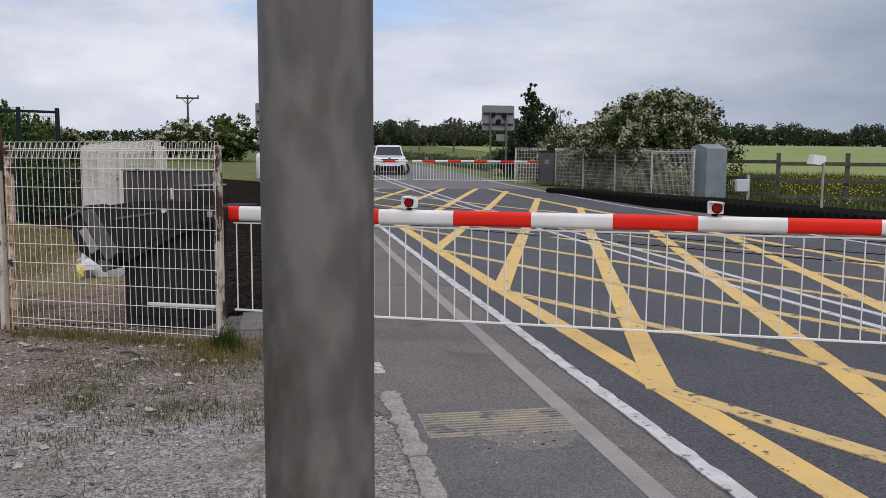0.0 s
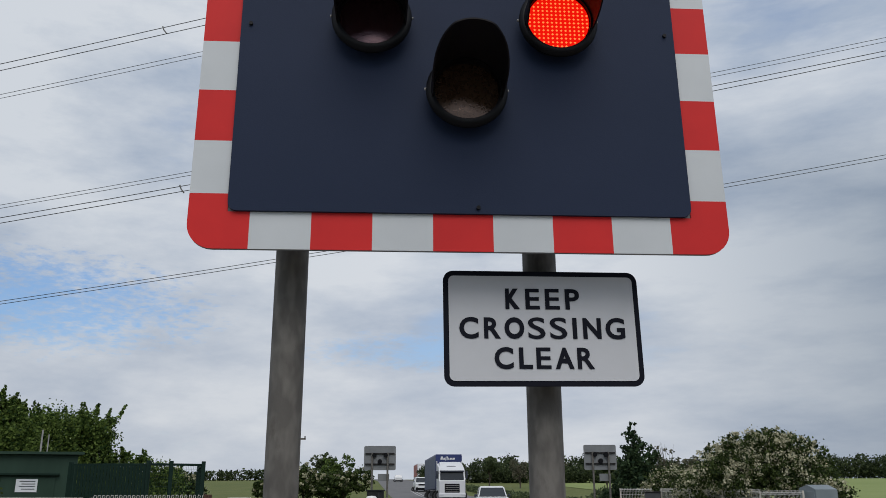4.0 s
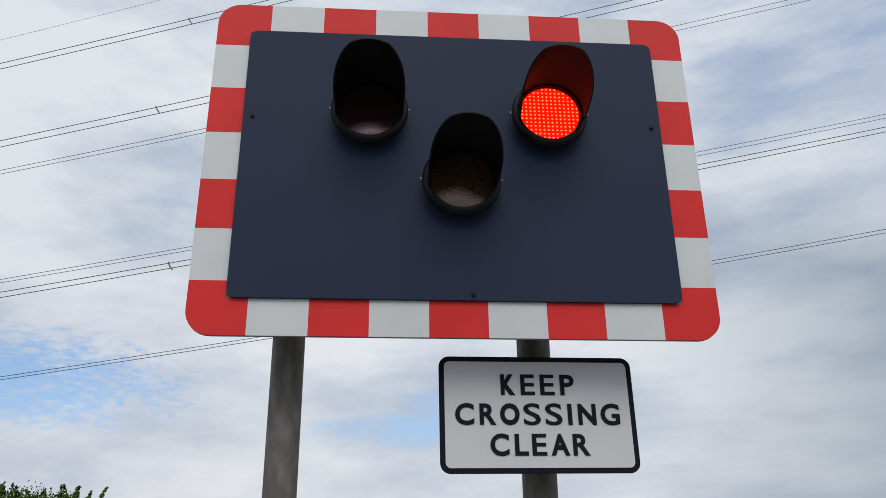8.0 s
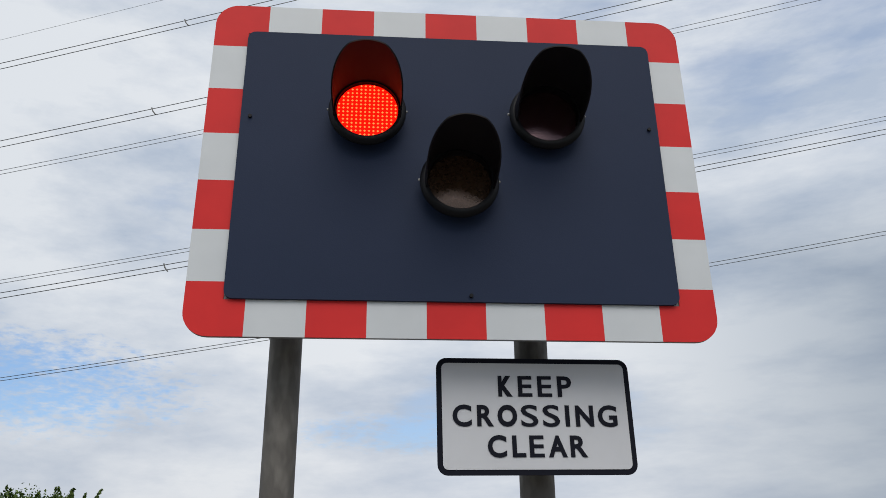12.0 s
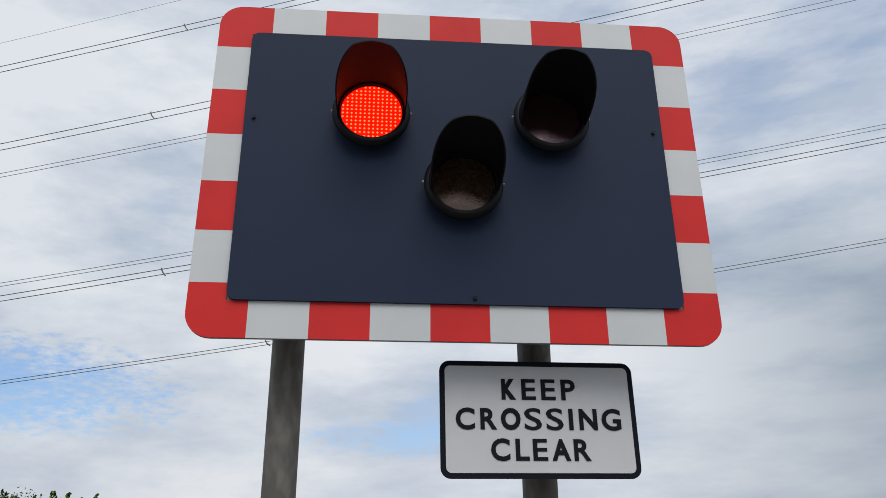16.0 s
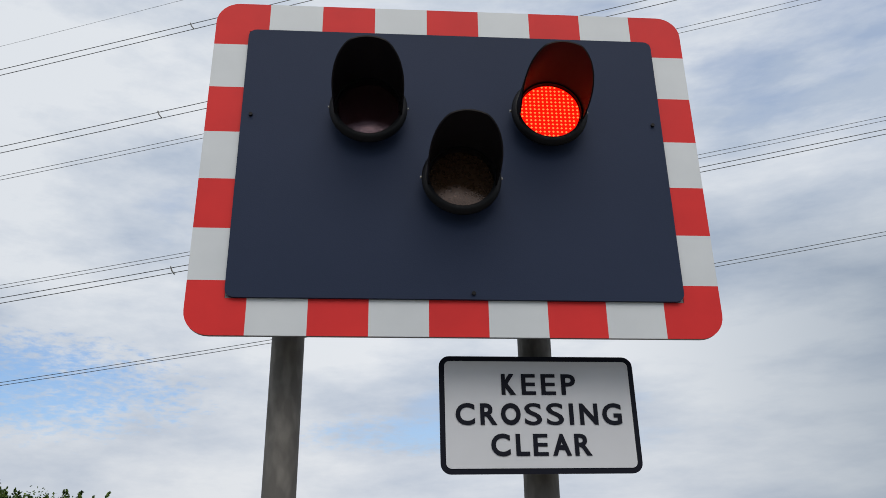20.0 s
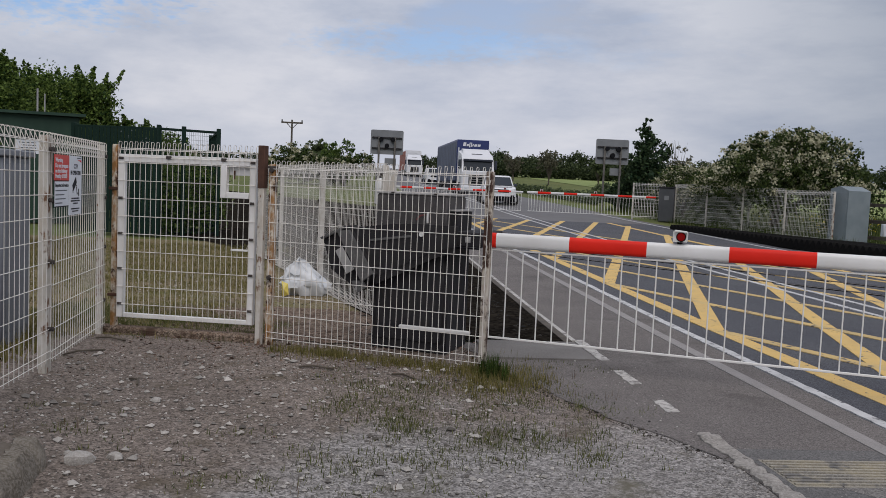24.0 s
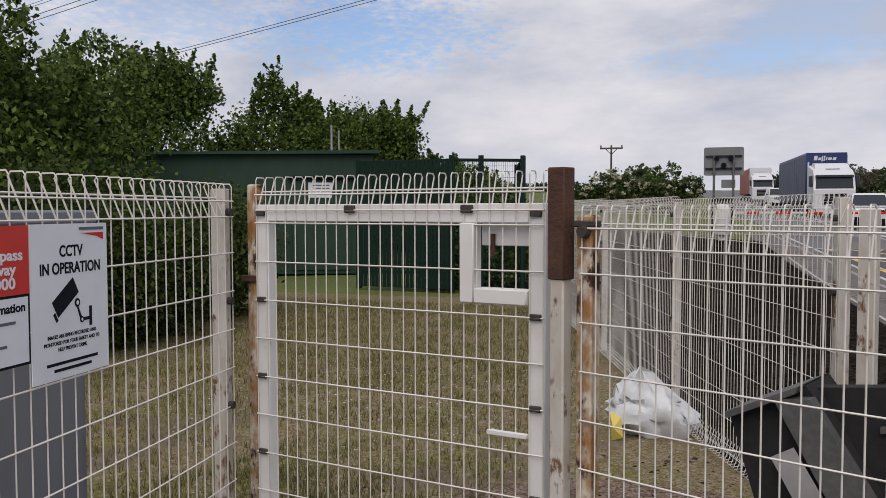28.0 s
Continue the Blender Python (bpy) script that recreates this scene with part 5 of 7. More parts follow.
def green_bay(a, b, h, mat_wire=None, dense=True, label="dark green mesh security fence bay"):
    d = b - a
    ob = thing("green_fence", label, "fence", pose(a.x, a.y, level(a.x, a.y), 0, 0, math.degrees(math.atan2(d.y, d.x))), "green security fence bays")
    L = d.length
    g = Geo()
    n = int(L / 0.042)
    for i in range(n + 1):
        g.tube([(i * L / n, 0, 0.05), (i * L / n, 0, h - 0.05)], 0.0045 if dense else 0.0036, 3, False)
    for z in np.arange(0.1, h, 0.11):
        g.tube([(0, -0.004, z), (L, -0.004, z)], 0.004 if dense else 0.0034, 3, False)
    part("mesh_panel", g.mesh("mesh_panel", FENCE_GREEN, False), FENCE_GREEN, ob, "dark green mesh")
    for x in (0.0, L):
        part("post", Geo().box(x - 0.045, x + 0.045, -0.03, 0.05, 0, h + 0.06, 0.004), FENCE_GREEN, ob)
    part("rail", Geo().box(0.05, L - 0.05, 0.005, 0.035, h - 0.06, h, 0.003), FENCE_GREEN, ob)
    return ob


G0, G1, G2, G3 = Vector((-13.47, 16.93)), Vector((-14.0, 16.3)), Vector((-14.36, 15.85)), Vector((-16.27, 15.22))


def palisade(a, b, h):
    d = b - a
    ob = thing("slatted_fence", "dark green close-slatted steel fence bay before the shed", "fence", pose(a.x, a.y, level(a.x, a.y), 0, 0, math.degrees(math.atan2(d.y, d.x))), "green security fence bays")
    L = d.length
    pale = Geo().box(-0.037, 0.037, -0.03, -0.024, 0.05, h - 0.04).mesh("slat", FENCE_GREEN)
    n = int(L / 0.082)
    for i in range(n + 1):
        p = new("slat", pale)
        p.parent = ob
        p.location = (i * L / n, 0, 0)
    for x in (0.0, L):
        part("post", Geo().box(x - 0.05, x + 0.05, -0.02, 0.05, 0, h + 0.03, 0.004), FENCE_GREEN, ob)
    for z in (0.35, h - 0.04):
        part("rail", Geo().box(0.05, L - 0.05, -0.02, 0.03, z - 0.03, z + 0.03, 0.003), FENCE_GREEN, ob)


green_bay(G1, G0, 2.55, dense=False, label="green mesh fence bay seen against the sky")
green_bay(G2, G1, 2.55, dense=False)
palisade(G3, G2, 2.55)
green_bay(G0, Vector((-15.5, 19.5)), 2.55, dense=False)

# ---- equipment cabinet on its plinth ----


def make_cabinet():
    p = Vector((-5.25, 2.60, 0.03))
    yaw = math.degrees(TURN)
    base = thing("cabinet_plinth", "low concrete plinth filled with dark soil under the cabinet", "plinth", pose(p.x, p.y, p.z, 0, 0, yaw))
    part("fill", Geo().raw([(-1.3, -3.4, 0.102), (0.46, -3.4, 0.102), (0.50, -0.1, 0.10), (0.20, 0.10, 0.10), (-1.3, 0.10, 0.102), (-1.3, -3.4, -0.1), (0.46, -3.4, -0.1), (0.50, -0.1, -0.1), (0.20, 0.10, -0.1), (-1.3, 0.10, -0.1)], ((0, 1, 2, 3, 4), (5, 6, 1, 0), (6, 7, 2, 1), (7, 8, 3, 2), (8, 9, 4, 3))), PLINTH, base, "dark soil fill")
    rr = np.random.default_rng(31)
    y = -3.4
    while y < -0.05:
        ln = rr.uniform(0.22, 0.5)
        rings = []
        for k in range(15):
            yy = y + (ln - 0.008) * k / 14
            e = 0.47 + 0.06 * (yy + 3.4) / 3.4 - 0.20 * max(0.0, yy + 0.35) ** 1.2
            q = [noise.noise(Vector((yy * 8.0, c * 3.1, 7.7))) + 0.8 * noise.noise(Vector((yy * 31.0, c * 5.3, 2.2))) for c in range(6)]
            rings.append([(e - 0.05, yy, -0.06), (e + 0.11 + 0.025 * q[0], yy, -0.06), (e + 0.09 + 0.025 * q[1], yy, 0.05 + 0.02 * q[2]), (e + 0.045 + 0.022 * q[3], yy, 0.112 + 0.015 * q[4]), (e - 0.03 + 0.02 * q[5], yy, 0.12 + 0.02 * q[2])])
        part("edge_stone", Geo().loft(rings), EDGE_STONE, base, "broken mossy concrete edge")
        y += ln
    ob = thing("equipment_cabinet", "tall pale grey steel equipment cabinet on a concrete plinth", "cabinet", pose(p.x, p.y, p.z, 0, 0, yaw))
    part("body", Geo().box(-0.85, 0.0, -2.2, 0.0, 0.10, 2.06, 0.01), CABINET_GREY, ob)
    part("hood", Geo().box(-0.92, 0.06, -2.26, 0.06, 2.13, 2.30, 0.012), CABINET_GREY, ob, "overhanging cabinet roof")
    part("neck", Geo().box(-0.84, -0.02, -2.18, -0.02, 2.06, 2.13), CABINET_GREY, ob)
    part("drip_strip", Geo().box(-0.86, 0.022, -2.2, 0.006, 2.035, 2.055, 0.003), CABINET_GREY, ob, "pale drip strip")
    door = part("door", Geo().box(0.0, 0.014, -1.1, -0.14, 0.14, 2.0, 0.004), CABINET_GREY, ob, "flush grey door")
    part("door", Geo().box(0.0, 0.014, -2.1, -1.12, 0.14, 2.0, 0.004), CABINET_GREY, ob, "flush grey door")
    for z in (0.27, 1.05, 1.84):
        h = part("hinge", Geo().box(0.012, 0.035, -0.27, -0.13, z - 0.02, z + 0.02, 0.004), MACHINE_ARM, door, "dark steel hinge")
        part("hinge_pin", Geo().tube([(0.03, -0.10, z - 0.05), (0.03, -0.10, z + 0.03)], 0.016, 8), MACHINE_ARM, h)
    n = thing("warning_sign", "white and yellow electrical danger sign on the cabinet door", "sign", ob.matrix_world @ pose(0.018, -0.62, 1.70, 0, 0, 90) @ Matrix.Diagonal((1.05, 1, 0.60, 1)))
    part("plate", Geo().box(-0.11, 0.11, -0.003, 0.0, -0.31, 0.31), PAPER, n)
    part("yellow_panel", Geo().box(-0.105, 0.105, -0.005, -0.003, -0.30, -0.165), SIGN_YELLOW, n)
    part("triangle_border", Geo().prism([(-0.105, -0.14), (0.105, -0.14), (0.0, 0.10)], -0.006, -0.003), INK, n, "black triangle")
    part("triangle", Geo().prism([(-0.08, -0.125), (0.08, -0.125), (0.0, 0.06)], -0.008, -0.006), SIGN_YELLOW, n, "yellow triangle")
    part("bolt_symbol", Geo().prism([(0.012, 0.02), (-0.028, -0.045), (-0.006, -0.045), (-0.02, -0.10), (0.026, -0.03), (0.004, -0.03), (0.026, 0.015)], -0.010, -0.008), INK, n, "black flash symbol")
    me = text_mesh("Danger", 0.035, INK, 0.001)
    me.transform(pose(0, -0.0065, -0.205))
    part("lettering", me, INK, n)
    for k in range(2):
        part("printed_line", Geo().box(-0.085, 0.085, -0.0065, -0.005, -0.255 - 0.025 * k, -0.245 - 0.025 * k), INK, n)
    for k in range(4):
        part("printed_line", Geo().box(-0.08, 0.08 - 0.02 * (k % 2), -0.0045, -0.003, 0.265 - 0.035 * k, 0.277 - 0.035 * k), GREY_TEXT, n)
    # a second cabinet stands inside, close behind the side fence
    q = thing("relay_cabinet", "grey steel relay cabinet behind the mesh fence", "cabinet", pose(-7.37, 5.16, 0, 0, 0, 116))
    part("body", Geo().box(-0.30, 0.30, 0.0, 0.20, 0.0, 1.60, 0.012), RELAY_GREY, q)
    part("roof", Geo().box(-0.34, 0.34, -0.04, 0.24, 1.60, 1.66, 0.01), RELAY_GREY, q)
    part("door", Geo().box(-0.26, 0.26, -0.012, 0.0, 0.12, 1.54, 0.004), RELAY_GREY, q, "flush grey door")


make_cabinet()


SIGN_RED_FLAT = material("notice_red", (0.62, 0.035, 0.025), 0.45, second=(0.56, 0.03, 0.02), scale=6.0)


def make_notices():
    d = (FC - FB).normalized()
    yaw = math.degrees(math.atan2(d.y, d.x))
    n = Vector((d.y, -d.x))
    at = lambda s, z: pose(FC.x - d.x * s + n.x * 0.015, FC.y - d.y * s + n.y * 0.015, z, 0, 0, yaw)
    a = thing("camera_notice", "white CCTV IN OPERATION notice wired to the mesh fence", "sign", at(1.09, 1.387))
    w, h = 0.45, 0.515
    part("plate", Geo().box(-w / 2, w / 2, -0.004, 0, -h / 2, h / 2), PAPER, a)
    for body, size, z, bold in (("CCTV", 0.036, 0.165, 0.0013), ("IN OPERATION", 0.036, 0.108, 0.0013), ("IMAGES ARE BEING RECORDED AND", 0.012, -0.115, 0.0003), ("MONITORED FOR YOUR SAFETY AND TO", 0.012, -0.137, 0.0003), ("HELP PREVENT CRIME.", 0.012, -0.159, 0.0003)):
        me = text_mesh(body, size, INK, bold, 1.0, 0.0006)
        me.transform(pose(0.0, -0.0045, z))
        part("lettering", me, INK, a)
    for z, l in ((-0.205, 0.15), (-0.227, 0.11)):
        part("printed_line", Geo().box(-l, l, -0.0052, -0.004, z - 0.005, z + 0.005), INK, a)
    part("logo_shape", Geo().prism([(0.06, 0.225), (0.20, 0.225), (0.20, 0.20), (0.16, 0.212)], -0.0055, -0.004), SIGN_RED, a, "red swoosh shape")
    part("logo_shape", Geo().box(0.05, 0.20, -0.0055, -0.004, 0.235, 0.245), GREY_TEXT, a, "blue-grey bar")
    body = Geo()
    body.m = pose(-0.012, 0, -0.004, 0, -32, 0)
    part("camera_symbol", body.box(-0.085, 0.058, -0.0055, -0.004, -0.004, 0.058), INK, a, "black camera symbol")
    body = Geo()
    body.m = pose(-0.012, 0, -0.004, 0, -32, 0)
    part("camera_symbol", body.box(-0.102, -0.090, -0.0055, -0.004, -0.012, 0.020), INK, a, "black camera lens symbol")
    for x, z, r in ((0.030, -0.012, 0.015), (0.056, -0.072, 0.011)):
        part("camera_symbol", Geo().tube([(x, -0.004, z), (x, -0.0062, z)], r, 18), INK, a, "black joint symbol")
        part("camera_symbol", Geo().tube([(x, -0.006, z), (x, -0.0066, z)], r * 0.5, 14), PAPER, a, "white joint symbol")
    part("camera_symbol", Geo().prism([(0.026, -0.022), (0.036, -0.026), (0.058, -0.066), (0.106, -0.066), (0.106, -0.077), (0.050, -0.077)], -0.0055, -0.004), INK, a, "black bracket symbol")
    part("camera_symbol", Geo().box(0.103, 0.118, -0.0057, -0.004, -0.098, -0.030), INK, a, "black wall plate symbol")
    a.scale = (0.79, 1, 0.90)
    b = thing("trespass_notice", "red trespass warning notice wired to the mesh fence", "sign", at(1.462, 1.521))
    part("plate", Geo().box(-0.22, 0.22, -0.004, 0, -0.135, 0.135), SIGN_RED_FLAT, b)
    for body, z, wide in (("Warning", 0.078, 0.22), ("Do not trespass", 0.019, 0.385), ("on the Railway", -0.036, 0.355), ("Penalty £1000", -0.091, 0.35)):
        me = text_mesh(body, 0.033, PAPER, 0.0012, 1.0, 0.0006)
        xs = [v.co.x for v in me.vertices]
        me.transform(pose(-0.195, -0.0045, z) @ Matrix.Diagonal((wide / (max(xs) - min(xs)), 1, 1.25, 1)) @ pose(-min(xs), 0, 0))
        part("lettering", me, PAPER, b)
    b.scale = (0.86, 1, 0.71)
    c = thing("information_notice", "white black-bordered information notice under the red one", "sign", at(1.462, 1.327))
    part("plate", Geo().box(-0.22, 0.22, -0.003, 0, -0.125, 0.12), INK, c)
    part("panel", Geo().box(-0.21, 0.21, -0.005, -0.003, -0.115, 0.11), PAPER, c)
    me = text_mesh("Important information", 0.024, INK, 0.0010, 1.0, 0.0005)
    xs = [v.co.x for v in me.vertices]
    me.transform(pose(0, -0.0055, 0.075) @ Matrix.Diagonal((0.39 / (max(xs) - min(xs)), 1, 1.2, 1)))
    part("lettering", me, INK, c)
    for k, l in enumerate((0.17, 0.13, 0.15, 0.10)):
        part("printed_line", Geo().box(-0.19, -0.19 + 2 * l, -0.006, -0.005, 0.022 - 0.038 * k, 0.032 - 0.038 * k), GREY_TEXT, c)

    c.scale = (0.86, 1, 0.82)


make_notices()

# ---- far side of the crossing ----
boom(-18.2, -11.4, -15.2, label="far red and white barrier arm with a rod skirt", m=pose(0, 38.9, 1.50, 0, 0, 0), lamps=(-14.9, -12.3), low=0.19, r=0.009, thick=0.055)
boom(-11.3, -5.2, -9.5, label="far red and white barrier arm beside the dark cabinet", m=pose(0, 39.4, 1.50, 0, 0, 0), lamps=(-10.6, -8.0), low=0.19, r=0.009, thick=0.055)


def far_signal(x, y, yaw, label):
    z = level(x, y)
    ob = thing("far_signal", label, "signal", pose(x, y, z, 0, 0, yaw), "far crossing signals")
    for px in (-0.45, 0.45):
        part("post", Geo().tube([(px, 0, -0.2), (px, 0, 3.6)], 0.057, 12), GALV, ob, "grey steel post")
    part("back_plate", Geo().prism(rounded(1.86, 1.38, 0.09), 0.10, 0.13), BACK_GREY, ob, "plain grey sign back")
    for z2 in (2.95, 3.55):
        part("brace", Geo().box(-0.85, 0.85, 0.02, 0.10, z2 - 0.04, z2 + 0.04), MACHINE, ob)
    for px, pz in ((-0.33, 3.45), (0.33, 3.45), (0, 3.1)):
        part("lamp_back", Geo().tube([(px, 0.10, pz), (px, -0.08, pz)], 0.13, 14), BLACK_PLASTIC, ob, "black lamp housing back")
    part("small_plate", Geo().box(-0.1, 0.55, 0.07, 0.09, 2.0, 2.40, 0.004), BACK_GREY, ob, "grey back of a small sign")
    for c in ob.children:
        if c.name.startswith(("back_plate",)):
            c.location = (0, 0, 3.30)
    return ob


far_signal(-20.7, 43.7, 24, "crossing signal seen from behind with a grey back")
far_signal(-8.35, 46.6, 24, "crossing signal seen from behind beside the fir tree")


def far_machine(x, y, label):
    ob = thing("barrier_machine", label, "barrier machine", pose(x, y, level(x, y)))
    part("body", Geo().box(-0.34, 0.34, -0.35, 0.35, 0, 1.55, 0.03), CABINET_DARK if x > -10 else MACHINE, ob)
    part("lid", Geo().box(-0.37, 0.37, -0.38, 0.38, 1.55, 1.61, 0.01), MACHINE, ob)
    part("label_plate", Geo().box(-0.1, 0.1, -0.36, -0.35, 1.0, 1.2), BACK_GREY, ob)
    return ob


far_machine(-4.72, 39.6, "dark grey far barrier machine beside the mesh fence")
far_machine(-18.9, 39.3, "dark far barrier machine beside the road")
solo("bollard_cap", Geo().loft([[(0.30 * r * math.cos(k * math.pi / 10), 0.30 * r * math.sin(k * math.pi / 10), z) for k in range(20)] for r, z in ((0.45, 0), (0.45, 0.22), (0.9, 0.24), (1, 0.30), (1, 1.16), (0.92, 1.32), (0.62, 1.41), (0.1, 1.43))]), MILKY, "white rounded bollard beside the far barrier", "bollard", m=pose(-17.15, 35.1, level(-17.15, 35.1)))
_fd = Vector((1.45, 30.6)) - Vector((-4.39, 39.48))
_n = 4
for _k in range(_n):
    _a = Vector((-4.39, 39.48)) + _fd * (_k / _n)
    _e = Vector((-4.39, 39.48)) + _fd * ((_k + 1) / _n)
    bay_between(_a, _e, 1.70, (0.03,) if _k < _n - 1 else (0.03, _fd.length / _n - 0.03), "far white mesh fence bay beside the crossing", group="far mesh fence bays", wire=WIRE_GREY, pitch=0.075, r=0.0042)
bay_between(Vector((-6.37, 40.3)), Vector((-4.95, 41.0)), 1.70, (0.03,), "far white mesh fence bay beside the dark cabinet", group="far mesh fence bays", wire=WIRE_GREY, pitch=0.075, r=0.0042)
bay_between(Vector((-1.2, 38.4)), Vector((3.2, 34.6)), 1.65, (0.03, 2.0), "white mesh fence bay behind the roadside fence", group="far mesh fence bays", wire=WIRE_GREY, pitch=0.09, r=0.0042)
_q = thing("grey_cabinet", "blue-grey steel cabinet with a pitched top beside the fence", "cabinet", pose(1.95, 30.9, level(1.95, 30.9), 0, 0, -57))
part("body", Geo().prism([(-0.45, 0), (0.45, 0), (0.45, 1.82), (0.0, 1.98), (-0.45, 1.88)], -0.4, 0.45), CABINET_BLUE, _q)
part("door", Geo().box(-0.38, 0.38, -0.415, -0.4, 0.1, 1.75, 0.004), CABINET_BLUE, _q)
_q = thing("post_box", "small pale grey control box on a post", "box", pose(2.96, 28.9, level(2.96, 28.9), 0, 0, 10))
part("post", Geo().tube([(0.15, 0, 0), (0.15, 0, 1.0)], 0.05, 8), CASTING, _q)
part("body", Geo().box(-0.25, 0.15, -0.12, 0.12, 0.45, 0.85, 0.02), CABINET_GREY, _q)
_q = thing("white_lamp", "small white lantern on a thin grey pole", "lamp", pose(4.1, 22.6, level(4.1, 22.6), 0, 0, 20))
part("pole", Geo().tube([(0.1, 0, 0), (0.1, 0, 1.62)], 0.03, 8), CASTING, _q)
part("head", Geo().prism([(-0.28, 1.42), (-0.04, 1.40), (0.10, 1.50), (0.08, 1.62), (-0.22, 1.66)], -0.12, 0.12), MILKY, _q, "white tapered lantern head")

# black trespass guards beside the road
_g0, _g1 = Vector((-4.9, 35.0)), Vector((7.3, 15.6))
_gd = (_g1 - _g0)
_ob = thing("trespass_guard", "black rubber anti-trespass guard with a toothed edge", "guard", pose(_g0.x, _g0.y, 0, 0, 0, math.degrees(math.atan2(_gd.y, _gd.x))))
_len = _gd.length
_tooth = None
for _k in range(6, int(_len / 0.26)):
    _x = _k * 0.26
    _w = _g0 + _gd * (_x / _len)
    _z = level(_w.x, _w.y)
    if _tooth is None:
        _tooth = Geo().prism([(0, -0.2), (0.26, -0.2), (0.26, 0.17), (0.165, 0.33), (0.095, 0.33), (0, 0.17)], 0, 1.7).mesh("guard_panel", GUARD_BLACK)
    _p = new("guard_panel", _tooth)
    _p.parent = _ob
    _f = min(1.0, 0.22 + 1.75 * _x / _len)
    _p.location = (_x, 0, _z)
    _p.scale = (1, _f, 0.35 + 0.65 * _f)
solo("verge_tarmac", Geo().raw([tuple(R(11.2, -12, -0.012)), tuple(R(20, -12, -0.012)), (13.0, 9.0, 0.0), (7.3, 15.6, 0.02), (0.6, 26.3, 0.10), (-4.9, 35.0, 0.30), tuple(R(10.9, 38, -0.012)), tuple(R(11.0, 25, -0.012)), tuple(R(11.2, 10, -0.012))], ((0, 1, 2, 3, 4, 7, 8), (4, 5, 6, 7))), FOOTWAY, "grey tarmac verge beside the crossing", kind="structure")

# rails across the road
TD, TN = Vector((0.885, -0.465)), Vector((0.465, 0.885))
for off in (13.7, 15.13, 17.3, 18.73):
    rings = []
    for k in range(13):
        c = TN * off + TD * (-34 + k * 5)
        z = level(c.x, c.y) + 0.010
        s = TN * 0.036
        rings.append([(c.x - s.x, c.y - s.y, z), (c.x + s.x, c.y + s.y, z), (c.x + s.x, c.y + s.y, z - 0.1), (c.x - s.x, c.y - s.y, z - 0.1)])
    solo("rail", Geo().loft(rings), RAIL_STEEL, "worn steel rail set flush across the road", kind="structure")
    for side in (-0.075, 0.075):
        rings = []
        for k in range(9):
            c = TN * (off + side) + TD * (-14 + k * 3.2)
            z = level(c.x, c.y) + 0.0085
            s = TN * 0.028
            rings.append([(c.x - s.x, c.y - s.y, z), (c.x + s.x, c.y + s.y, z), (c.x + s.x, c.y + s.y, z - 0.05), (c.x - s.x, c.y - s.y, z - 0.05)])
        solo("flangeway", Geo().loft(rings), GUARD_BLACK, "black rubber flangeway beside the rail", kind="structure")


def make_post_fence():
    pts = [Vector((2.3, 32.0))] + [Vector((4.1, 29.62)) + Vector((2.05, -0.28)) * k for k in range(13)]
    for i in range(len(pts) - 1):
        a, b = pts[i], pts[i + 1]
        d = b - a
        za, zb = level(a.x, a.y), level(b.x, b.y)
        ob = thing("timber_fence", "dark weathered timber post and rail fence bay beside the field", "fence", pose(a.x, a.y, za, 0, 0, math.degrees(math.atan2(d.y, d.x))), "timber fence bays")
        part("post", Geo().box(-0.07, 0.07, -0.06, 0.06, -0.2, 1.72, 0.008), WOOD_DARK, ob)
        for z in (0.25, 0.80, 1.36):
            part("rail", Geo().box(0, d.length, -0.10, -0.06, z - 0.06, z + 0.06, 0.005), WOOD_DARK, ob)


make_post_fence()
solo("field", strip(Geo(), 30, 420, 48, 290, 0.03, 0.02, 8.0), FIELD, "bright green young crop field on a gentle rise", kind="structure")

# ---- trees and hedges ----
# thicket behind the compound
_row = [(-15.6, 5.6, 4.0, 2.4), (-20.6, 10.2, 5.3, 2.8), (-25.3, 15.2, 6.7, 2.5), (-25.2, 20.2, 6.0, 2.1), (-24.2, 22.8, 5.8, 1.9), (-15.2, 1.6, 4.6, 2.4), (-18.9, 4.2, 4.7, 2.8)]
for _k, (x, y, h, r) in enumerate(_row):
    rr = np.random.default_rng(100 + _k)
    blobs = [(0, 0, h * 0.42, r * 0.86, r * 0.86, h * 0.36)]
    for q in range(16):
        a = rr.uniform(0, 6.28)
        f = rr.uniform(0.35, 0.9) * r
        zz = rr.uniform(0.14, 0.84) * h
        s = rr.uniform(0.30, 0.46) * r * (1.15 - 0.5 * zz / h)
        blobs.append((math.cos(a) * f, math.sin(a) * f, zz, s, s, s * rr.uniform(0.8, 1.1)))
    tree("leafy_tree", x, y, "dense green broadleaf tree in the thicket behind the compound", blobs, 56000, 0.080, LEAF_TREE, 200 + _k, group="thicket trees", limbs=10, spray=0.30, shoots=230)

_rr = np.random.default_rng(99)
tree("leafy_tree", -23.5, 24.3, "thin green sapling at the end of the thicket", [(_rr.normal() * 0.55, _rr.normal() * 0.55, _rr.uniform(1.2, 4.4), 0.42, 0.42, 0.5) for _ in range(14)], 5200, 0.09, LEAF_TREE, 98, group="thicket trees", limbs=14, spray=0.5, trunk=0.07, shoots=60)
_rr = np.random.default_rng(97)
tree("leafy_bush", -23.0, 26.0, "dark green bush behind the green mesh fence", [(_rr.uniform(-1.3, 1.3), _rr.uniform(-0.9, 0.9), _rr.uniform(0.8, 2.7), 0.75, 0.75, 0.65) for _ in range(14)], 12000, 0.085, LEAF_TREE, 96, "bush", 0.1, limbs=8, spray=0.34, shoots=60)
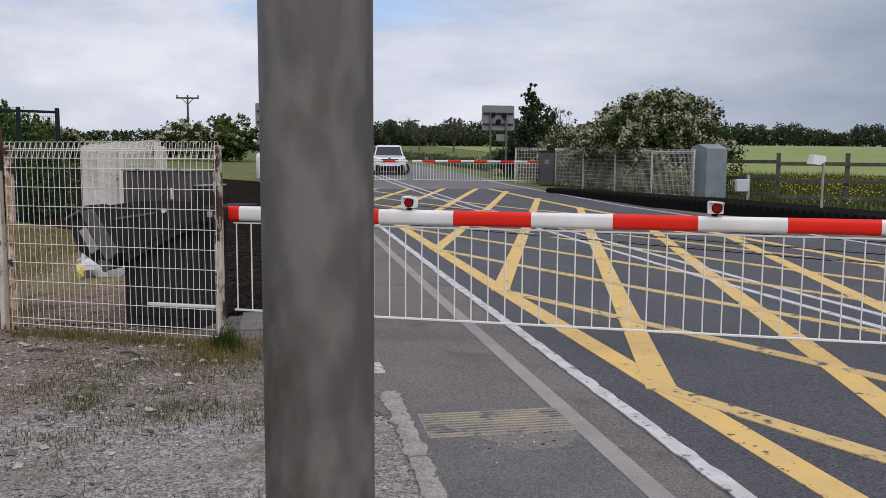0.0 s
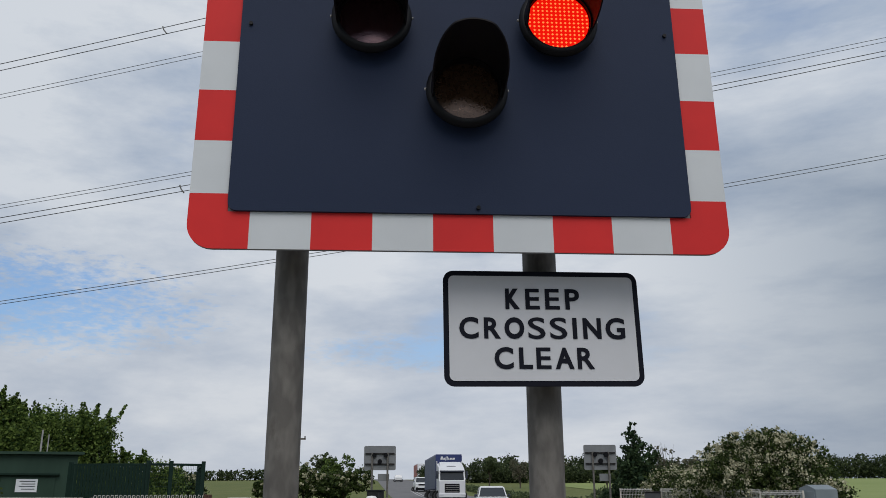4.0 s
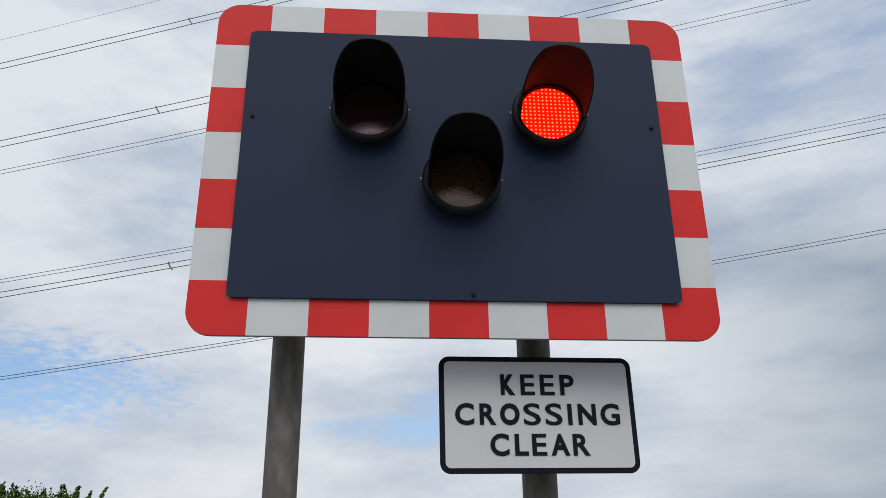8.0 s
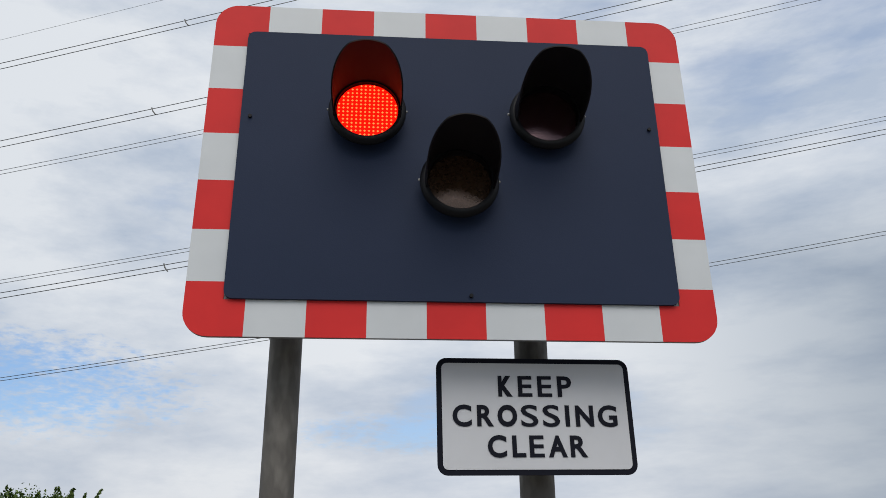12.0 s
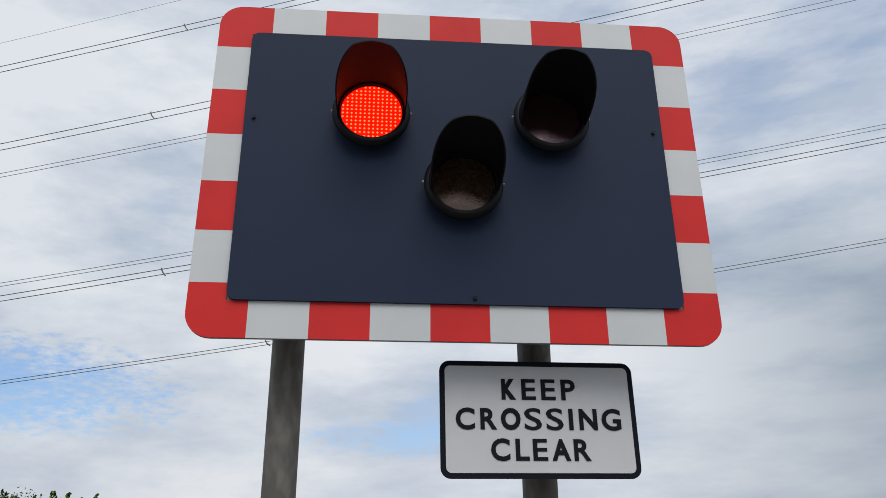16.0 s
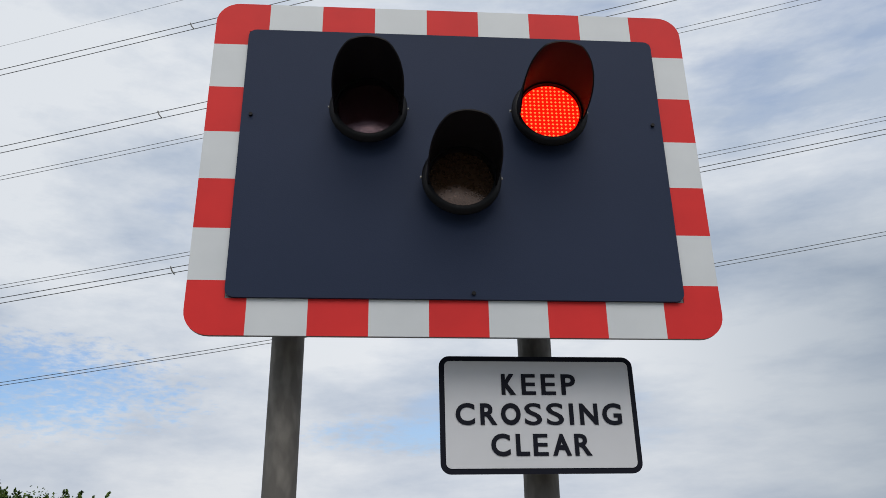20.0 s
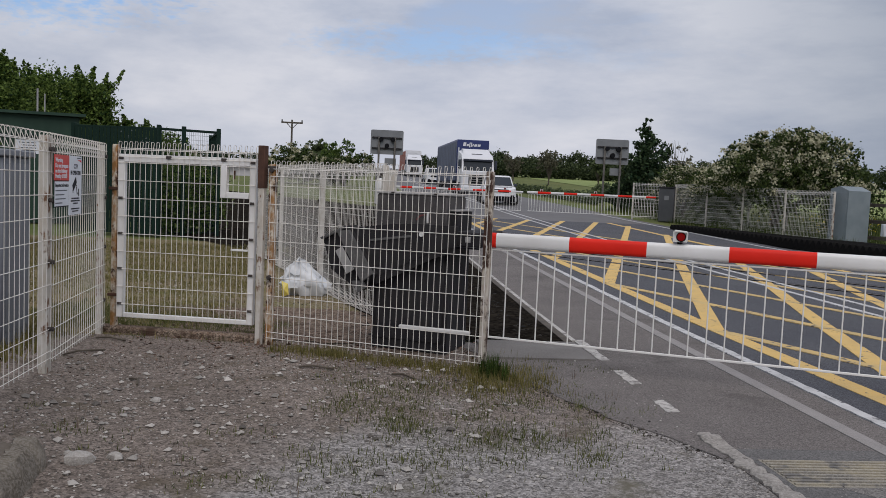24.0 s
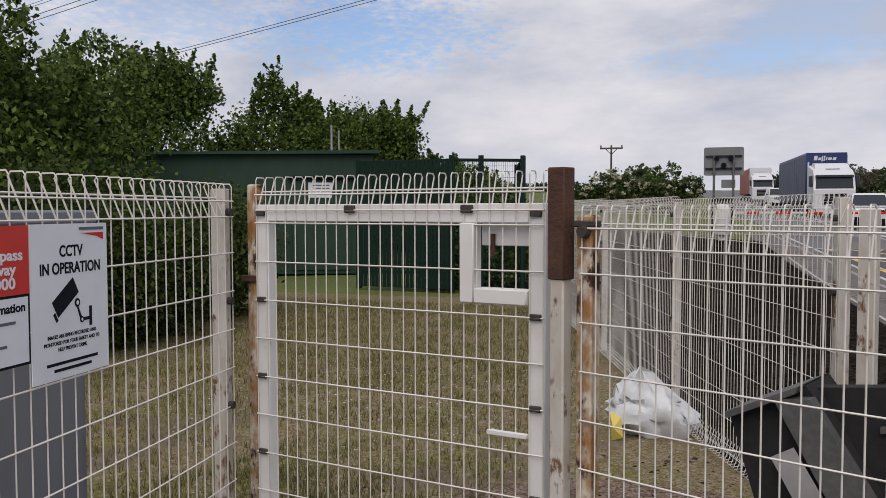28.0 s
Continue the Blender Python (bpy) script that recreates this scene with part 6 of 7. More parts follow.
# hawthorn in blossom beyond the far fence
_ha, _hn = Vector((0.55, -0.835)), Vector((0.835, 0.55))
_hb = []
for _s, _o, _z, _rr, _rz in ((-3.5, 0.1, 0.9, 1.0, 0.9), (-2.8, -0.2, 1.75, 1.1, 0.9), (-1.9, 0.3, 2.45, 1.1, 0.9), (-0.9, -0.2, 2.75, 1.15, 0.9), (0.2, 0.4, 2.8, 1.2, 0.95), (1.2, -0.2, 2.75, 1.15, 0.9), (2.2, 0.2, 2.45, 1.1, 0.95), (3.0, -0.1, 1.75, 1.05, 0.9), (3.6, 0.1, 0.95, 0.85, 0.9), (-1.5, -1.0, 1.7, 1.2, 0.9), (0.2, -1.2, 2.05, 1.3, 0.9), (1.7, -1.0, 1.7, 1.2, 0.9), (-0.4, 0.0, 3.5, 0.8, 0.35), (1.1, 0.1, 3.48, 0.85, 0.38), (-1.7, 0.0, 3.15, 0.8, 0.38), (2.3, 0.0, 3.1, 0.75, 0.4)):
    _p = _ha * (_s * 1.22) + _hn * (_o * 1.2)
    _hb.append((_p.x, _p.y, _z * 1.07, _rr * 1.12, _rr * 1.12, _rz * 1.1))
tree("hawthorn", -0.15, 36.95, "large rounded hawthorn bush covered in creamy blossom", _hb, 36000, 0.085, LEAF_HEDGE, 31, "bush", 0.2, blossom=18000, spray=0.22, limbs=14)
tree("hawthorn", -4.3, 44.0, "small hawthorn bush with pale blossom beside the fir", [(0, 0, 1.5, 1.3, 1.2, 1.1), (1.3, 0.2, 1.3, 1.1, 1.0, 1.0), (-1.0, 0.1, 1.1, 0.9, 0.9, 0.8)], 7000, 0.09, LEAF_HEDGE, 32, "bush", 0.1, blossom=4500)
tree("fir_tree", -6.75, 48.6, "dark green narrow conifer with an uneven tip", [(0, 0, 0.9, 1.6, 1.4, 0.9), (0.3, 0, 1.9, 1.5, 1.3, 0.8), (-0.1, 0, 2.8, 1.15, 1.0, 0.75), (0.35, 0, 3.5, 0.95, 0.8, 0.65), (-0.2, 0, 4.2, 0.55, 0.5, 0.55), (0.05, 0, 4.9, 0.30, 0.30, 0.45), (1.6, 0, 1.0, 1.1, 0.8, 0.9), (-1.1, 0, 1.0, 0.9, 0.8, 0.8)], 9000, 0.15, LEAF_FIR, 33, "conifer", 0.12, limbs=9)
tree("bare_sapling", -5.0, 49.5, "thin half-bare sapling beside the fir", [(0, 0, 3.0, 0.8, 0.6, 1.2)], 160, 0.12, LEAF_BARE, 34, "tree", 0.05, limbs=12)
# hawthorns on the other side
for _k, (x, y, r, h, bl) in enumerate(((-38.4, 66.0, 3.0, 3.7, 2600), (-34.6, 66.5, 2.2, 3.1, 1500), (-41.8, 66.0, 1.8, 2.2, 900), (-38.0, 71.5, 1.6, 4.3, 0), (-25.0, 44.0, 0, 0, 0), (-36.0, 45.0, 2.0, 3.1, 1900))):
    if r == 0:
        continue
    rr = np.random.default_rng(300 + _k)
    blobs = [(rr.uniform(-0.7, 0.7) * r, rr.uniform(-0.4, 0.4) * r, rr.uniform(0.3, 0.75) * h, r * 0.5, r * 0.45, h * 0.28) for _ in range(8)]
    tree("hawthorn" if bl else "leafy_tree", x, y, "rounded hawthorn bush with thin blossom at the field edge" if bl else "round green tree behind the hedge", blobs, 4500, 0.17, LEAF_HEDGE if bl else LEAF_TREE, 320 + _k, "bush" if bl else "tree", 0.1, blossom=bl, group="field edge bushes")


def hedge(name, pts, h, depth, n, leaf, mat, seed, label, wobble=0.3, blossom=0):
    """A hedge or wood along a line, as one thing."""
    rng = np.random.default_rng(seed)
    ob = thing(name, label, "hedge", pose(0, 0, 0), kind="stuff")
    c = []
    total = sum((pts[i + 1] - pts[i]).length for i in range(len(pts) - 1))
    for i in range(len(pts) - 1):
        a, b = pts[i], pts[i + 1]
        L = (b - a).length
        m = max(2, int(L / (h * 0.45)))
        for k in range(m):
            p = a + (b - a) * ((k + rng.random()) / m)
            hh = h * rng.uniform(1 - wobble, 1 + wobble)
            z = level(p.x, p.y)
            cnt = int(n * L / total / m)
            d = rng.normal(size=(cnt, 3))
            d /= np.linalg.norm(d, axis=1)[:, None]
            rad = rng.uniform(0.6, 1.08, cnt)[:, None]
            q = d * rad * (h * 0.5, depth, hh * 0.52) + (p.x, p.y, z + hh * 0.48)
            q += rng.normal(size=(cnt, 3)) * h * 0.05
            c.append(q)
    c = np.concatenate(c)
    part("foliage", scatter_quads("foliage", c, leaf, mat, rng), mat, ob, "mixed green foliage")
    return ob


VR = lambda u, v: Vector(R(u, v)[:2])
hedge("thicket_undergrowth", [Vector((-15.5, 1.0)), Vector((-18.0, 6.5)), Vector((-22.5, 11.0)), Vector((-25.5, 17.0)), Vector((-24.5, 23.0))], 3.0, 1.5, 22000, 0.10, LEAF_TREE, 40, "dense green undergrowth below the thicket trees", 0.2)
hedge("dense_bushes", [Vector((-13.2, 6.6)), Vector((-13.6, 8.4)), Vector((-14.4, 10.2)), Vector((-15.2, 11.4))], 1.8, 0.7, 46000, 0.048, LEAF_BUSH, 38, "dense dark green bushes beside the compound", 0.2)
hedge("low_bushes", [Vector((-15.2, 16.2)), Vector((-14.6, 17.0)), Vector((-14.3, 17.7))], 1.75, 0.5, 7000, 0.07, LEAF_TREE, 39, "dark low bushes behind the green mesh fence", 0.15)
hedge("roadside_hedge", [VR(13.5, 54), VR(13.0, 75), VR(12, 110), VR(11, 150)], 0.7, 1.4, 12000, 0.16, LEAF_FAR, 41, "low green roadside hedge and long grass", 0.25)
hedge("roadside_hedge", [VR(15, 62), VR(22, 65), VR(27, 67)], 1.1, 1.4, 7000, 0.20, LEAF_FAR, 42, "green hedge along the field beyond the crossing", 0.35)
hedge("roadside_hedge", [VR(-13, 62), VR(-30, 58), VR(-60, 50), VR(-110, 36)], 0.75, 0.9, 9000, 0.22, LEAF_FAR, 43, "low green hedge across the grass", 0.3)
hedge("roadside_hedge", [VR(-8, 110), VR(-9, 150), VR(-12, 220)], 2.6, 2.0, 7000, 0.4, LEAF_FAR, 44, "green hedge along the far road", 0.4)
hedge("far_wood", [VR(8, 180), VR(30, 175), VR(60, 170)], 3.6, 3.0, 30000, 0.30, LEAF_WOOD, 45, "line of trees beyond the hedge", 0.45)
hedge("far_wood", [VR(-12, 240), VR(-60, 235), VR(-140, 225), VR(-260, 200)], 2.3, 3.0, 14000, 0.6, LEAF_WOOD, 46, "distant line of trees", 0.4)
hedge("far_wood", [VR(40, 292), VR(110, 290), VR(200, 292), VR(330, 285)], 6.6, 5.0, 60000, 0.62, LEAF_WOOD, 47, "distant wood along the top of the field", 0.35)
for _k, (u, v, h) in enumerate(((24, 120, 5.2), (17, 140, 5.0), (21, 133, 4.6), (33, 126, 4.4), (42, 115, 4.8), (-13, 175, 6.0))):
    p = R(u, v)
    rr = np.random.default_rng(500 + _k)
    blobs = [(rr.uniform(-1, 1) * h * 0.22, rr.uniform(-1, 1) * h * 0.2, h * rr.uniform(0.45, 0.82), h * 0.2, h * 0.2, h * 0.17) for _ in range(8)]
    tree("leafy_tree" if _k % 2 else "half_bare_tree", p.x, p.y, "distant green tree behind the hedges" if _k % 2 else "distant tree with thin spring leaves", blobs, 2200 if _k % 2 else 1300, 0.30 if _k % 2 else 0.2, LEAF_FAR if _k % 2 else LEAF_BARE, 520 + _k, group="distant trees", limbs=14)

_h = thing("far_house", "distant house with pale walls and a dark grey hipped roof", "house", pose(-96.6, 274.7, level(-96.6, 274.7), 0, 0, 20))
part("wall", Geo().box(-3.6, 3.6, -3, 3, -1, 2.2, 0.02), PLATE_WHITE, _h, "pale rendered wall")
part("roof", Geo().loft([[(-4.0, -3.4, 2.2), (4.0, -3.4, 2.2), (4.0, 3.4, 2.2), (-4.0, 3.4, 2.2)], [(-1.8, -0.1, 4.3), (1.8, -0.1, 4.3), (1.8, 0.1, 4.3), (-1.8, 0.1, 4.3)]]), CABINET_DARK, _h, "dark grey hipped roof")
for _x in (-2.0, 1.6):
    part("window", Geo().box(_x - 0.5, _x + 0.5, -3.05, -3.0, 0.6, 1.6, 0.01), CAR_GLASS, _h, "dark window")

# ---- telegraph pole and overhead lines ----
_p = thing("telegraph_pole", "dark wooden telegraph pole with a cross arm behind the bushes", "pole", pose(-55.75, 93.9, level(-55.75, 93.9), 0, 0, 25))
part("pole", Geo().tube([(0, 0, -0.2), (0, 0, 7.1)], [0.16, 0.11], 9), WOOD_DARK, _p)
part("cross_arm", Geo().box(-1.35, 1.35, -0.09, 0.09, 6.65, 6.85, 0.01), WOOD_DARK, _p)
for _x in (-1.25, 0.0, 1.25):
    part("insulator", Geo().tube([(_x, 0, 6.82), (_x, 0, 7.12)], 0.09, 8), INSUL, _p)
for _s in (-1, 1):
    part("stay", Geo().tube([(0, 0.05, 6.0), (0.7 * _s, 0.05, 6.7)], 0.05, 5), WOOD_DARK, _p)


LINE_WAY = pose(0, 0, 0, 0, 0, 20) @ pose(0, 65, 0)
# height over the middle of the span, slope, thickness, place of a spacer
LINES = ((60.04, 0.3046, 0.034, -24.2), (59.33, 0.3035, 0.034, None), (49.72, 0.2656, 0.034, -26.2), (48.93, 0.2629, 0.034, None), (45.93, 0.2496, 0.024, None), (45.42, 0.2467, 0.024, None), (33.18, 0.1990, 0.024, None), (32.82, 0.1977, 0.024, None), (31.94, 0.1975, 0.034, -23.3), (31.45, 0.1976, 0.034, None), (23.345, 0.1675, 0.026, -13.95), (23.05, 0.1663, 0.026, None), (63.90, 0.3302, 0.014, None))


def line_height(z0, slope, x):
    return z0 + slope * x + 0.000257 * x * x


for z0, slope, r, spacer in LINES:
    ob = thing("overhead_line", "thin dark overhead line against the sky", "cable", LINE_WAY, "overhead lines")
    part("wire", Geo().tube([(x, 0, line_height(z0, slope, x)) for x in range(-110, 111, 10)], r, 5), CABLE, ob)
    if spacer is not None:
        z = line_height(z0, slope, spacer)
        drop = 0.36 if z0 < 25 else 0.62
        part("spacer", Geo().tube([(spacer - 0.20, 0, z + 0.10), (spacer - 0.05, -0.02, z - drop * 0.45), (spacer + 0.22, 0, z - drop)], 0.06, 6), INSUL, ob, "small dark line spacer")

for x in (-110.0, 110.0):
    ob = thing("line_pylon", "plain tapered steel pole that carries the overhead lines", "pylon", LINE_WAY @ pose(x, 0.5, 0), "line pylons")
    heights = [line_height(z0, slope, x) for z0, slope, r, sp in LINES]
    part("mast", Geo().tube([(0, 0, -2.0), (0, 0, max(heights) + 1)], [0.9, 0.3], 10), BACK_GREY, ob)
    for z in heights:
        part("cross_arm", Geo().box(-0.4, 0.4, -0.6, 0.0, z - 0.1, z + 0.1, 0.02), BACK_GREY, ob)

# ---- vehicles ----


def wheel(ob, x, y, r, w):
    t = part("wheel", Geo().tube([(x, y - w / 2, r), (x, y + w / 2, r)], r, 20), TYRE, ob, "black tyre")
    part("rim", Geo().tube([(x, y - w / 2 - 0.01, r), (x, y + w / 2 + 0.01, r)], r * 0.62, 16), RIM, t, "alloy rim")


def car(name, label, paint, L=4.6, W=1.95, H=1.75, tall=True):
    """A car that faces -y, its origin on the ground under its nose."""
    ob = thing(name, label, "car")
    hw = W / 2
    belt, bonnet = H * 0.645, H * 0.60
    sec = lambda y, z0, z1, w: [(-w, y, z0), (-w, y, z1 * 0.82), (-w * 0.95, y, z1), (w * 0.95, y, z1), (w, y, z1 * 0.82), (w, y, z0)]
    part("body", Geo().loft([sec(0.06, 0.34, bonnet * 0.80, hw * 0.80), sec(0.22, 0.28, bonnet * 0.94, hw * 0.94), sec(0.55, 0.26, bonnet, hw), sec(1.30, 0.26, belt * 0.985, hw), sec(3.4, 0.26, belt, hw), sec(L - 0.15, 0.30, belt, hw * 0.95), sec(L, 0.4, belt * 0.9, hw * 0.88)]), paint, ob)
    roof = Geo().loft([[(-hw * 0.90, 1.25, belt - 0.02), (hw * 0.90, 1.25, belt - 0.02), (hw * 0.90, L - 0.15, belt - 0.02), (-hw * 0.90, L - 0.15, belt - 0.02)], [(-hw * 0.74, 1.95, H - 0.06), (hw * 0.74, 1.95, H - 0.06), (hw * 0.74, L - 0.45, H - 0.06), (-hw * 0.74, L - 0.45, H - 0.06)], [(-hw * 0.66, 2.15, H), (hw * 0.66, 2.15, H), (hw * 0.66, L - 0.7, H), (-hw * 0.66, L - 0.7, H)]])
    part("cabin", roof, paint, ob)
    e = 0.012
    part("windscreen", Geo().raw([(-hw * 0.83, 1.26, belt + 0.03), (hw * 0.83, 1.26, belt + 0.03), (hw * 0.70, 1.87, H - 0.09), (-hw * 0.70, 1.87, H - 0.09)], ((0, 1, 2, 3),)), CAR_GLASS, ob, "dark windscreen")
    for s in (-1, 1):
        part("side_window", Geo().raw([(s * (hw * 0.905 + e), 1.65, belt + 0.02), (s * (hw * 0.905 + e), L - 0.6, belt + 0.02), (s * (hw * 0.76 + e), L - 0.75, H - 0.10), (s * (hw * 0.76 + e), 2.1, H - 0.10)], ((0, 1, 2, 3),)), CAR_GLASS, ob, "dark side window")
        part("headlight", Geo().prism([(s * hw * 0.54, bonnet * 0.78), (s * hw * 0.88, bonnet * 0.82), (s * hw * 0.86, bonnet * 0.92), (s * hw * 0.54, bonnet * 0.86)], 0.03, 0.22), HEADLIGHT, ob, "clear headlight")
        part("fog_lamp", Geo().box(min(s * hw * 0.62, s * hw * 0.82), max(s * hw * 0.62, s * hw * 0.82), -0.03, 0.05, 0.50, 0.60, 0.02), BLACK_PLASTIC, ob, "dark fog lamp recess")
        part("mirror", Geo().box(min(s * hw * 0.96, s * (hw + 0.11)), max(s * hw * 0.96, s * (hw + 0.11)), 1.5, 1.62, belt + 0.0, belt + 0.15, 0.02), CAR_DARK, ob, "door mirror")
        part("windscreen_pillar", Geo().tube([(s * hw * 0.85, 1.24, belt + 0.02), (s * hw * 0.72, 1.88, H - 0.08)], 0.035, 6), paint, ob, "windscreen pillar")
        for y in (0.85, L - 0.9):
            wheel(ob, s * (hw - 0.13), y, 0.36 if tall else 0.31, 0.24)
    part("grille", Geo().box(-hw * 0.52, hw * 0.52, -0.02, 0.12, bonnet * 0.70, bonnet * 0.88, 0.02), BLACK_PLASTIC, ob, "black grille")
    part("lower_grille", Geo().box(-hw * 0.88, hw * 0.88, -0.03, 0.20, 0.22, 0.52, 0.02), BLACK_PLASTIC, ob, "black lower intake")
    part("bumper", Geo().box(-hw * 0.86, hw * 0.86, 0.0, 0.2, 0.50, bonnet * 0.72, 0.03), paint, ob)
    part("number_plate", Geo().box(-0.26, 0.26, -0.012, 0.0, 0.53, 0.64), PAPER, ob, "plain pale plate")
    part("bonnet_line", Geo().box(-hw * 0.7, hw * 0.7, 0.36, 0.40, bonnet * 0.99, bonnet * 1.005), CAR_DARK, ob)
    return ob


def lorry(name, label, curtain, head_mat, cab_mat):
    """An articulated lorry that faces -y, its origin on the ground under its nose."""
    ob = thing(name, label, "lorry")
    w = 1.25
    sec = lambda y, z0, z1, q: [(-q, y, z0), (-q, y, z1), (-q * 0.9, y, z1 + 0.06), (q * 0.9, y, z1 + 0.06), (q, y, z1), (q, y, z0)]
    part("cab", Geo().loft([sec(0.0, 0.45, 1.75, w * 0.93), sec(0.10, 0.42, 1.85, w), sec(0.30, 0.42, 2.72, w * 0.97), sec(0.75, 0.42, 3.05, w * 0.95), sec(2.3, 0.45, 3.40, w * 0.98)]), cab_mat, ob)
    part("windscreen", Geo().raw([(-w * 0.90, 0.04, 1.78), (w * 0.90, 0.04, 1.78), (w * 0.86, 0.205, 2.60), (-w * 0.86, 0.205, 2.60)], ((0, 1, 2, 3),)), CAR_GLASS, ob, "dark windscreen")
    part("sun_visor", Geo().box(-w * 0.9, w * 0.9, 0.0, 0.24, 2.60, 2.74, 0.02), CAR_DARK, ob, "dark sun visor")
    part("grille", Geo().box(-w * 0.56, w * 0.56, -0.03, 0.06, 0.75, 1.55, 0.03), BLACK_PLASTIC, ob, "black grille")
    for k in range(4):
        part("grille_bar", Geo().box(-w * 0.5, w * 0.5, -0.045, -0.03, 0.86 + 0.17 * k, 0.89 + 0.17 * k), CASTING, ob)
    part("bumper", Geo().box(-w, w, -0.06, 0.3, 0.32, 0.72, 0.05), cab_mat, ob)
    part("roof_fairing", Geo().loft([[(-w * 0.86, 0.70, 3.02), (w * 0.86, 0.70, 3.02), (w * 0.86, 2.2, 3.35), (-w * 0.86, 2.2, 3.35)], [(-w * 0.8, 1.3, 3.50), (w * 0.8, 1.3, 3.50), (w * 0.8, 2.2, 3.60), (-w * 0.8, 2.2, 3.60)]]), cab_mat, ob, "white roof fairing")
    part("name_bar", Geo().box(-0.42, 0.42, 0.78, 0.86, 3.10, 3.18), GREY_TEXT, ob)
    for s in (-1, 1):
        part("headlight", Geo().box(min(s * 0.78, s * 1.18), max(s * 0.78, s * 1.18), -0.08, -0.04, 0.50, 0.66, 0.02), HEADLIGHT, ob, "clear headlight")
        part("mirror", Geo().box(min(s * 1.30, s * 1.5), max(s * 1.30, s * 1.5), 0.25, 0.37, 2.0, 2.7, 0.03), CAR_DARK, ob, "tall door mirror")
        part("side_window", Geo().raw([(s * (w * 0.985 + 0.01), 0.5, 2.0), (s * (w * 0.985 + 0.01), 1.4, 2.0), (s * (w * 0.965 + 0.01), 1.4, 2.75), (s * (w * 0.965 + 0.01), 0.7, 2.75)], ((0, 1, 2, 3),)), CAR_GLASS, ob, "dark side window")
        part("air_deflector", Geo().box(min(s * w * 0.98, s * w * 0.94), max(s * w * 0.98, s * w * 0.94), 2.3, 2.75, 0.9, 3.7, 0.01), cab_mat, ob)
        for y in (1.35, 4.4):
            wheel(ob, s * 1.05, y, 0.5, 0.32)
        for y in (11.0, 12.3, 13.6):
            wheel(ob, s * 1.05, y, 0.5, 0.34)
        part("curtain", Geo().box(min(s * 1.27, s * 1.30), max(s * 1.27, s * 1.30), 3.0, 16.3, 1.15, 4.20, 0.01), curtain, ob, "curtain side")
        for k in range(12):
            part("curtain_strap", Geo().box(min(s * 1.30, s * 1.31), max(s * 1.30, s * 1.31), 3.6 + k * 1.08, 3.66 + k * 1.08, 1.05, 4.15), GREY_TEXT, ob)
        part("side_guard", Geo().box(min(s * 1.2, s * 1.25), max(s * 1.2, s * 1.25), 5.6, 10.0, 0.45, 1.0, 0.02), MACHINE, ob)
    trailer = part("trailer_box", Geo().box(-1.27, 1.27, 2.9, 16.4, 1.1, 4.35, 0.03), head_mat, ob, "trailer box front and roof")
    # painted name as plain pale shapes
    for k, (a, b, z0, z1) in enumerate(((-0.82, -0.60, 3.84, 4.14), (-0.55, -0.38, 3.84, 4.02), (-0.34, -0.26, 3.76, 4.14), (-0.21, -0.13, 3.80, 4.14), (-0.08, 0.0, 3.84, 4.04), (0.06, 0.28, 3.84, 4.02), (0.34, 0.56, 3.84, 4.02))):
        part("name_shape", Geo().prism([(a, z0), (b, z0), (b + 0.05, z1), (a + 0.05, z1)], 2.885, 2.9), TRUCK_WHITE, trailer, "white painted shape")
    part("chassis", Geo().box(-0.5, 0.5, 2.2, 15.8, 0.7, 1.05, 0.02), MACHINE, ob)
    return ob


def lane(u, v, yaw=0.0):
    p = R(u, v)
    return pose(p.x, p.y, p.z, 0, 0, math.degrees(TURN) + yaw)


SUV = car("white_suv", "white sport utility car waiting behind the far barrier", CAR_WHITE, 4.8, 1.92, 1.74)
SUV.matrix_world = lane(5.85, 47.8, -4.5)
LORRY = lorry("blue_lorry", "white-cabbed lorry with a blue curtain-sided trailer waiting on the road", CURTAIN, TRUCK_BLUE, TRUCK_WHITE)
LORRY_B = lorry("red_lorry", "white-cabbed lorry with a red trailer further down the road", CURTAIN_RED, TRUCK_WHITE, TRUCK_WHITE)
VAN = car("white_car", "white car queuing behind the blue lorry", CAR_WHITE, 4.8, 1.95, 1.95)
FAR_CAR = car("white_car", "small white car far off on the road", CAR_WHITE, 4.1, 1.75, 1.5, False)

# ---- ground detail: tactile patch, kerb marks, weeds and stones ----
_t = thing("tactile_paving", "worn ribbed yellowish tactile strip in the footway", "paving", pose(0, 0, 0), kind="")
TACTILE = material("tactile_worn", (0.30, 0.265, 0.19), 0.9, second=(0.18, 0.17, 0.155), scale=5.0, fine=(0.40, 0.37, 0.32), fine_scale=90, fine_amount=0.5, worn=(0.14, 0.135, 0.13), worn_scale=4.0, worn_at=(0.55, 0.62), bump=0.5, bump_scale=90)
part("base", strip(Geo(), 0.74, 1.60, 4.34, 4.78, 0.009, 0.02), TACTILE, _t)
for _k in range(9):
    part("rib", strip(Geo(), 0.75, 1.59, 4.365 + _k * 0.046, 4.387 + _k * 0.046, 0.017, 0.02), TACTILE, _t)
TACT_WORN = material("loose_chip_tarmac", (0.135, 0.124, 0.116), 0.95, second=(0.115, 0.107, 0.101), scale=6.0, fine=(0.26, 0.245, 0.23), fine_scale=80, fine_amount=0.7, bump=1.0, bump_scale=80)
_rw = np.random.default_rng(21)
solo("footway_chips", with_mat(stones(900, lambda r: tuple(R(*(lambda q: (1.24 + q[0] * 0.24, 4.24 + q[1] * 0.12))(r.normal(size=2)))[:2]), _rw, (0.012, 0.032)), STONES), STONES, "loose stone chips on the footway", kind="stuff")
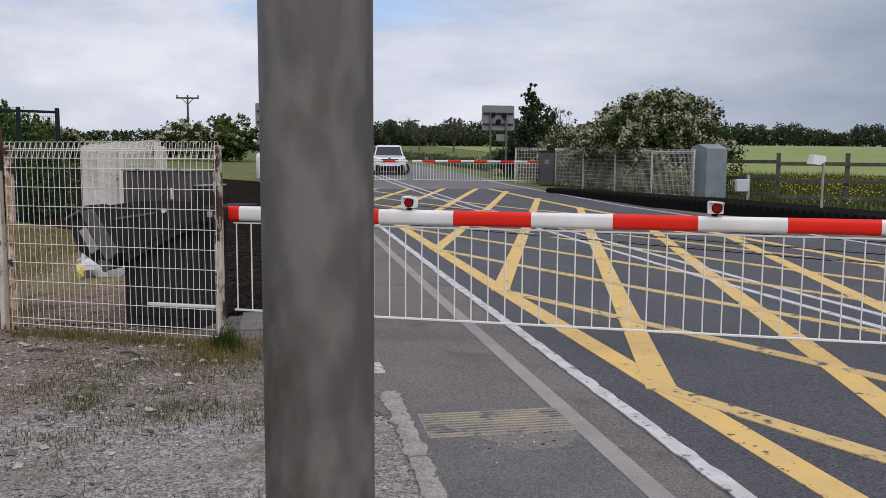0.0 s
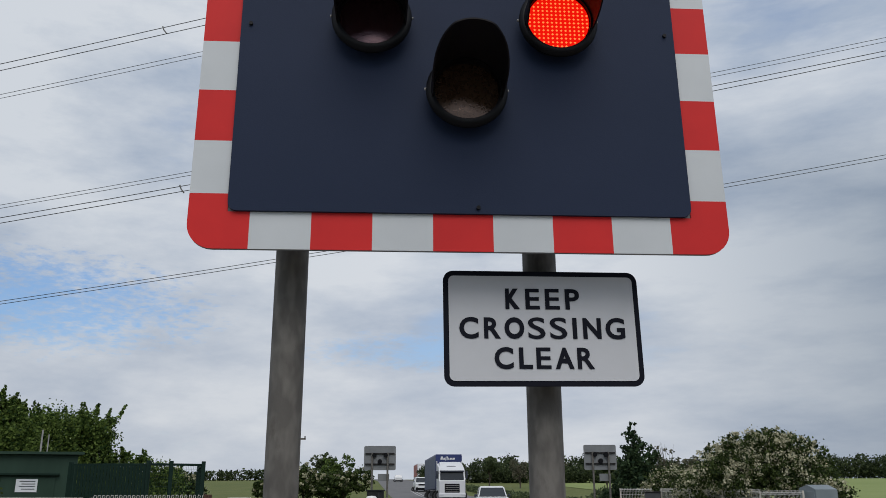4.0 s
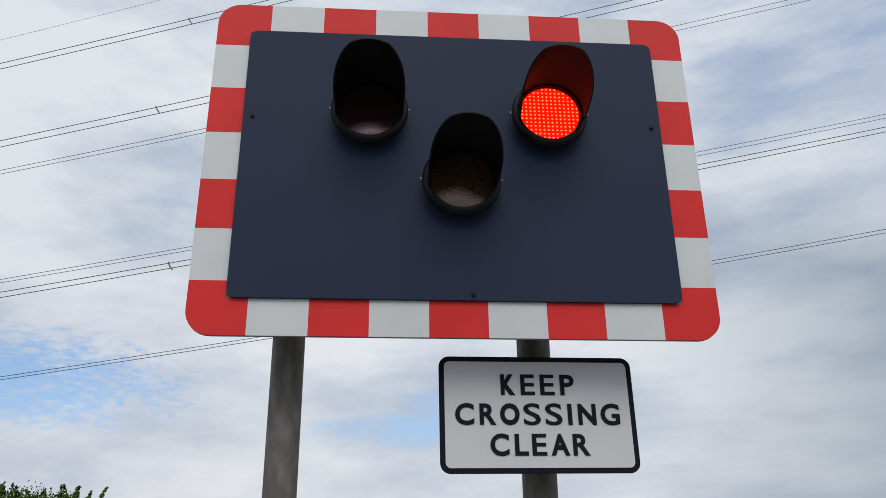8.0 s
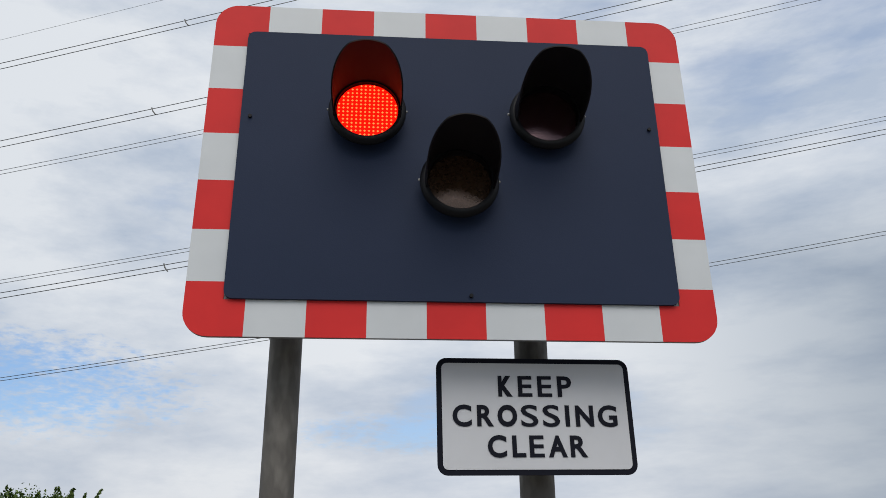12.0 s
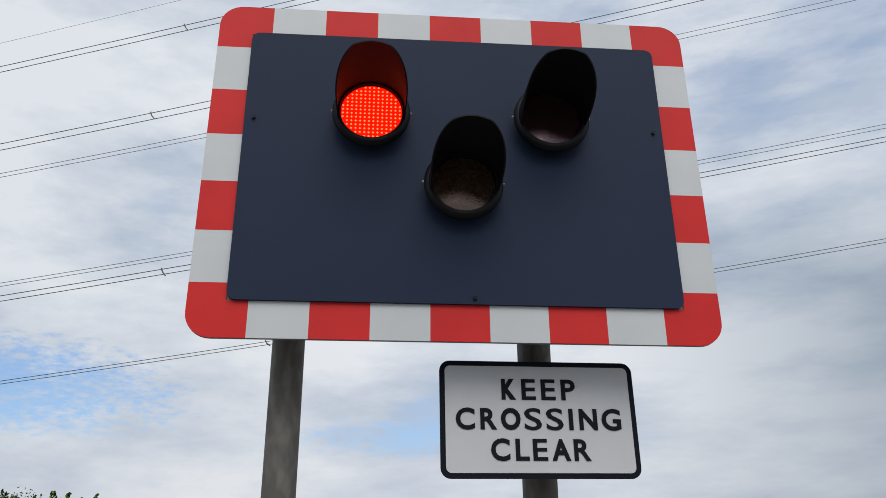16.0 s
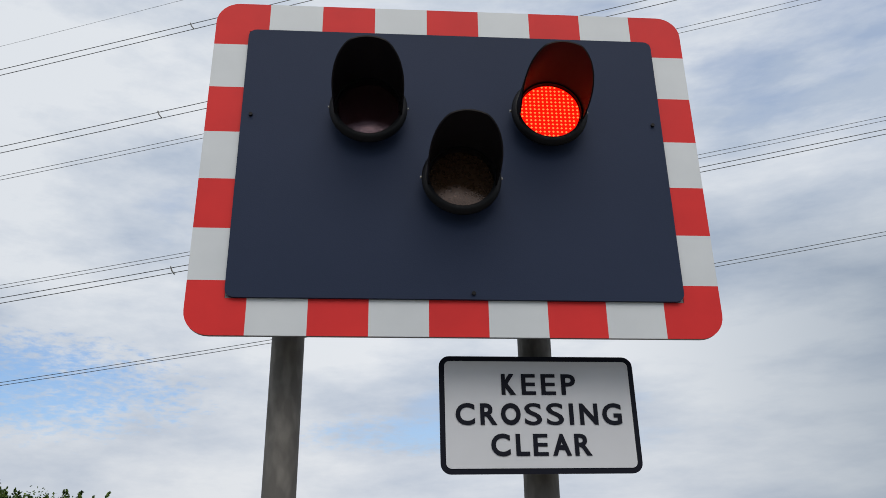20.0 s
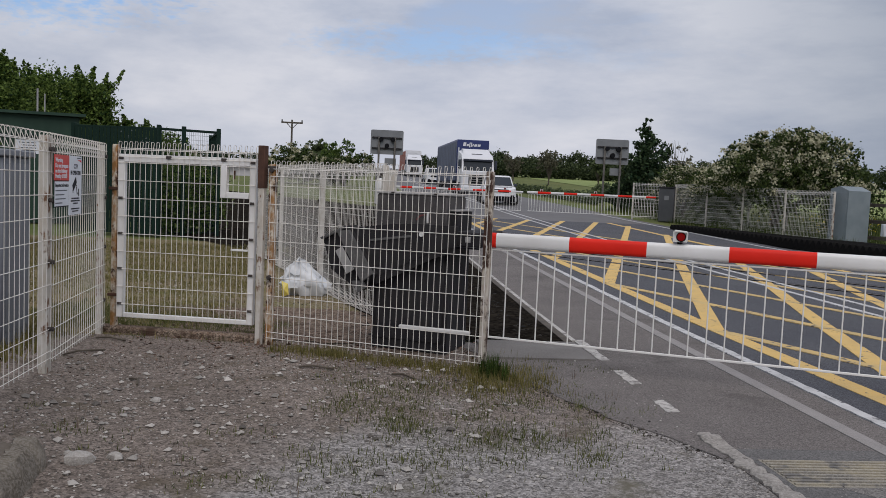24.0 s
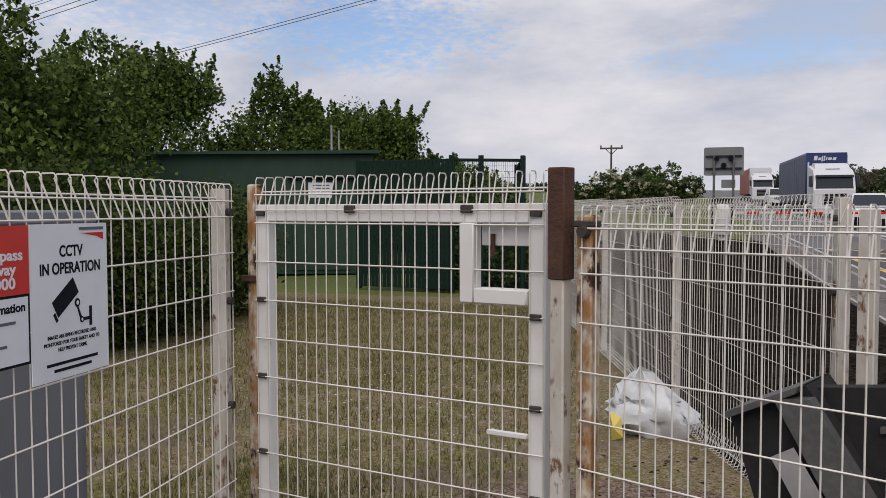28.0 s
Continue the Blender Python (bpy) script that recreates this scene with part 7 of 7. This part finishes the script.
CHIPS_DARK = leaf_material("dark_stone_chips", (0.02, 0.019, 0.018), (0.24, 0.22, 0.20))
solo("dark_chips", with_mat(stones(1500, lambda r: tuple(R(r.uniform(0.72, 1.94), 3.2 + r.random() ** 1.5 * 5.5)[:2]), _rw, (0.008, 0.024)), CHIPS_DARK), CHIPS_DARK, "loose dark chips scattered over the footway", kind="stuff")
solo("tactile_chips", with_mat(stones(420, lambda r: tuple(R(*(lambda q: (1.30 + q[0] * 0.22, 4.28 + q[1] * 0.14))(r.normal(size=2)))[:2]), _rw, (0.016, 0.038)), CHIPS_DARK), CHIPS_DARK, "dark chips on the worn tactile strip", kind="stuff")
solo("channel_chips", with_mat(stones(1300, lambda r: tuple(R(1.80 + r.normal() * 0.12, r.uniform(1.5, 9))[:2]), _rw, (0.005, 0.018)), STONES), STONES, "grit along the road channel", kind="stuff")
solo("kerb_grit", with_mat(stones(1500, lambda r: tuple(R(0.50 + r.normal() * 0.13, r.uniform(2.0, 7.6))[:2]), _rw, (0.006, 0.028)), STONES), STONES, "grit and chips beside the kerb", kind="stuff")
solo("worn_patch", Geo().raw([tuple(R(u, v, 0.0085)) for u, v in ((0.98, 4.34), (1.20, 4.05), (1.42, 4.08), (1.62, 4.28), (1.60, 4.34))], ((0, 1, 2, 3, 4),)), TACT_WORN, "crumbling gravelly patch in the footway", kind="structure")
solo("footway_patch", strip(Geo(), 0.70, 1.60, 3.1, 4.98, 0.0075, 0.02), material("patch_tarmac", (0.100, 0.097, 0.095), 0.9, second=(0.12, 0.116, 0.113), scale=2.0, pebbles=120, pebble_low=0.6, pebble_high=1.4, pebble_bump=0.4), "darker tarmac patch in the footway", kind="structure")


def apron():
    """Rough tarmac whose edge crumbles into the grass."""
    g, n = Geo(), 26
    near, far = [], []
    for k in range(n):
        f = k / (n - 1)
        v = 4.6 + 3.65 * f
        u = 0.66 - 1.25 * (1 - (1 - f) ** 1.7) + 0.10 * noise.noise(Vector((f * 9, 2.2, 0))) + 0.05 * noise.noise(Vector((f * 31, 5.2, 0)))
        near.append(tuple(R(min(u, 0.66), v, 0.005)))
        far.append(tuple(R(0.665, v, 0.005)))
    g.raw(near + far, [(k, k + 1, n + k + 1, n + k) for k in range(n - 1)])
    solo("apron", g, FOOTWAY, "rough tarmac apron at the end of the fence", kind="structure")


apron()
SLAB = material("stained_slab", (0.135, 0.125, 0.117), 0.9, second=(0.17, 0.16, 0.15), scale=2.5, fine=(0.23, 0.22, 0.21), fine_scale=70, fine_amount=0.3, bump=0.4, bump_scale=90)
MARK_WORN = material("worn_white_dash", (0.50, 0.48, 0.45), 0.8, second=(0.36, 0.345, 0.325), scale=7.0, worn=(0.16, 0.15, 0.14), worn_scale=13.0, worn_at=(0.50, 0.60), bump=0.5, bump_scale=80)
solo("trench_cover", strip(Geo(), -0.45, 0.53, 7.49, 8.33, 0.022, 0.05), SLAB, "grey slab beside the ballast", kind="structure")
for v, l in ((6.85, 0.50), (8.02, 1.0), (5.95, 0.32)):
    rings = []
    for k in range(12):
        vv = v - l / 2 + l * k / 11
        a, b = R(0.57 + 0.020 * noise.noise(Vector((vv * 20, 1, 0))), vv, 0.0085), R(0.665 + 0.022 * noise.noise(Vector((vv * 22, 4, 0))), vv + 0.02, 0.0085)
        rings.append([tuple(a), tuple(b), (b.x, b.y, b.z - 0.02), (a.x, a.y, a.z - 0.02)])
    solo("footway_mark", Geo().loft(rings), MARK_WORN, "worn white dash on the footway", kind="structure")
LITTER = leaf_material("brown_litter", (0.040, 0.022, 0.015), (0.27, 0.185, 0.145))
LITTER_DARK = leaf_material("dark_grit", (0.02, 0.018, 0.016), (0.13, 0.115, 0.10))
_rl = np.random.default_rng(77)
solo("apron_grit", with_mat(stones(1800, lambda r: tuple(R(0.66 - 1.25 * (1 - (1 - (q := r.random())) ** 1.7) + abs(r.normal()) * 0.20 - 0.08, 4.6 + 3.65 * q)[:2]), _rl, (0.008, 0.03)), LITTER_DARK), LITTER_DARK, "dark grit along the crumbling tarmac edge", kind="stuff")

def litter_ground():
    n, rings = 40, []
    for f in (1.0, 0.6, 0.02):
        rings.append([(-5.75 + f * (1.35 + 0.35 * noise.noise(Vector((math.cos(k * 0.157) * 2, math.sin(k * 0.157) * 2, 9.1)))) * math.cos(k * 0.157), 7.45 + f * (1.12 + 0.3 * noise.noise(Vector((math.cos(k * 0.157) * 2.5, math.sin(k * 0.157) * 2.5, 4.1)))) * math.sin(k * 0.157), 0.010 + 0.012 * (1 - f)) for k in range(n)])
    solo("litter_ground", Geo().raw([p for r in rings for p in r], [(i * n + k, i * n + (k + 1) % n, (i + 1) * n + (k + 1) % n, (i + 1) * n + k) for i in range(2) for k in range(n)] + [tuple(range(2 * n, 3 * n))]), DIRT, "brown stony dirt between the two mesh fences", kind="structure")


litter_ground()
solo("brown_litter", with_mat(stones(6500, lambda r: (r.normal(-5.6, 0.75), r.normal(7.4, 0.6)), _rl, (0.016, 0.065)), LITTER), LITTER, "brown leaf litter and stones beside the barrier machine", kind="stuff")
solo("forecourt_litter", with_mat(stones(2000, lambda r: tuple(R(r.uniform(-3.9, -0.2), 7.9 - abs(r.normal()) * 0.8)[:2]), _rl, (0.008, 0.03)), LITTER), LITTER, "brown grit and litter along the fence", kind="stuff")
TUFT = leaf_material("dark_green_grass", (0.018, 0.035, 0.008), (0.065, 0.105, 0.022))
solo("grass_tuft", blades("grass_tuft", [(x, y) for x, y in zip(_rl.normal(-3.29, 0.06, 22), _rl.normal(6.0, 0.09, 22))], TUFT, _rl, (0.08, 0.22), 0.005, 0.5, 14, 0.03), TUFT, "dark green grass tuft at the fence end post", kind="stuff")
for v in np.arange(8.45, 30.0, 1.9):
    solo("edging_line", strip(Geo(), 0.53, 0.585, v, v + 1.86, 0.016, 0.04), MARK_WORN, "worn white edge line beside the ballast", kind="structure")
solo("ballast_edge", strip(Geo(), 0.44, 0.525, 8.36, 22, 0.020, 0.05), WOOD_DARK, "dark edge board beside the footway", kind="structure")

_rs = np.random.default_rng(55)
for x, y, s in ((-4.62, 2.95, 0.15), (-4.50, 3.08, 0.09), (-4.75, 3.02, 0.06), (-4.0, 2.35, 0.07), (-5.05, 4.1, 0.08), (-4.3, 4.9, 0.05)):
    n = 9
    rings = [[(s * 0.5 * q * (1 + 0.3 * _rs.normal() * 0.5) * math.cos(k * 6.283 / n), s * 0.38 * q * (1 + 0.15 * _rs.normal()) * math.sin(k * 6.283 / n), s * z) for k in range(n)] for q, z in ((0.8, -0.1), (1.0, 0.1), (0.85, 0.28), (0.4, 0.38))]
    solo("loose_stone", Geo().loft(rings), CONCRETE, "pale broken stone lying on the gravel", "stone", "loose broken stones", m=pose(x, y, 0.0, 0, 0, _rs.uniform(0, 360)))
_r = np.random.default_rng(11)
FOLK = lambda r: tuple(R(r.uniform(-3.9, -0.45), r.uniform(-1.0, 7.4))[:2])
solo("loose_stones", with_mat(stones(9000, FOLK, _r, (0.010, 0.036)), STONES), STONES, "scattered pale gravel stones", kind="stuff")
solo("larger_stones", with_mat(stones(1200, FOLK, _r, (0.03, 0.085)), STONES), STONES, "scattered larger pale stones", kind="stuff")
solo("compound_stones", with_mat(stones(6000, lambda r: tuple(R(r.uniform(-6.5, -1.6), r.uniform(8.3, 13.5))[:2]), _r, (0.012, 0.045)), STONES), STONES, "pale stones on the compound ground", kind="stuff")
solo("ballast_stones", with_mat(stones(3500, lambda r: tuple(R(r.uniform(-1.6, 0.30), r.uniform(8.2, 16))[:2]), _r, (0.03, 0.09)), STONES_DARK), STONES_DARK, "dark broken ballast stones", kind="stuff")
solo("weeds", blades("weeds", tufts(_r, 34, 7, -3.6, 0.4, 0.5, 7.4, 0.12), WEED_BLADE, _r, (0.012, 0.05), 0.004, 1.2, 14, 0.04), WEED_BLADE, "small green weeds in the gravel", kind="stuff")
solo("dry_weeds", blades("dry_weeds", uv_spots(_r, 110, -3.6, 0.4, 0.5, 7.0), DRY_BLADE, _r, (0.03, 0.14), 0.0018, 0.6, 7, 0.04), DRY_BLADE, "dry brown weed stems in the gravel", kind="stuff")
solo("fence_grass", blades("fence_grass", [(x, 6.02 + abs(_r.normal()) * -0.12 + 0.1) for x in _r.uniform(-5.3, -3.2, 200)] + [(x, y) for x, y in zip(_r.normal(-3.25, 0.22, 160), _r.normal(5.85, 0.28, 160))], GRASS_BLADE, _r, (0.02, 0.10), 0.004, 0.6, 14, 0.05), GRASS_BLADE, "green grass at the foot of the fence", kind="stuff")
solo("verge_grass", blades("verge_grass", tufts(_r, 22, 20, -1.7, -0.15, 4.4, 6.9, 0.15), WEED_BLADE, _r, (0.012, 0.055), 0.004, 0.8, 14, 0.05), WEED_BLADE, "patchy grass beside the footway", kind="stuff")
solo("compound_grass", blades("compound_grass", uv_spots(_r, 4500, -9.5, -3.1, 8.2, 18.5), GRASS_BLADE, _r, (0.02, 0.085), 0.006, 1.1, 14, 0.10), GRASS_BLADE, "rough grass in the compound", kind="stuff")
solo("gate_grass", blades("gate_grass", list(zip(_r.uniform(-8.6, -5.7, 420), _r.normal(6.75, 0.32, 420))), WEED_BLADE, _r, (0.02, 0.09), 0.004, 1.1, 20, 0.06), WEED_BLADE, "green grass inside the gate", kind="stuff")
solo("side_grass", blades("side_grass", uv_spots(_r, 2200, -9.5, -4.3, 3.0, 9.0), GRASS_BLADE, _r, (0.04, 0.16), 0.007, 0.6, 14, 0.09), GRASS_BLADE, "long green grass behind the side fence", kind="stuff")


def behind_guard(spots, room):
    """Keeps what lies beyond the rubber guard."""
    d = _gd.normalized()
    return [(x, y) for x, y in spots if (x - _g0.x) * -d.y + (y - _g0.y) * d.x > room]


solo("far_grass", blades("far_grass", behind_guard(uv_spots(_r, 5200, 12, 34, 10, 48), 2.1), VERGE_BLADE, _r, (0.12, 0.45), 0.014, 0.5, 9, 0.22), VERGE_BLADE, "long verge grass beside the field", kind="stuff")


def flower_points(n, u0, u1, v0, v1):
    c = []
    for x, y in behind_guard(uv_spots(_r, n, u0, u1, v0, v1), 2.4):
        for _ in range(9):
            c.append((x + _r.normal() * 0.25, y + _r.normal() * 0.25, level(x, y) + _r.uniform(0.3, 0.8)))
    return np.array(c)


solo("yellow_flowers", scatter_quads("yellow_flowers", flower_points(430, 14.5, 34, 11, 38), 0.058, FLOWER_YELLOW, _r, 1.0), FLOWER_YELLOW, "yellow wild flowers along the field fence", kind="stuff")
for _k, (x, y, a, l) in enumerate(((-4.75, 5.46, 20, 0.28), (-6.6, 4.9, 70, 0.35), (-5.6, 4.5, -30, 0.2), (-4.0, 5.6, -8, 0.22), (-6.9, 5.6, 10, 0.3))):
    solo("twig", Geo().tube([(0, 0, 0.012), (l * 0.4, 0.03, 0.02), (l, -0.02, 0.012)], 0.009, 5), BARK, "dark fallen twig on the gravel", "twig", "fallen twigs", m=pose(x, y, 0, 0, 0, a))


# ---- motion ----
def flash(unit, base, first, on):
    """The lit disc comes forward to the lens for its beat and draws back into its housing."""
    lit, dark = Matrix.Translation((0, -0.053, 0)), Matrix.Translation((0, -0.010, 0))
    period, t, steps = 0.8345, first, []
    while t < 28.2:
        steps += [(t, lit), (t + on, dark)]
        t += period
    rows, state = [], dark if steps[0][0] > 0 else None
    seq = []
    for t, m in steps:
        k = math.ceil(30 * t - 1e-6)
        if k > 840:
            break
        if k <= 0:
            state = m
            continue
        seq.append((k, m))
    rows = [(0.0, base @ state)]
    last = 0
    for k, m in seq:
        if k - 1 > last:
            rows.append(((k - 1) / 30, base @ state))
        rows.append((k / 30, base @ m))
        state, last = m, k
    if last < 840:
        rows.append((28.0, base @ state))
    walk(unit, rows)


def motions():
    phase = 6.65 - 8 * 0.8345
    flash(LAMPS[0][0], LAMPS[0][1], phase, 0.41)
    flash(LAMPS[1][0], LAMPS[1][1], phase + 0.41 - 0.8345, 0.4245)
    walk(LORRY, [(0, lane(4.75, 92.5, 0.5)), (1.5, lane(5.15, 87.0, 0.5)), (3, lane(5.6, 82.0, 1)), (5, lane(6.2, 75.0, 2)), (7.5, lane(6.4, 67.0, 2)), (10, lane(6.5, 63.5, 2)), (28, lane(6.5, 63.5, 2))])
    walk(VAN, [(0, lane(4.3, 122, 2)), (3, lane(4.7, 117, 2)), (10, lane(5.4, 108, 2)), (22.5, lane(6.0, 104, 2)), (26, lane(5.6, 90, 2)), (28, lane(5.6, 89, 2))])
    walk(FAR_CAR, [(0, lane(4.0, 165, 181)), (10, lane(1.5, 240, 181)), (28, lane(-2.0, 320, 181))])
    walk(LORRY_B, [(0, lane(12.0, 240, 2)), (10, lane(7.0, 195, 2)), (22.2, lane(5.0, 150, 2)), (27, lane(5.8, 116, 2)), (28, lane(5.9, 114, 2))])


motions()
